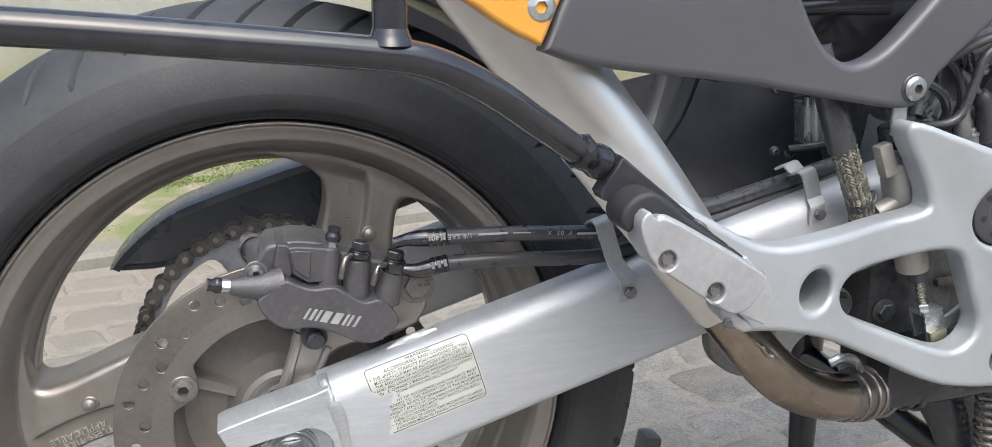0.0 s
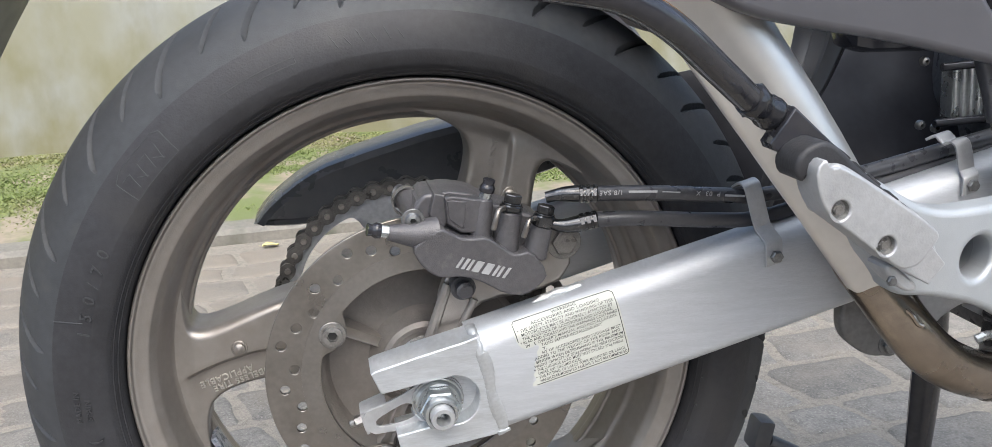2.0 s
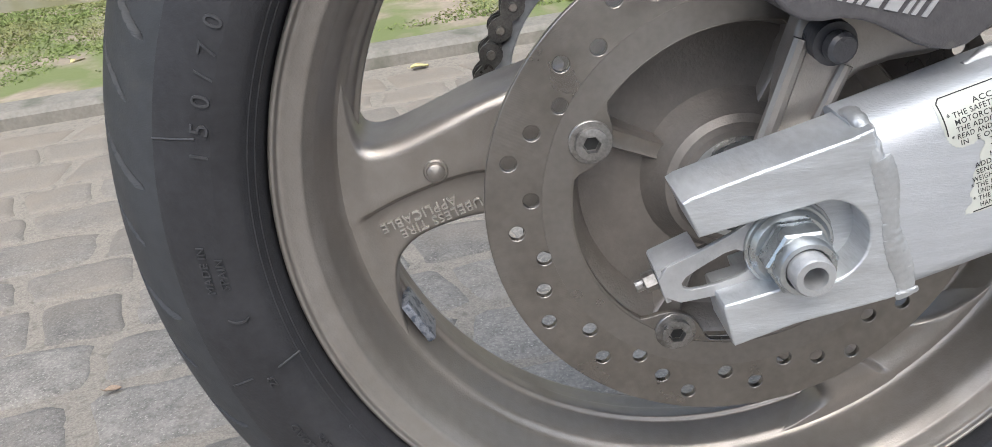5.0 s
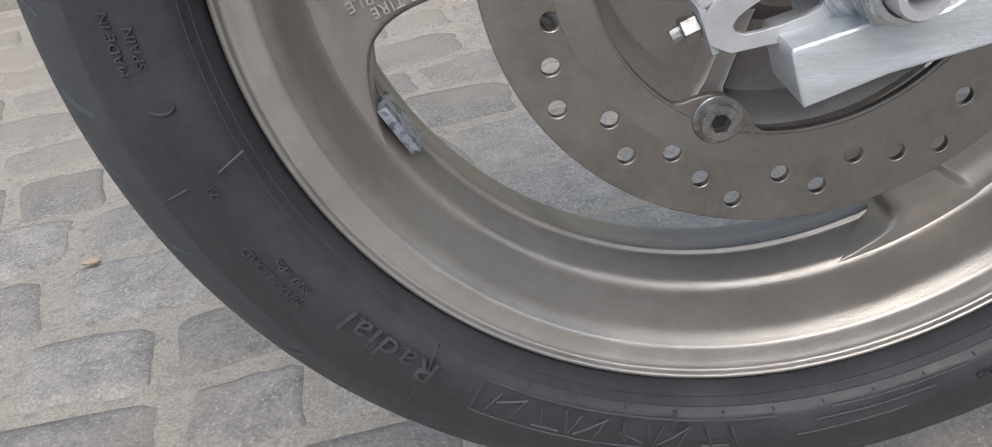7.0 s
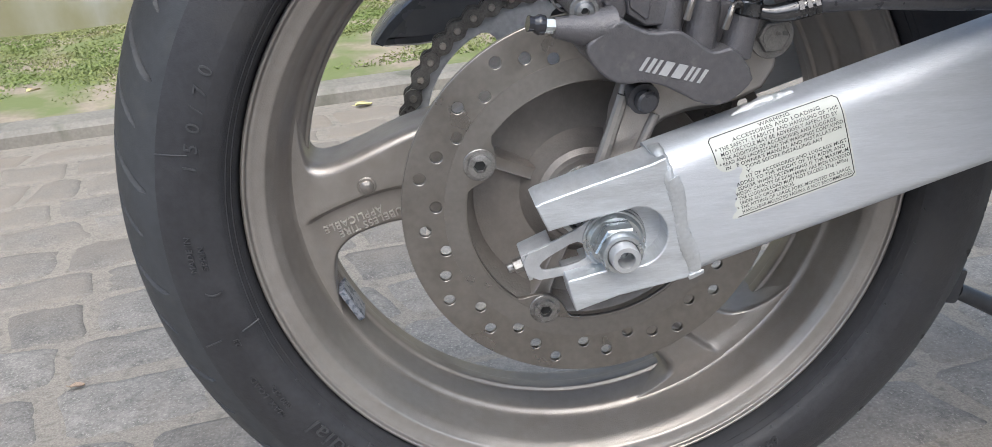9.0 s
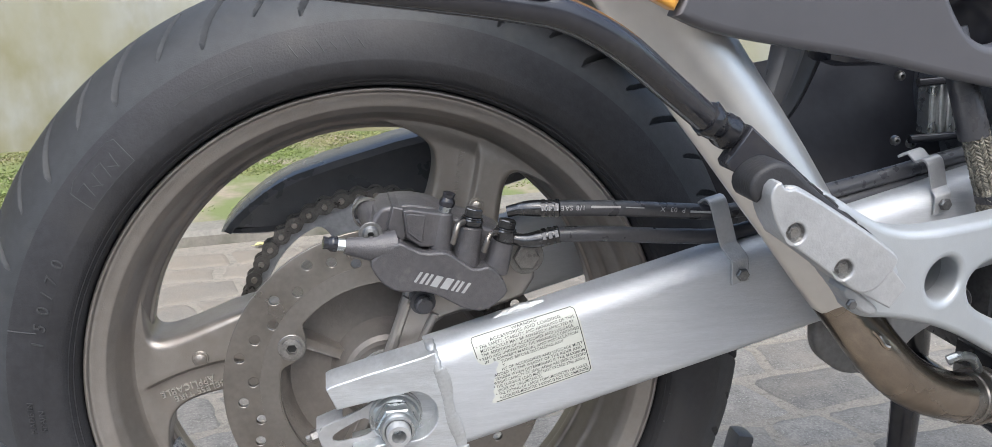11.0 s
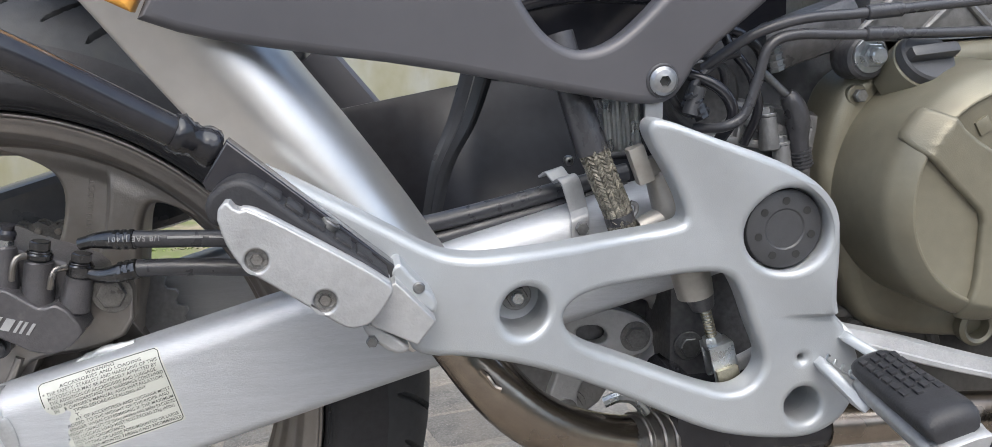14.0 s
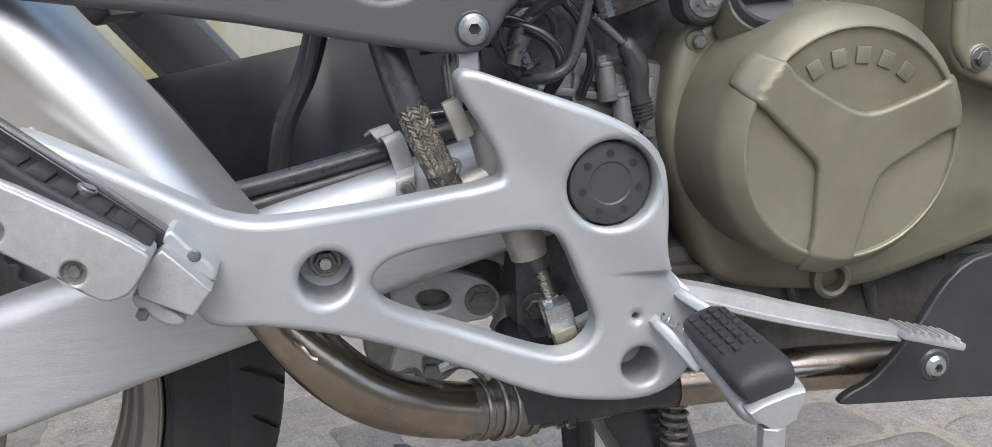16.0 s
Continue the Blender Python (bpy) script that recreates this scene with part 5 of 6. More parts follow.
# black rail that runs back from the foot rest
rail = empty("pannier_rail", bike)
bm = bmesh.new()
tube(bm, [(-0.42, -0.312, 0.652), (-0.25, -0.311, 0.641), (-0.11, -0.308, 0.6285), (0.0, -0.306, 0.6155), (0.050, -0.304, 0.609), (0.080, -0.301, 0.603), (0.110, -0.293, 0.588), (0.145, -0.272, 0.564), (0.178, -0.252, 0.541), (0.190, -0.247, 0.534)], 0.0086, 20, 6)
part("rail_tube", bm, GLOSSBLACK, rail, "gloss black steel tube")
bm = bmesh.new()
tube(bm, [(0.061, -0.302, 0.606), (0.063, -0.302, 0.66), (0.066, -0.300, 0.76)], 0.0085, 18, 4)
part("upright", bm, GLOSSBLACK, rail)
bm = bmesh.new()
tube(bm, [(0.0613, -0.302, 0.612), (0.0615, -0.302, 0.616), (0.0617, -0.302, 0.620)], [0.0118, 0.0100, 0.0086], 24, 4)
part("weld_bead", bm, GLOSSBLACK, rail)
bm = bmesh.new()
crumple = random.Random(8)
rings = []
for f in np.linspace(0, 1, 15):
    c = Vector((0.1740, -0.2546, 0.5440)).lerp(Vector((0.1935, -0.2466, 0.5325)), f)
    swell = 0.0098 + 0.0010 * math.sin(f * 9.0)
    rings.append([c + (swell + crumple.uniform(-0.0008, 0.0008)) * (Vector((0.507, 0, 0.862)) * math.cos(a) + Vector((0.33, -0.92, -0.19)) * math.sin(a)) for a in np.linspace(0, 2 * math.pi, 18, endpoint=False)])
loft(bm, rings)
part("clamp_wrap", bm, WRAPMAT, rail, "crumpled glossy black wrap on the joint", 50)

# side cover and orange panel
cover = empty("side_cover", bike)
def flank(x, y, z):
    f = min(max((0.42 - x) / 0.26, 0.0), 1.0)
    return -0.050 * f * f


def keep_corner(points):
    """Rounds every corner of a closed outline but its first."""
    line = [*points, points[0]]
    loop = [line[0]]
    for i, (a, b) in enumerate(zip(line, line[1:])):
        for f in (0.25, 0.75):
            if (i or f > 0.5) and (i < len(points) - 1 or f < 0.5):
                loop.append((a[0] + (b[0] - a[0]) * f, a[1] + (b[1] - a[1]) * f))
    return loop


skirt = keep_corner([(0.1598, 0.5994), (0.1845, 0.5899), (0.228, 0.5815), (0.3087, 0.5690), (0.3791, 0.5537), (0.420, 0.5455), (0.447, 0.5405), (0.464, 0.5425), (0.474, 0.555), (0.480, 0.566), (0.530, 0.606), (0.600, 0.665), (0.640, 0.72), (0.640, 0.80), (0.2278, 0.7924), (0.1915, 0.6600), (0.1737, 0.6290)])
vee = soft_loop([(0.330, 0.690), (0.352, 0.640), (0.368, 0.606), (0.384, 0.584), (0.402, 0.5745), (0.420, 0.577), (0.438, 0.588), (0.470, 0.620), (0.510, 0.660), (0.520, 0.700), (0.420, 0.715)], 2)
part("panel", curved(plate(skirt, -0.191, -0.170, [vee], 0.0058, 0, 5), flank), GREYPLASTIC, cover, "dark grey moulded plastic side panel")
part("orange_panel", curved(plate(keep_corner([(0.1580, 0.6028), (0.1722, 0.6300), (0.1895, 0.6638), (0.2267, 0.7461), (0.082, 0.7416), (0.0959, 0.6404), (0.1152, 0.6293), (0.1373, 0.6132)]), -0.193, -0.176, bevel=0.003, smooth=0), flank), ORANGE, cover, "amber orange painted panel")
bolt(cover, (0.1576, -0.2405, 0.6246), 0.0092, "dome", ZINC, 0.004, False)
bolt(cover, (0.457, -0.1918, 0.5555), 0.0090, "dome", DULLZINC, 0.0040, False, label="bright domed panel bolt")
bm = bmesh.new()
cyl(bm, (0.457, -0.186, 0.5555), (0.457, -0.1922, 0.5555), 0.0116, 0.0108, 32, 0.0008)
part("rubber_washer", bm, HOSE, cover)
bm = bmesh.new()
box(bm, (0.455, -0.180, 0.535), (0.012, 0.003, 0.03), None, 0.001)
part("bracket_strip", bm, CAST, cover)

# engine
eng = empty("engine", bike)
case = [(0.5955, 0.490), (0.602, 0.526), (0.612, 0.548), (0.640, 0.562), (0.700, 0.572), (0.780, 0.575), (0.860, 0.565), (0.95, 0.56), (0.95, 0.395), (0.860, 0.372), (0.800, 0.356), (0.750, 0.344), (0.680, 0.352), (0.638, 0.362), (0.622, 0.385), (0.610, 0.430), (0.598, 0.462)]
part("side_case", plate(case, -0.142, -0.090, bevel=0.012, smooth=2, steps=5), OLIVE, eng, "champagne painted crankcase side cover")
CC = Vector((0.692, 0, 0.4725))
part("clutch_cover", lathe([(0.0890, -0.128), (0.0888, -0.1425), (0.0884, -0.150), (0.0880, -0.168), (0.0874, -0.184), (0.0865, -0.1955), (0.0855, -0.2005), (0.0835, -0.2045), (0.0790, -0.2105), (0.0765, -0.2138), (0.0745, -0.2155), (0.0733, -0.2158), (0.0726, -0.2152), (0.0722, -0.2138), (0.0718, -0.2130), (0.0710, -0.2128), (0.0, -0.2128)], 160, centre=CC), OLIVE, eng, "round champagne clutch cover with recessed panels", 24)


def cc(r, deg):
    return (CC.x + r * math.cos(radians(deg)), CC.z + r * math.sin(radians(deg)))


ARMS = [(0.0722, 4), (0.0790, 7), (0.0840, 8.5), (0.0885, 10), (0.0885, 18), (0.0885, 25.5), (0.0840, 27.5), (0.0790, 29), (0.0722, 31), (0.0640, 31), (0.0298, 46), (0.0205, 75), (0.0282, 111), (0.0615, 132), (0.0722, 131), (0.0790, 133), (0.0840, 134.5), (0.0885, 136), (0.0885, 144), (0.0885, 151), (0.0840, 153), (0.0790, 154.5), (0.0722, 156), (0.0660, 157), (0.0500, 165), (0.0326, 183), (0.0265, 203), (0.0364, 227), (0.0630, 246), (0.0722, 247), (0.0790, 249), (0.0840, 251), (0.0885, 253), (0.0885, 260), (0.0885, 268), (0.0840, 270), (0.0790, 271.5), (0.0722, 273), (0.0552, 278), (0.0296, 305), (0.0286, 325), (0.0415, 349), (0.0650, 364)]


def over_shoulder(x, y, z):
    """The arms follow the rounded shoulder of the cover down to its side."""
    r = math.hypot(x - CC.x, z - CC.z)
    return 1.15 * max(0.0, r - 0.0738)


part("star_rib", curved(plate([cc(r, a) for r, a in ARMS], -0.2184, -0.2105, bevel=0.0030, smooth=1, steps=4), over_shoulder, 0.004, True), OLIVE, eng, "three-armed raised rib", 38)
for k in range(5):
    bm = bmesh.new()
    a = 119.5 - 17.0 * k
    c0 = Vector((*cc(0.0560, a), 0)).xzy
    box(bm, c0 + Vector((0, -0.2130, 0)), (0.0098, 0.0030, 0.0108), Matrix.Rotation(radians(90 - a), 3, "Y"), 0.0012)
    part("embossed_block", bm, OLIVE, eng)
for x, z, y in ((0.619, 0.537, -0.138),):
    bm = bmesh.new()
    cyl(bm, (x, y + 0.01, z), (x, y - 0.004, z), 0.0085, 0.0078, 28, 0.001)
    boss = part("bolt_boss", bm, OLIVE, eng)
    bolt(boss, (x, y - 0.004, z), 0.0050, "hex", BOLT, 0.005, False)
part("upper_case", plate([(0.792, 0.620), (0.7895, 0.560), (0.7890, 0.526), (0.7960, 0.509), (0.8110, 0.5015), (0.8300, 0.4960), (0.8800, 0.478), (0.95, 0.465), (0.95, 0.62)], -0.172, -0.130, bevel=0.004, smooth=1, steps=4), OLIVE, eng, "champagne case flange beside the clutch cover")
bm = bmesh.new()
tube(bm, [(0.7960, -0.171, 0.600), (0.7950, -0.172, 0.560), (0.7955, -0.172, 0.528), (0.8040, -0.172, 0.512)], [0.006, 0.006, 0.0055, 0.004], 12, 5)
part("case_rib", bm, OLIVE, eng)
bm = bmesh.new()
cyl(bm, (0.8105, -0.165, 0.5170), (0.8105, -0.1755, 0.5170), 0.0110, 0.0098, 28, 0.001)
part("bolt_boss", bm, OLIVE, eng)
bolt(eng, (0.8105, -0.1755, 0.5170), 0.0058, "hex", BOLT, 0.005, True)
part("drain_eye", lathe([(0.0145, -0.142), (0.0150, -0.150), (0.0120, -0.1525), (0.0095, -0.151), (0.0090, -0.140)], 36, centre=Vector((0.7235, 0, 0.3600))), OLIVE, eng)
# oil filler cap and mounting nut
CAP, CAP_OUT = Vector((0.653, -0.166, 0.5625)), Vector((0.05, -0.80, 0.60)).normalized()
bm = bmesh.new()
cyl(bm, CAP - CAP_OUT * 0.030, CAP - CAP_OUT * 0.004, 0.0225, 0.0215, 36, 0.001)
filler = part("filler_neck", bm, OLIVE, eng)
bm = bmesh.new()
cyl(bm, CAP - CAP_OUT * 0.005, CAP + CAP_OUT * 0.004, 0.0205, 0.0195, 40, 0.0016)
part("oil_filler_cap", bm, CAPMAT, eng, "black ribbed oil filler cap")
side = Vector((1, 0.05, 0.08)).normalized()
bm = bmesh.new()
box(bm, CAP + CAP_OUT * 0.0075, (0.036, 0.0085, 0.010), Matrix((side, CAP_OUT.cross(side).normalized(), CAP_OUT)).transposed(), 0.0026)
part("cap_wing", bm, CAPMAT, eng)
bm = bmesh.new()
cyl(bm, (0.6209, -0.125, 0.5637), (0.6209, -0.1495, 0.5637), 0.0165, 0.0155, 36, 0.002)
box(bm, (0.590, -0.118, 0.580), (0.075, 0.030, 0.035), Matrix.Rotation(radians(-18), 3, "Y"), 0.010)
part("mount_bush", bm, DARKENGINE, eng)
bolt(eng, (0.6209, -0.150, 0.5650), 0.0088, "hex", ZINC, 0.007, True, name="mount_nut", label="bright engine mounting nut")
bm = bmesh.new()
cyl(bm, (0.6209, -0.155, 0.5650), (0.6209, -0.1635, 0.5650), 0.0058, seg=24, bevel=0.0010)
part("bolt_end", bm, ZINC, eng)
bm = bmesh.new()
box(bm, (0.565, -0.087, 0.47), (0.10, 0.07, 0.12), Matrix.Rotation(radians(12), 3, "Y"), 0.012)
for x, z, w, h, a in ((0.545, 0.505, 0.07, 0.006, 10), (0.555, 0.480, 0.08, 0.006, 8), (0.560, 0.455, 0.07, 0.006, 5), (0.535, 0.49, 0.005, 0.06, 8), (0.585, 0.48, 0.006, 0.07, 12), (0.56, 0.515, 0.05, 0.012, 25)):
    rib = bmesh.new()
    box(rib, (x, -0.1225, z), (w, 0.010, h), Matrix.Rotation(radians(a), 3, "Y"), 0.002)
    part("casing_rib", rib, ENGINEGREY, eng)
part("gearbox_case", bm, ENGINEGREY, eng, "grey cast gearbox casing")
bm = bmesh.new()
box(bm, (0.72, 0.05, 0.46), (0.34, 0.26, 0.22), None, 0.03)
part("crankcase", bm, DARKENGINE, eng, "dark dirty crankcase")
bm = bmesh.new()
box(bm, (0.765, 0.0, 0.328), (0.40, 0.23, 0.120), None, 0.014)
sump = part("sump", bm, SUMP, eng, "dirty grey sump casting")
bm = bmesh.new()
box(bm, (0.765, 0.0, 0.366), (0.42, 0.252, 0.007), Matrix.Rotation(radians(2), 3, "Y"), 0.002)
part("flange", bm, SUMP, sump)
for x in (0.635, 0.672, 0.752, 0.792, 0.835):
    bolt(sump, (x, -0.1245, 0.362), 0.0050, "hex", SUMP, 0.005, False)
for x, z, h in ((0.655, 0.340, 0.035), (0.705, 0.338, 0.040), (0.770, 0.336, 0.036)):
    bm = bmesh.new()
    tube(bm, [(x, -0.113, z + h / 2), (x + 0.006, -0.118, z), (x + 0.012, -0.113, z - h / 2)], 0.005, 10, 3)
    part("sump_rib", bm, SUMP, sump)
bm = bmesh.new()
box(bm, (0.80, -0.06, 0.64), (0.34, 0.14, 0.13), None, 0.012)
for k in range(8):
    p0 = Vector((0.62 + 0.05 * k, -0.131, 0.578))
    for a, b in (((0, 0, 0), (0.11, 0, 0.10)), ((0.11, 0, 0), (0, 0, 0.10))):
        rib = bmesh.new()
        tube(rib, [p0 + Vector(a), p0 + Vector(b)], 0.0028, 8, 1)
        part("cylinder_rib", rib, ENGINEGREY, eng)
part("cylinder_block", bm, ENGINEGREY, eng, "grey cylinder casting with crossed ribs")

# dark inner parts between wheel and engine
inner_f = empty("inner_mudguard", bike)
bm = bmesh.new()
rings = []
for f in np.linspace(0, 1, 24):
    top = Vector((0.140 + 0.48 * f, 0.100, 0.5003 + 0.0807 * f))
    reach = ease((top.x - 0.30) / 0.08)
    low = max(0.375, 0.31 + math.sqrt(max(0.250 ** 2 - top.x ** 2, 0.0)))
    deep = max(top.z - 0.012 - low, 0.006)
    rows_m = [top + Vector((0, 0.002, -0.004)), top + Vector((0, 0.002, 0.0)), top, top + Vector((0, -0.003, -0.010))]
    rows_m += [top + Vector((0, -0.003 - 0.094 * g * reach, -0.010 - deep * g)) for g in (0.25, 0.5, 0.75, 1.0)]
    rings.append(rows_m + [p + Vector((0, 0.004, -0.004)) for p in reversed(rows_m[3:])])
loft(bm, rings)
part("sheet", bm, MUDMAT, inner_f, "black plastic inner mudguard with a thin rim", 50)
bm = bmesh.new()
near_edge = catmull([(0.379, -0.025, 0.572), (0.374, -0.022, 0.550), (0.362, -0.016, 0.515), (0.3450, -0.008, 0.482), (0.335, -0.004, 0.445), (0.326, 0.000, 0.400)], 6)
far_edge = catmull([(0.371, 0.056, 0.572), (0.366, 0.052, 0.550), (0.352, 0.036, 0.515), (0.3350, 0.014, 0.482), (0.326, 0.008, 0.445), (0.317, 0.010, 0.400)], 6)
rows_s = []
for i, (p, q) in enumerate(zip(near_edge, far_edge)):
    fold = 0.0060 * (1 - 0.6 * i / len(near_edge))
    front = [p.lerp(q, k / 16) + Vector((fold * math.sin(k * 1.35), 0, 0)) for k in range(17)]
    rows_s.append(front + [v + Vector((-0.0022, 0, 0)) for v in reversed(front)])
loft(bm, rows_s)
part("strap", bm, STRAPMAT, inner_f, "folded grey-black rubber flap")
part("inner_fender", plate([(0.050, 0.652), (0.120, 0.628), (0.180, 0.596), (0.222, 0.562), (0.243, 0.575), (0.222, 0.68), (0.205, 0.80), (0.045, 0.80)], -0.075, 0.075, bevel=0.006, smooth=1), BLACKPLASTIC, inner_f, "dull black inner fender over the tyre")
shock = empty("shock_absorber", bike)
bm = bmesh.new()
box(bm, (0.473, -0.050, 0.516), (0.030, 0.016, 0.046), Matrix.Rotation(radians(-4), 3, "Y"), 0.002)
fins = part("reservoir", bm, ZINC, shock, "bright ribbed damper reservoir")
for k in range(4):
    bm = bmesh.new()
    x = 0.462 + 0.0075 * k
    tube(bm, [(x - 0.001, -0.058, 0.538), (x + 0.002, -0.058, 0.494)], 0.0026, 10, 1)
    part("fin", bm, ZINC, fins)
# Thin bars added to carry the glints along a dark clamp's edges.
for z, x0, x1 in ((0.539, 0.440, 0.496), (0.492, 0.438, 0.502)):
    bm = bmesh.new()
    tube(bm, [(x0, -0.066, z - 0.002), ((x0 + x1) / 2, -0.068, z), (x1, -0.066, z + 0.001)], 0.0036, 12, 3)
    part("preload_bracket", bm, GLOSSBLACK, shock, "glossy black bar added for an edge glint")
for x, z in ((0.428, 0.542), (0.430, 0.488), (0.445, 0.485)):
    bolt(shock, (x, -0.058, z), 0.0042, "dome", BOLT, 0.004, False)
bm = bmesh.new()
lean = Vector((0.621, 0, -0.784))
rings = []
for f in (-0.22, 0.12):
    c = Vector((0.2650, 0.200, 0.5610)) + lean * f
    across = Vector((-0.784, 0, -0.621))
    rings.append([c + across * a + Vector((0, b, 0)) for a, b in ((0.0, 0.006), (0.004, 0.0), (0.026, -0.004), (0.031, -0.002), (0.060, 0.004), (0.068, 0.014), (0.068, 0.034), (0.0, 0.034))])
loft(bm, rings)
part("far_strut", bm, GREYPLASTIC, bike, "dark folded strut on the far side")
bm = bmesh.new()
box(bm, (0.480, -0.045, 0.645), (0.25, 0.05, 0.19), None, 0.02)
tube(bm, [(0.36, -0.10, 0.60), (0.42, -0.10, 0.612), (0.50, -0.10, 0.61)], 0.008, 12, 5)
tube(bm, [(0.37, -0.11, 0.625), (0.45, -0.11, 0.63), (0.52, -0.11, 0.628)], 0.006, 12, 5)
part("battery_tray", bm, GLOSSBLACK, bike, "glossy black tray behind the side panel")
bm = bmesh.new()
box(bm, (0.56, 0.0, 0.53), (0.06, 0.16, 0.10), None, 0.02)
cyl(bm, (0.515, -0.12, 0.54), (0.515, -0.09, 0.54), 0.026, seg=28, bevel=0.003)
part("frame_spar", bm, DARKENGINE, bike, "dark frame spar")

# rear brake master cylinder, hose and linkage
mc = empty("brake_master_cylinder", bike)
bm = bmesh.new()
tube(bm, [(0.467, -0.168, 0.498), (0.4688, -0.168, 0.4912), (0.478, -0.168, 0.455), (0.488, -0.168, 0.420), (0.491, -0.168, 0.408)], [0.0122, 0.0140, 0.0142, 0.0132, 0.0125], 24, 4)
box(bm, (0.4465, -0.180, 0.5022), (0.0110, 0.010, 0.025), Matrix.Rotation(radians(-20), 3, "Y"), 0.0012)
box(bm, (0.456, -0.174, 0.500), (0.012, 0.008, 0.012), Matrix.Rotation(radians(-15), 3, "Y"), 0.0012)
tube(bm, [(0.472, -0.170, 0.466), (0.460, -0.170, 0.462), (0.450, -0.170, 0.458)], [0.0085, 0.0075, 0.0065], 16, 3)
part("cylinder", bm, MCGREY, mc, "tan-grey anodised master cylinder")
bm = bmesh.new()
cyl(bm, (0.4615, -0.165, 0.511), (0.4580, -0.165, 0.5250), 0.0078, seg=6, bevel=0.0008)
cyl(bm, (0.4630, -0.165, 0.505), (0.4612, -0.165, 0.512), 0.0092, seg=24, bevel=0.0008)
part("banjo_bolt", bm, GLOSSBLACK, mc, "black banjo bolt")
bm = bmesh.new()
cyl(bm, (0.4700, -0.166, 0.494), (0.4665, -0.166, 0.509), 0.0062, seg=20, bevel=0.0008)
part("brake_switch", bm, CAPMAT, mc)
bm = bmesh.new()
cyl(bm, (0.493, -0.168, 0.410), (0.497, -0.168, 0.398), 0.0105, 0.008, 20, 0.001)
part("boot", bm, HOSE, mc)
bm = bmesh.new()
tube(bm, [(0.497, -0.168, 0.402), (0.505, -0.168, 0.372)], 0.0033, 12, 1)
for k in range(9):
    p = Vector((0.497, -0.168, 0.402)).lerp(Vector((0.505, -0.168, 0.372)), 0.15 + k * 0.08)
    ringlet = bmesh.new()
    cyl(ringlet, p, p + Vector((0.0003, 0, -0.0012)), 0.0040, seg=12)
    part("thread", ringlet, BRASS, mc)
cyl(bm, (0.5035, -0.168, 0.378), (0.5055, -0.168, 0.371), 0.0068, seg=6, bevel=0.0006)
part("push_rod", bm, ZINC, mc, "threaded dull steel push rod")
bm = bmesh.new()
for y in (-0.1765, -0.1605):
    box(bm, (0.510, y, 0.360), (0.018, 0.003, 0.026), Matrix.Rotation(radians(-14), 3, "Y"), 0.001)
box(bm, (0.507, -0.1685, 0.372), (0.018, 0.019, 0.004), Matrix.Rotation(radians(-14), 3, "Y"), 0.001)
part("clevis", bm, ZINC, mc, "bright zinc clevis")
bm = bmesh.new()
box(bm, (0.5115, -0.1795, 0.3520), (0.016, 0.004, 0.012), Matrix.Rotation(radians(-14), 3, "Y"), 0.001)
part("clevis_clip", bm, BRASS, mc, "yellow plated clip")
bm = bmesh.new()
tube(bm, [(0.513, -0.168, 0.352), (0.530, -0.166, 0.357), (0.548, -0.163, 0.364), (0.566, -0.160, 0.372)], [0.0062, 0.0060, 0.0064, 0.0070], 12, 4, 0.6)
part("pedal_link", bm, CAST, mc, "short cast lever at the clevis")
bm = bmesh.new()
tube(bm, [(0.399, -0.155, 0.585), (0.406, -0.160, 0.556), (0.4125, -0.165, 0.5300), (0.4190, -0.167, 0.5095)], [0.0103, 0.0103, 0.0104, 0.0110], 18, 4)
hose = part("reservoir_hose", bm, HOSE, mc, "black rubber reservoir hose")
bm = bmesh.new()
tube(bm, [(0.4188, -0.168, 0.5105), (0.429, -0.168, 0.485), (0.436, -0.168, 0.468), (0.441, -0.168, 0.450)], 0.0084, 18, 6)
part("braided_sleeve", bm, BRAID, mc, "frayed yellow-grey braided sleeve")
bm = bmesh.new()
yarn = random.Random(6)
AXIS = [Vector((0.4188, -0.168, 0.5105)), Vector((0.429, -0.168, 0.485)), Vector((0.436, -0.168, 0.468)), Vector((0.441, -0.168, 0.450))]
spine = catmull(AXIS, 12)
for row in range(27):
    for col in range(14):
        f = (row + 0.5 * (col % 2 == 0) + yarn.uniform(-0.2, 0.2)) / 27.5 * (len(spine) - 2)
        i = int(f)
        p = spine[i].lerp(spine[i + 1], f - i)
        d = (spine[i + 1] - spine[i]).normalized()
        e1 = Vector((d.z, 0, -d.x))
        a = col * 2 * math.pi / 14
        out = e1 * math.cos(a) + Vector((0, -1, 0)) * math.sin(a)
        round_ = d.cross(out)
        way = (d * 0.75 + round_ * (0.65 if col % 2 else -0.65)).normalized()
        c = p + out * (0.0088 + yarn.uniform(-0.0003, 0.0004))
        tube(bm, [c - way * 0.0026 - out * 0.0006, c - way * 0.0012, c + way * 0.0012, c + way * 0.0026 - out * 0.0006], [0.0005, 0.0011, 0.0011, 0.0005], 5, 1)
part("braid_threads", bm, BRAID, mc)["kind"] = "stuff"
bm = bmesh.new()
tube(bm, [spine[24], spine[25], spine[26], spine[27], spine[28]], 0.0101, 18, 1)
part("sleeve_band", bm, HOSE, mc, "black band round the sleeve")
bm = bmesh.new()
tube(bm, [(0.438, -0.172, 0.462), (0.446, -0.172, 0.468), (0.447, -0.172, 0.474), (0.443, -0.172, 0.476)], 0.0016, 8, 4)
part("hose_clip", bm, BOLT, mc)

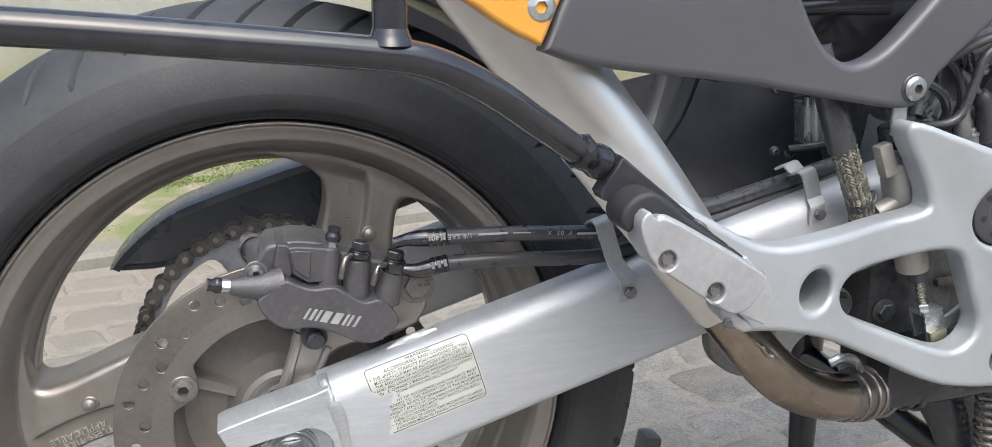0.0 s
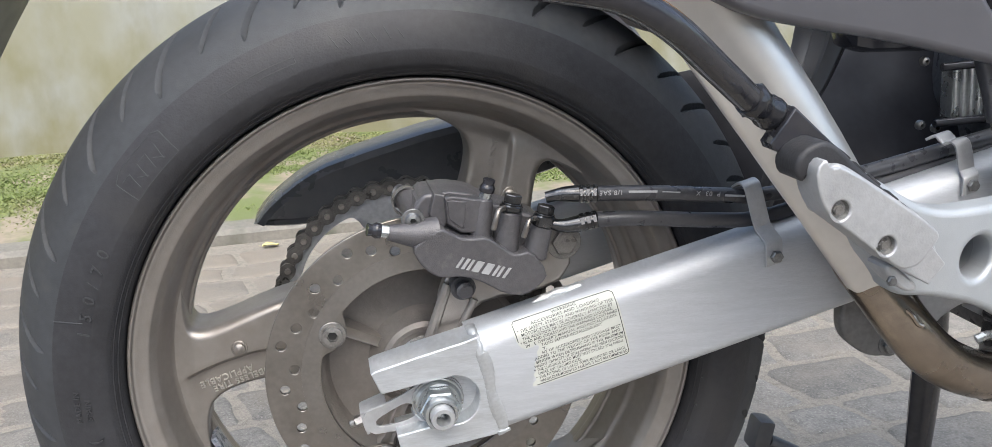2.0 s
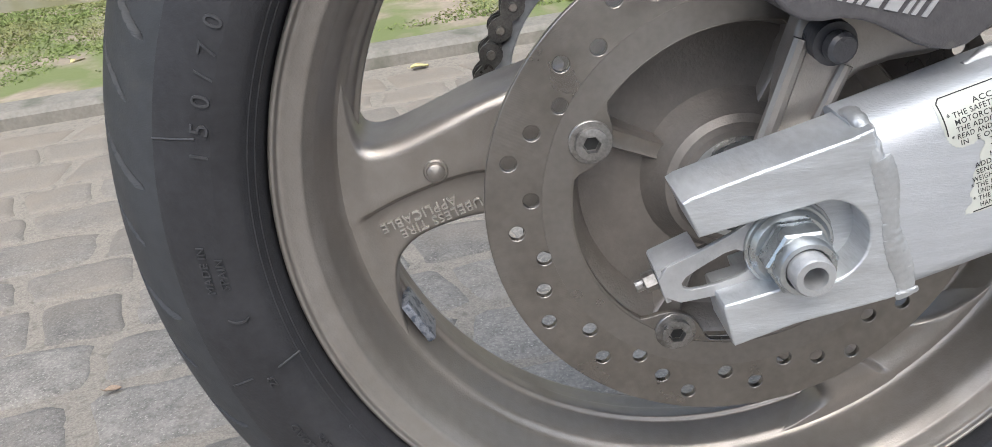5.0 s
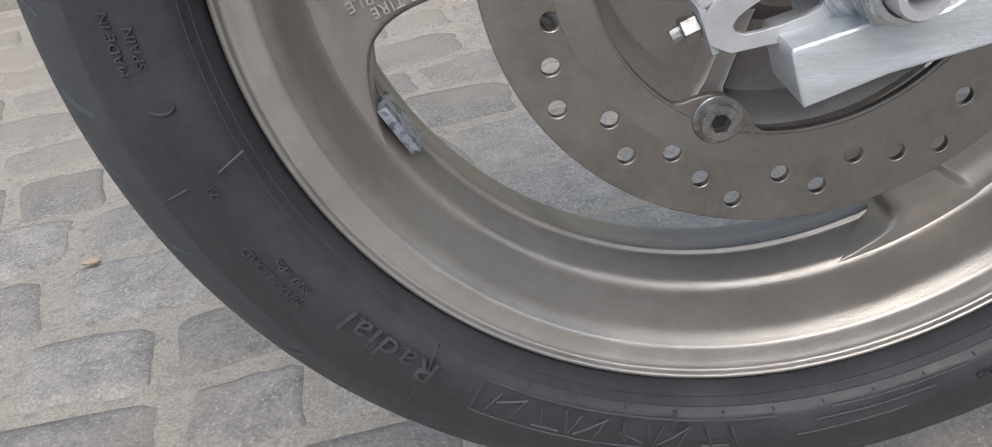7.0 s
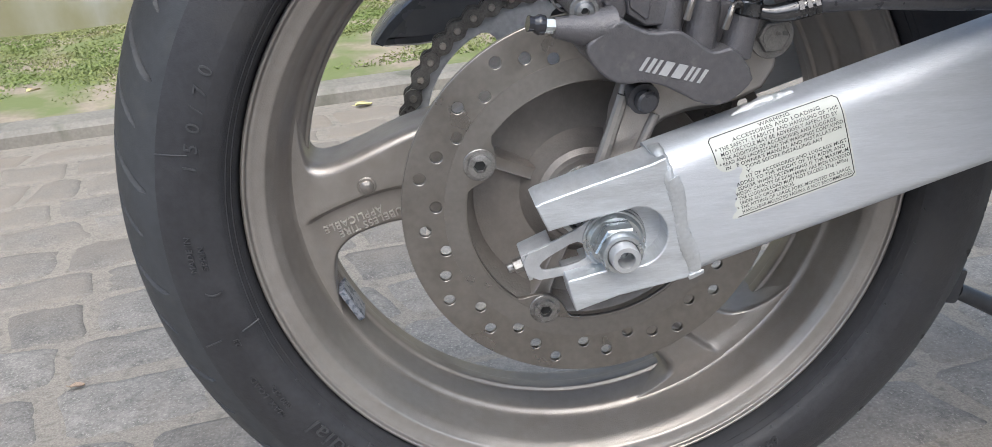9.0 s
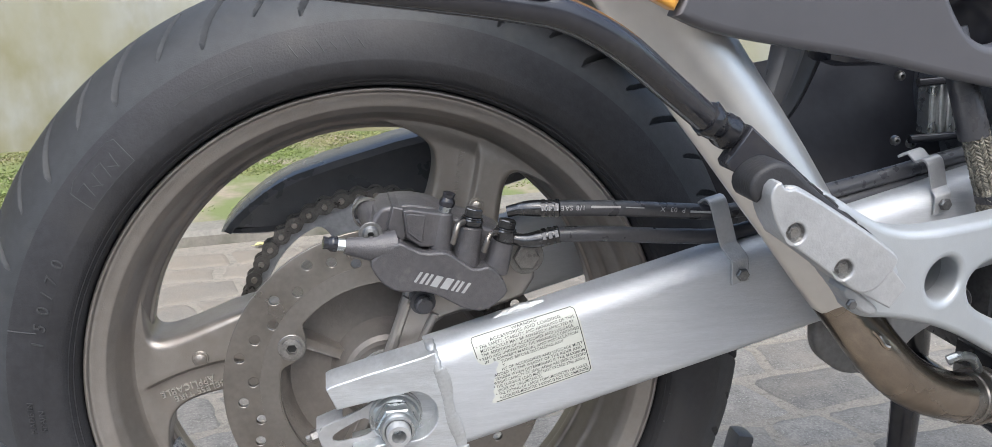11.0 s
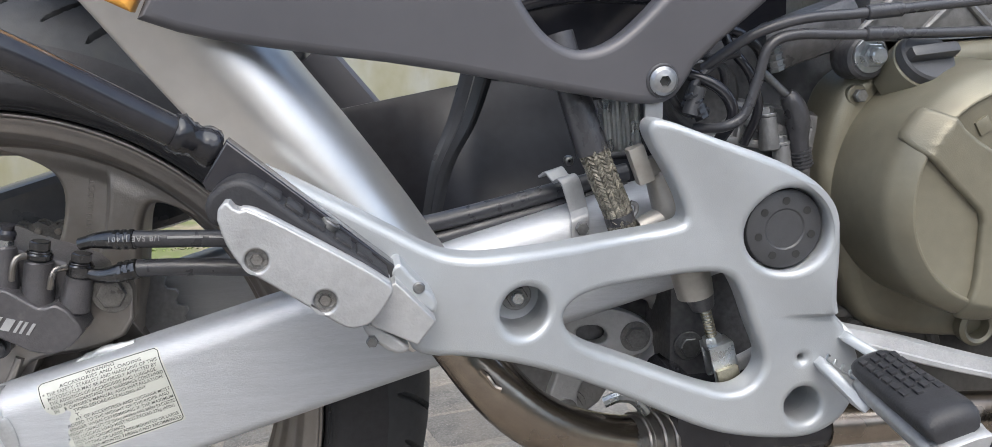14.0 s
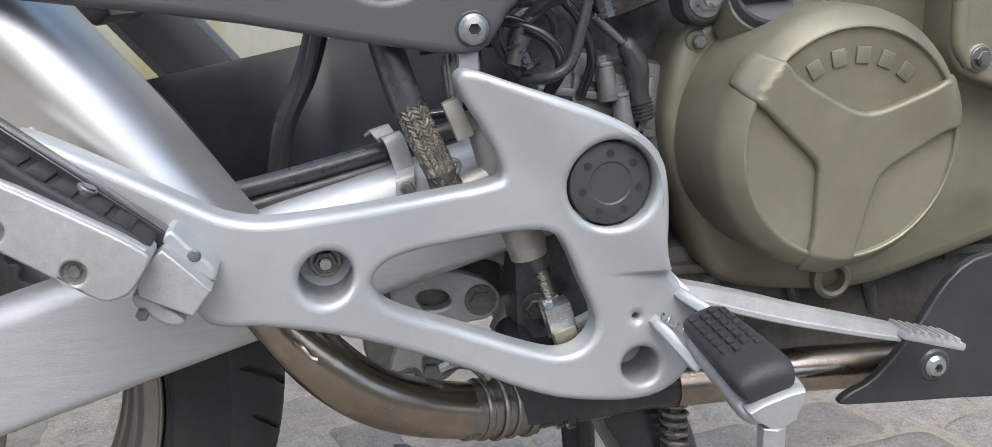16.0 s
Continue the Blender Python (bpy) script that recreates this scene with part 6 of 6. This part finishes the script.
# linkage plate behind the bracket
linkage = empty("suspension_linkage", bike)
part("plate", plate([(0.400, 0.380), (0.420, 0.392), (0.470, 0.378), (0.484, 0.362), (0.476, 0.345), (0.450, 0.345), (0.420, 0.325), (0.425, 0.295), (0.405, 0.290), (0.396, 0.310), (0.410, 0.345)], -0.112, -0.100, [soft_loop([(0.420, 0.372), (0.442, 0.372), (0.448, 0.358), (0.424, 0.356)], 2)], 0.002, 2), CAST, linkage, "grey cast linkage plate")
# Dark slab added so that the plate's hole looks shaded.
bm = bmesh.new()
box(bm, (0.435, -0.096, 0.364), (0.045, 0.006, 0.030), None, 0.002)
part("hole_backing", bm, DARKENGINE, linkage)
# Filler block added to keep the gap behind the plate dark.
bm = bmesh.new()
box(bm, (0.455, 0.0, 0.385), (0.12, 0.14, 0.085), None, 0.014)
part("link_housing", bm, DARKENGINE, linkage, "added dark block that fills the gap behind the linkage")
bolt(linkage, (0.467, -0.112, 0.361), 0.0085, "hex", BOLT, 0.006, True)
bolt(linkage, (0.412, -0.112, 0.306), 0.0075, "hex", BOLT, 0.006, True)
bm = bmesh.new()
tube(bm, [(0.47, -0.08, 0.40), (0.50, -0.08, 0.385), (0.505, -0.08, 0.35), (0.49, -0.08, 0.32)], [0.014, 0.015, 0.015, 0.013], 14, 5)
part("arm", bm, CAST, linkage)
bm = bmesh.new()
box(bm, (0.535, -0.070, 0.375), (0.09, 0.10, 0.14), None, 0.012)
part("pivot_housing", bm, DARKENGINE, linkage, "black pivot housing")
bolt(linkage, (0.505, -0.122, 0.354), 0.0080, "hex", BOLT, 0.006, True)

part("rocker", plate([(0.385, 0.330), (0.383, 0.306), (0.388, 0.290), (0.398, 0.280), (0.412, 0.270), (0.428, 0.266), (0.455, 0.270), (0.475, 0.300), (0.450, 0.345), (0.400, 0.350)], -0.040, -0.024, bevel=0.004, smooth=1), ENGINEGREY, linkage, "grey cast rocker arm")
bolt(linkage, (0.436, -0.040, 0.279), 0.0085, "hex", BOLT, 0.006, True)

# rider foot rest and brake pedal
rp = empty("rider_footrest", bike)
A, Bq = Vector((0.5865, -0.230, 0.3700)), Vector((0.5840, -0.316, 0.3665))
axis = (Bq - A).normalized()
acr = (Vector((0.958, 0, 0.287)) - axis * axis.dot(Vector((0.958, 0, 0.287)))).normalized()
upn = acr.cross(axis).normalized()
if upn.z < 0:
    upn = -upn


def peg_block(bm, a, b, w0, w1, h0, h1, bevel):
    """A rounded block along the foot rest's axis."""
    rings = []
    L = (b - a).length
    for f, k in ((0.0, 0.55), (0.012, 0.74), (0.035, 0.89), (0.08, 0.97), (0.14, 1.0), (0.5, 1.0), (0.84, 1.0), (0.90, 0.97), (0.95, 0.89), (0.982, 0.74), (1.0, 0.5)):
        drop = (1 - k) * 0.6 * (h1 - h0)
        rings.append([a.lerp(b, f) + acr * x * (w0 + (w1 - w0) * f) * (0.5 + 0.5 * k) + upn * ((h0 + h1) / 2 + (y * (h1 - h0) / 2) * k - drop) for x, y in [(p[0], p[1]) for p in round_rect(-1, 1, -1, 1, bevel)]])
    loft(bm, rings)


bm = bmesh.new()
peg_block(bm, A - axis * 0.004, Bq + axis * 0.0055, 0.0150, 0.0200, -0.015, -0.002, 0.6)
part("peg_body", bm, CAST, rp, "cast aluminium foot peg")
bm = bmesh.new()
peg_block(bm, A - axis * 0.002, Bq + axis * 0.003, 0.0142, 0.0178, -0.003, 0.0135, 0.75)
pad = part("rubber_pad", bm, RUBBER, rp, "ribbed black rubber pad")
for r in range(4):
    for c in range(6):
        f = 0.13 + 0.105 * c + 0.045 * (r % 2)
        p = A.lerp(Bq, f) + acr * (-0.0096 + 0.0064 * r) + upn * (0.0138 - (0.0012 if r in (0, 3) else 0.0))
        bm = bmesh.new()
        box(bm, p, (0.0038, 0.0066, 0.0030), Matrix((acr, axis, upn)).transposed(), 0.0006)
        part("tread_bar", bm, RUBBER, pad)
bm = bmesh.new()
tip = Bq + axis * 0.004
rings = []
for d, k in ((-0.006, 0.94), (-0.0045, 1.0), (0.0035, 1.0), (0.0050, 0.93)):
    rings.append([tip + axis * d + acr * x * k + upn * (-0.016 + (z + 0.016) * k) for x, z in [(p[0], p[1]) for p in chaikin([(-0.0165, -0.003, 0), (0.0165, -0.003, 0), (0.0166, -0.008, 0), (0.0092, -0.016, 0), (0.0078, -0.020, 0), (-0.0078, -0.020, 0), (-0.0092, -0.016, 0), (-0.0166, -0.008, 0)], 1)]])
loft(bm, rings)
part("end_plate", bm, CAST, rp, "tapered cast end of the foot peg")
bm = bmesh.new()
cyl(bm, tip + Vector((0.001, 0.001, -0.020)), tip + Vector((0.000, 0.001, -0.086)), 0.0074, 0.0070, 6, 0.0006)
part("feeler_peg", bm, CAST, rp, "hexagonal silver feeler peg")
for p, q in (((0.5610, -0.206, 0.3700), (0.5770, -0.240, 0.3475)), ((0.5780, -0.206, 0.3860), (0.5985, -0.236, 0.3720))):
    bm = bmesh.new()
    p, q = Vector(p), Vector(q)
    rings = []
    for f, k in ((0.0, 0.8), (0.06, 1.0), (0.9, 1.0), (1.0, 0.7)):
        c = p.lerp(q, f)
        rings.append([c + Vector((0.62, 0, 0.55)) * a * 0.0045 * k + Vector((0, 1, 0)) * b * 0.0060 * k for a, b in ((-1, -0.7), (-0.7, -1), (0.7, -1), (1, -0.7), (1, 0.7), (0.7, 1), (-0.7, 1), (-1, 0.7))])
    loft(bm, rings)
    part("hinge_ear", bm, SILVER, rp)
bm = bmesh.new()
tube(bm, [Vector((0.564, -0.214, 0.374)) + Vector((0.0009 * i, -0.0008 * i, -0.0007 * i)) + Vector((0.0022 * math.cos(i * 1.6), 0, 0.0022 * math.sin(i * 1.6))) for i in range(24)], 0.0008, 6, 2)
part("return_spring", bm, ZINC, rp)

pedal = empty("brake_pedal", bike)
bm = bmesh.new()
pts = [(0.572, -0.190, 0.3860), (0.584, -0.200, 0.3840), (0.602, -0.210, 0.3805), (0.648, -0.224, 0.3685), (0.700, -0.230, 0.3550), (0.718, -0.232, 0.3505)]
rings = []
for i, p in enumerate(catmull(pts, 5)):
    f = i / 25
    tall = float(np.interp(f, (0, 0.25, 0.5, 0.8, 1.0), (0.0048, 0.0056, 0.0066, 0.0050, 0.0044)))
    rings.append([p + Vector((0.25 * v * tall, u, v * tall)) for u, v in ((0.006, 1.0), (-0.0030, 1.0), (-0.0056, 0.84), (-0.0060, 0.35), (-0.0066, -0.30), (-0.0086, -0.42), (-0.0086, -0.84), (-0.0070, -1.0), (0.006, -1.0))])
loft(bm, rings)
part("lever", bm, CAST, pedal, "cast aluminium brake pedal arm")
bm = bmesh.new()
tube(bm, [(0.556, -0.176, 0.4080), (0.566, -0.186, 0.4030), (0.576, -0.198, 0.3920), (0.584, -0.206, 0.3830)], [0.0060, 0.0055, 0.0042, 0.0040], 10, 4, 0.8)
part("pivot_arm", bm, CAST, pedal)
bm = bmesh.new()
rot = Matrix.Rotation(radians(17), 3, "Y")
box(bm, (0.7390, -0.235, 0.3455), (0.048, 0.021, 0.0055), rot, 0.002)
part("toe_pad", bm, CAST, pedal, "serrated metal toe pad")
for k in range(7):
    bm = bmesh.new()
    box(bm, Vector((0.7195 + 0.0060 * k, -0.235, 0.3545 - 0.0018 * k)), (0.0032, 0.021, 0.0044), rot, 0.0009)
    part("toe_rib", bm, CAST, pedal)
bm = bmesh.new()
line = [Vector((0.584, -0.17, 0.420)).lerp(Vector((0.578, -0.165, 0.470)), i / 60) + 0.0032 * Vector((math.cos(i * 1.1), math.sin(i * 1.1), 0)) for i in range(28)]
tube(bm, line, 0.0007, 6, 1)
tube(bm, [(0.580, -0.167, 0.443), (0.572, -0.165, 0.48)], 0.0007, 6, 1)
part("pedal_spring", bm, BOLT, pedal)

# cables, brake light switch and clutch pipes
cab = empty("cable_set", bike)
for pts, r in (([(0.500, -0.150, 0.560), (0.512, -0.160, 0.571), (0.530, -0.168, 0.583), (0.560, -0.170, 0.591), (0.60, -0.170, 0.5935), (0.66, -0.170, 0.598), (0.85, -0.165, 0.612)], 0.0036),
               ([(0.495, -0.150, 0.520), (0.509, -0.165, 0.522), (0.522, -0.168, 0.530), (0.530, -0.169, 0.552), (0.537, -0.170, 0.574), (0.556, -0.170, 0.581), (0.60, -0.170, 0.580), (0.725, -0.170, 0.580), (0.90, -0.165, 0.585)], 0.0036)):
    bm = bmesh.new()
    tube(bm, pts, r, 12, 6)
    c = part("cable", bm, HOSE, cab, "black sheathed cable")
    bm = bmesh.new()
    k = 4 if r and len(pts) == 7 else 6
    p, q = Vector(pts[k]), Vector(pts[k + 1])
    d = (q - p).normalized()
    cyl(bm, p + d * 0.004, p + d * 0.030, 0.0050, seg=14, bevel=0.0008)
    part("sleeve", bm, HOSE, c)
bm = bmesh.new()
tube(bm, [(0.548, -0.133, 0.5575), (0.5558, -0.133, 0.5507), (0.5700, -0.133, 0.5380)], 0.0030, 12, 4)
part("switch_rod", bm, BOLT, cab, "bright steel rod into the boot")
bm = bmesh.new()
tube(bm, [(0.5690, -0.133, 0.5390), (0.5722, -0.133, 0.5355), (0.5768, -0.133, 0.5275), (0.5790, -0.133, 0.5190), (0.5800, -0.133, 0.5080), (0.5815, -0.133, 0.4980)], [0.0050, 0.0072, 0.0084, 0.0086, 0.0070, 0.0066], 18, 5)
part("boot", bm, HOSE, cab, "black rubber switch boot")
bm = bmesh.new()
cyl(bm, (0.5812, -0.133, 0.500), (0.5840, -0.133, 0.486), 0.0068, seg=18)
part("switch_body", bm, HOSE, cab)
for k in range(5):
    bm = bmesh.new()
    p = Vector((0.5812, -0.133, 0.499)) + Vector((0.0006, 0, -0.0026)) * k
    cyl(bm, p, p + Vector((0.0003, 0, -0.0012)), 0.0080, seg=18)
    part("bellows_ring", bm, HOSE, cab)
for x, z in ((0.5672, 0.5090), (0.5560, 0.5300)):
    bm = bmesh.new()
    cyl(bm, (x + 0.004, -0.1300, z - 0.030), (x + 0.0008, -0.1300, z - 0.0055), 0.0075, 0.0062, 24, 0.0008)
    post = part("bolt_post", bm, ENGINEGREY, eng, "cast post with an upright bolt")
    bolt(post, (x + 0.0006, -0.1300, z - 0.0050), 0.0050, "hex", DULLZINC, 0.0055, True, (-0.12, 0, 1))
bm = bmesh.new()
pts = [(0.500 + 0.020 * math.cos(a), -0.14 - 0.004 * math.sin(2 * a), 0.548 + 0.020 * math.sin(a)) for a in np.linspace(0, 5.2, 12)]
tube(bm, pts, 0.0030, 10, 4)
tube(bm, [(0.486, -0.155, 0.535), (0.495, -0.152, 0.552), (0.512, -0.150, 0.566), (0.525, -0.15, 0.57)], 0.0034, 10, 5)
part("coiled_cable", bm, HOSE, cab, "looped black cable")
for pts, r in (([(0.475, -0.140, 0.560), (0.492, -0.150, 0.556), (0.512, -0.155, 0.545), (0.520, -0.155, 0.528), (0.512, -0.150, 0.510)], 0.0042), ([(0.515, -0.135, 0.60), (0.522, -0.140, 0.575), (0.536, -0.145, 0.555), (0.545, -0.140, 0.530), (0.540, -0.130, 0.505)], 0.0034), ([(0.470, -0.130, 0.545), (0.490, -0.135, 0.575), (0.520, -0.140, 0.585), (0.545, -0.135, 0.572), (0.560, -0.120, 0.55)], 0.0036)):
    bm = bmesh.new()
    tube(bm, pts, r, 12, 6)
    part("cable", bm, GLOSSBLACK, cab, "glossy black cable")
for p, q in (((0.497, -0.158, 0.527), (0.489, -0.156, 0.545)), ((0.548, -0.149, 0.575), (0.553, -0.150, 0.556))):
    bm = bmesh.new()
    p, q = Vector(p), Vector(q)
    cyl(bm, p, q, 0.0052, seg=6, bevel=0.0005)
    for k in range(4):
        c = p.lerp(q, 0.15 + 0.22 * k)
        cyl(bm, c, c + (q - p) * 0.07, 0.0064, seg=16)
    part("cable_adjuster", bm, GLOSSBLACK if p.x < 0.52 else BOLT, cab)
bm = bmesh.new()
tube(bm, [(0.488, -0.158, 0.530), (0.494, -0.156, 0.548)], [0.0055, 0.0060], 14, 3)
part("connector", bm, BLACKPLASTIC, cab)

# belly pan
pan = empty("belly_pan", bike)
part("pan", plate([(0.697, 0.2895), (0.705, 0.2965), (0.722, 0.3025), (0.738, 0.318), (0.754, 0.337), (0.7714, 0.366), (0.790, 0.3830), (0.813, 0.388), (0.95, 0.40), (0.95, 0.262), (0.8247, 0.278), (0.7060, 0.2870)], -0.206, -0.198, bevel=0.002, smooth=1), MUDMAT, pan, "black plastic belly pan")
bolt(pan, (0.770, -0.2065, 0.309), 0.0080, "dome", ZINC, 0.005, False)
bm = bmesh.new()
cyl(bm, (0.770, -0.205, 0.309), (0.770, -0.2075, 0.309), 0.0125, 0.0115, 30, 0.0008)
part("rubber_washer", bm, HOSE, pan)

# centre stand
stand = empty("centre_stand", bike)
bm = bmesh.new()
tube(bm, [(0.572, -0.112, 0.335), (0.580, -0.115, 0.275), (0.604, -0.122, 0.215), (0.612, -0.130, 0.10), (0.615, -0.140, -0.045)], [0.024, 0.030, 0.028, 0.020, 0.016], 18, 5, 0.5)
part("leg", bm, GLOSSBLACK, stand, "black steel stand leg")
bm = bmesh.new()
tube(bm, [(0.585, 0.115, 0.325), (0.600, 0.118, 0.22), (0.610, 0.130, 0.06), (0.615, 0.140, -0.045)], [0.020, 0.021, 0.017, 0.015], 16, 5, 0.6)
part("leg", bm, GLOSSBLACK, stand)
bm = bmesh.new()
tube(bm, [(0.59, -0.12, 0.20), (0.60, 0.12, 0.20)], 0.014, 14, 1)
part("cross_tube", bm, GLOSSBLACK, stand)
for y in (-0.14, 0.14):
    bm = bmesh.new()
    box(bm, (0.610, y, -0.060), (0.085, 0.035, 0.022), Matrix.Rotation(radians(2), 3, "Y"), 0.006)
    part("foot", bm, GLOSSBLACK, stand)
bm = bmesh.new()
tube(bm, [(0.60, 0.14, 0.02), (0.52, 0.15, 0.03), (0.43, 0.16, 0.075)], [0.012, 0.011, 0.009], 12, 4)
box(bm, (0.420, 0.165, 0.085), (0.022, 0.03, 0.040), Matrix.Rotation(radians(12), 3, "Y"), 0.006)
part("foot_lever", bm, BLACKPLASTIC, stand, "black foot lever with rubber end")
bm = bmesh.new()
coil = [Vector((0.598, -0.150, 0.300)).lerp(Vector((0.604, -0.155, 0.15)), i / 160) + 0.0095 * Vector((math.cos(i * 0.8), math.sin(i * 0.8), 0)) for i in range(161)]
tube(bm, coil, 0.0021, 8, 1)
part("stand_spring", bm, CHAINMAT, stand, "oily steel coil spring")

# rear mudguard
rear = empty("rear_mudguard", bike)
part("flap", plate([(-0.300, 0.600), (-0.356, 0.505), (-0.372, 0.494), (-0.460, 0.455), (-0.60, 0.50), (-0.60, 0.80), (-0.20, 0.80), (-0.22, 0.72)], -0.075, 0.075, bevel=0.010, smooth=1), BLACKPLASTIC, rear, "black plastic rear mudguard")

# ---- grass ----
rng = random.Random(4)
bm = bmesh.new()
for i in range(150000):
    u, v = rng.uniform(-3.4, 2.8), rng.uniform(0.20, 1.22)
    clump = noise.noise(Vector((u * 2.0, v * 2.6, 3.0))) + 0.6 * noise.noise(Vector((u * 6.0, v * 7.0, 8.0)))
    dens = clump + (v - 0.62) * 0.7
    if dens < rng.uniform(-0.55, 0.25):
        continue
    h = rng.uniform(0.0025, 0.0060) * (1.0 + 0.9 * max(clump, 0.0))
    base = street(u, v, verge_z(u, v))
    a = rng.uniform(0, 6.28)
    side = Vector((math.cos(a), math.sin(a), 0)) * rng.uniform(0.0022, 0.0042)
    lean = Vector((rng.uniform(-1, 1), rng.uniform(-1, 1), 0)) * h * 1.9
    vs = [bm.verts.new(base - side), bm.verts.new(base + side), bm.verts.new(base + side * 0.7 + lean * 0.4 + Vector((0, 0, h * 0.6))), bm.verts.new(base - side * 0.7 + lean * 0.4 + Vector((0, 0, h * 0.6))), bm.verts.new(base + lean + Vector((0, 0, h)))]
    bm.faces.new(vs[:4])
    bm.faces.new((vs[3], vs[2], vs[4]))
tagged(part("grass", bm, GRASSMAT), "short yellow-green grass on the verge", "grass", kind="stuff")

# ---- fallen leaves ----
LEAFMAT = mat("yellow_fallen_leaf", (0.52, 0.47, 0.22), 0.6, vary=0.3, scale=90, blotch=(0.30, 0.19, 0.06), blotch_scale=60)
DRYLEAF = mat("dry_brown_leaf", (0.30, 0.215, 0.150), 0.7, vary=0.3, scale=90)


def leaf(x, y, z, size, turn, material, label):
    """A curled leaf with a midrib lying on the ground."""
    bm = bmesh.new()
    rows = []
    for i in range(9):
        f = i / 8
        half = 0.32 * size * math.sin(math.pi * min(f * 0.94 + 0.04, 1.0)) ** 0.8
        rows.append([Vector(((f - 0.5) * size, half * g, 0.10 * size * g * g + 0.05 * size * math.sin(f * 5) + (0.012 * size if g == 0 else 0))) for g in (-1, -0.5, 0, 0.5, 1)])
    top = [[bm.verts.new(p) for p in r] for r in rows]
    low = [[bm.verts.new(p - Vector((0, 0, 0.0006))) for p in r] for r in rows]
    for grid_, flip in ((top, False), (low, True)):
        for p, q in zip(grid_, grid_[1:]):
            for k in range(4):
                face_ = (p[k], q[k], q[k + 1], p[k + 1])
                bm.faces.new(face_[::-1] if flip else face_)
    tube(bm, [(-0.72 * size, 0, 0.004), (-0.5 * size, 0, 0.001)], 0.0006, 6, 1)
    ob = part("fallen_leaf", bm, material)
    ob.matrix_world = pose(x, y, z, 0, 0, turn)
    return tagged(ob, label, "leaf", "fallen leaves")


leaf(-0.225, 1.688, GROUND_Z + 0.003, 0.045, 20, LEAFMAT, "small yellow fallen leaf on sandy cobbles by the kerb")
leaf(-0.573, 0.430, GROUND_Z + 0.003, 0.018, 15, DRYLEAF, "tiny dry brown leaf on a grey cobble")
leaf(-1.15, 2.03, GROUND_Z + 0.045, 0.055, 70, LEAFMAT, "yellow fallen leaf on the bare earth verge")

# ---- cobbles ----
pavement = tagged(empty("pavement"), "irregular grey cobblestones with sandy joints", "pavement", kind="structure")


rng = random.Random(11)


def cobble(corners):
    """A worn stone with rounded uneven corners and a slightly domed top, from its four corners in street axes."""
    cu = sum(c[0] for c in corners) / 4
    cv = sum(c[1] for c in corners) / 4
    edge = []
    for i in range(4):
        a, b = corners[i], corners[(i + 1) % 4]
        edge.append((a[0] + (cu - a[0]) * 0.015, a[1] + (cv - a[1]) * 0.015, 0))
        for f in (0.35, 0.7):
            edge.append((a[0] + (b[0] - a[0]) * f + rng.uniform(-0.007, 0.007), a[1] + (b[1] - a[1]) * f + rng.uniform(-0.007, 0.007), 0))
    edge = chaikin(edge, 1)
    tilt = (rng.uniform(-0.014, 0.014), rng.uniform(-0.014, 0.014))
    lift = rng.uniform(-0.0010, 0.0015)
    verts, faces, k = [], [], len(edge)
    for f, z in ((1.0, -0.025), (0.985, -0.0065), (0.925, -0.0018), (0.75, 0.0006), (0.40, 0.0014)):
        for e in edge:
            du, dv = (e.x - cu) * f, (e.y - cv) * f
            verts.append(street(cu + du, cv + dv, GROUND_Z + lift + z + du * tilt[0] + dv * tilt[1] + rng.uniform(-0.0012, 0.0012) * (1.0 if f > 0.8 else 0.4)))
    for r in range(4):
        for i in range(k):
            j = (i + 1) % k
            faces.append((r * k + i, r * k + j, (r + 1) * k + j, (r + 1) * k + i))
    faces.append(tuple(range(4 * k, 5 * k)))
    return verts, faces, street(cu, cv, GROUND_Z)


far_v, far_f = [], []
made = 0
JOINT = 0.0048
lines = [-0.075]
while lines[-1] > -4.4:
    lines.append(lines[-1] - rng.uniform(0.112, 0.145))
wave = [[rng.uniform(-0.019, 0.019) for _ in range(60)] for _ in lines]


def row_edge(i, u):
    f = (u + 4.5) / 9.0 * 55
    k = int(max(0, min(f, 57)))
    return lines[i] + wave[i][k] + (wave[i][k + 1] - wave[i][k]) * (f - k)


for i in range(len(lines) - 1):
    u = -4.2 + rng.uniform(0, 0.15)
    cut_a = cut_b = u
    while u < 4.2:
        wid = rng.uniform(0.105, 0.235)
        na, nb = u + wid + rng.uniform(-0.022, 0.022), u + wid + rng.uniform(-0.022, 0.022)
        g = JOINT * rng.uniform(0.7, 1.5)
        quad = [(cut_b + g, row_edge(i + 1, cut_b) + g), (nb - g, row_edge(i + 1, nb) + g), (na - g, row_edge(i, na) - g), (cut_a + g, row_edge(i, cut_a) - g)]
        verts, faces, mid = cobble(quad)
        if -1.15 < mid.x < 1.15 and -0.30 < mid.y and made < 300:
            me = bpy.data.meshes.new("cobble")
            me.from_pydata([v - mid for v in verts], [], faces)
            me.materials.append(STONE)
            me.polygons.foreach_set("use_smooth", [True] * len(faces))
            ob = new("cobble", me)
            ob.location = mid
            ob.parent = pavement
            made += 1
        else:
            n0 = len(far_v)
            far_v += verts
            far_f += [tuple(n0 + q for q in f) for f in faces]
        cut_a, cut_b = na, nb
        u += wid
far = bpy.data.meshes.new("far_cobbles")
far.from_pydata(far_v, [], far_f)
rest = part("far_cobbles", far, STONE, pavement)
rest["kind"] = "stuff"
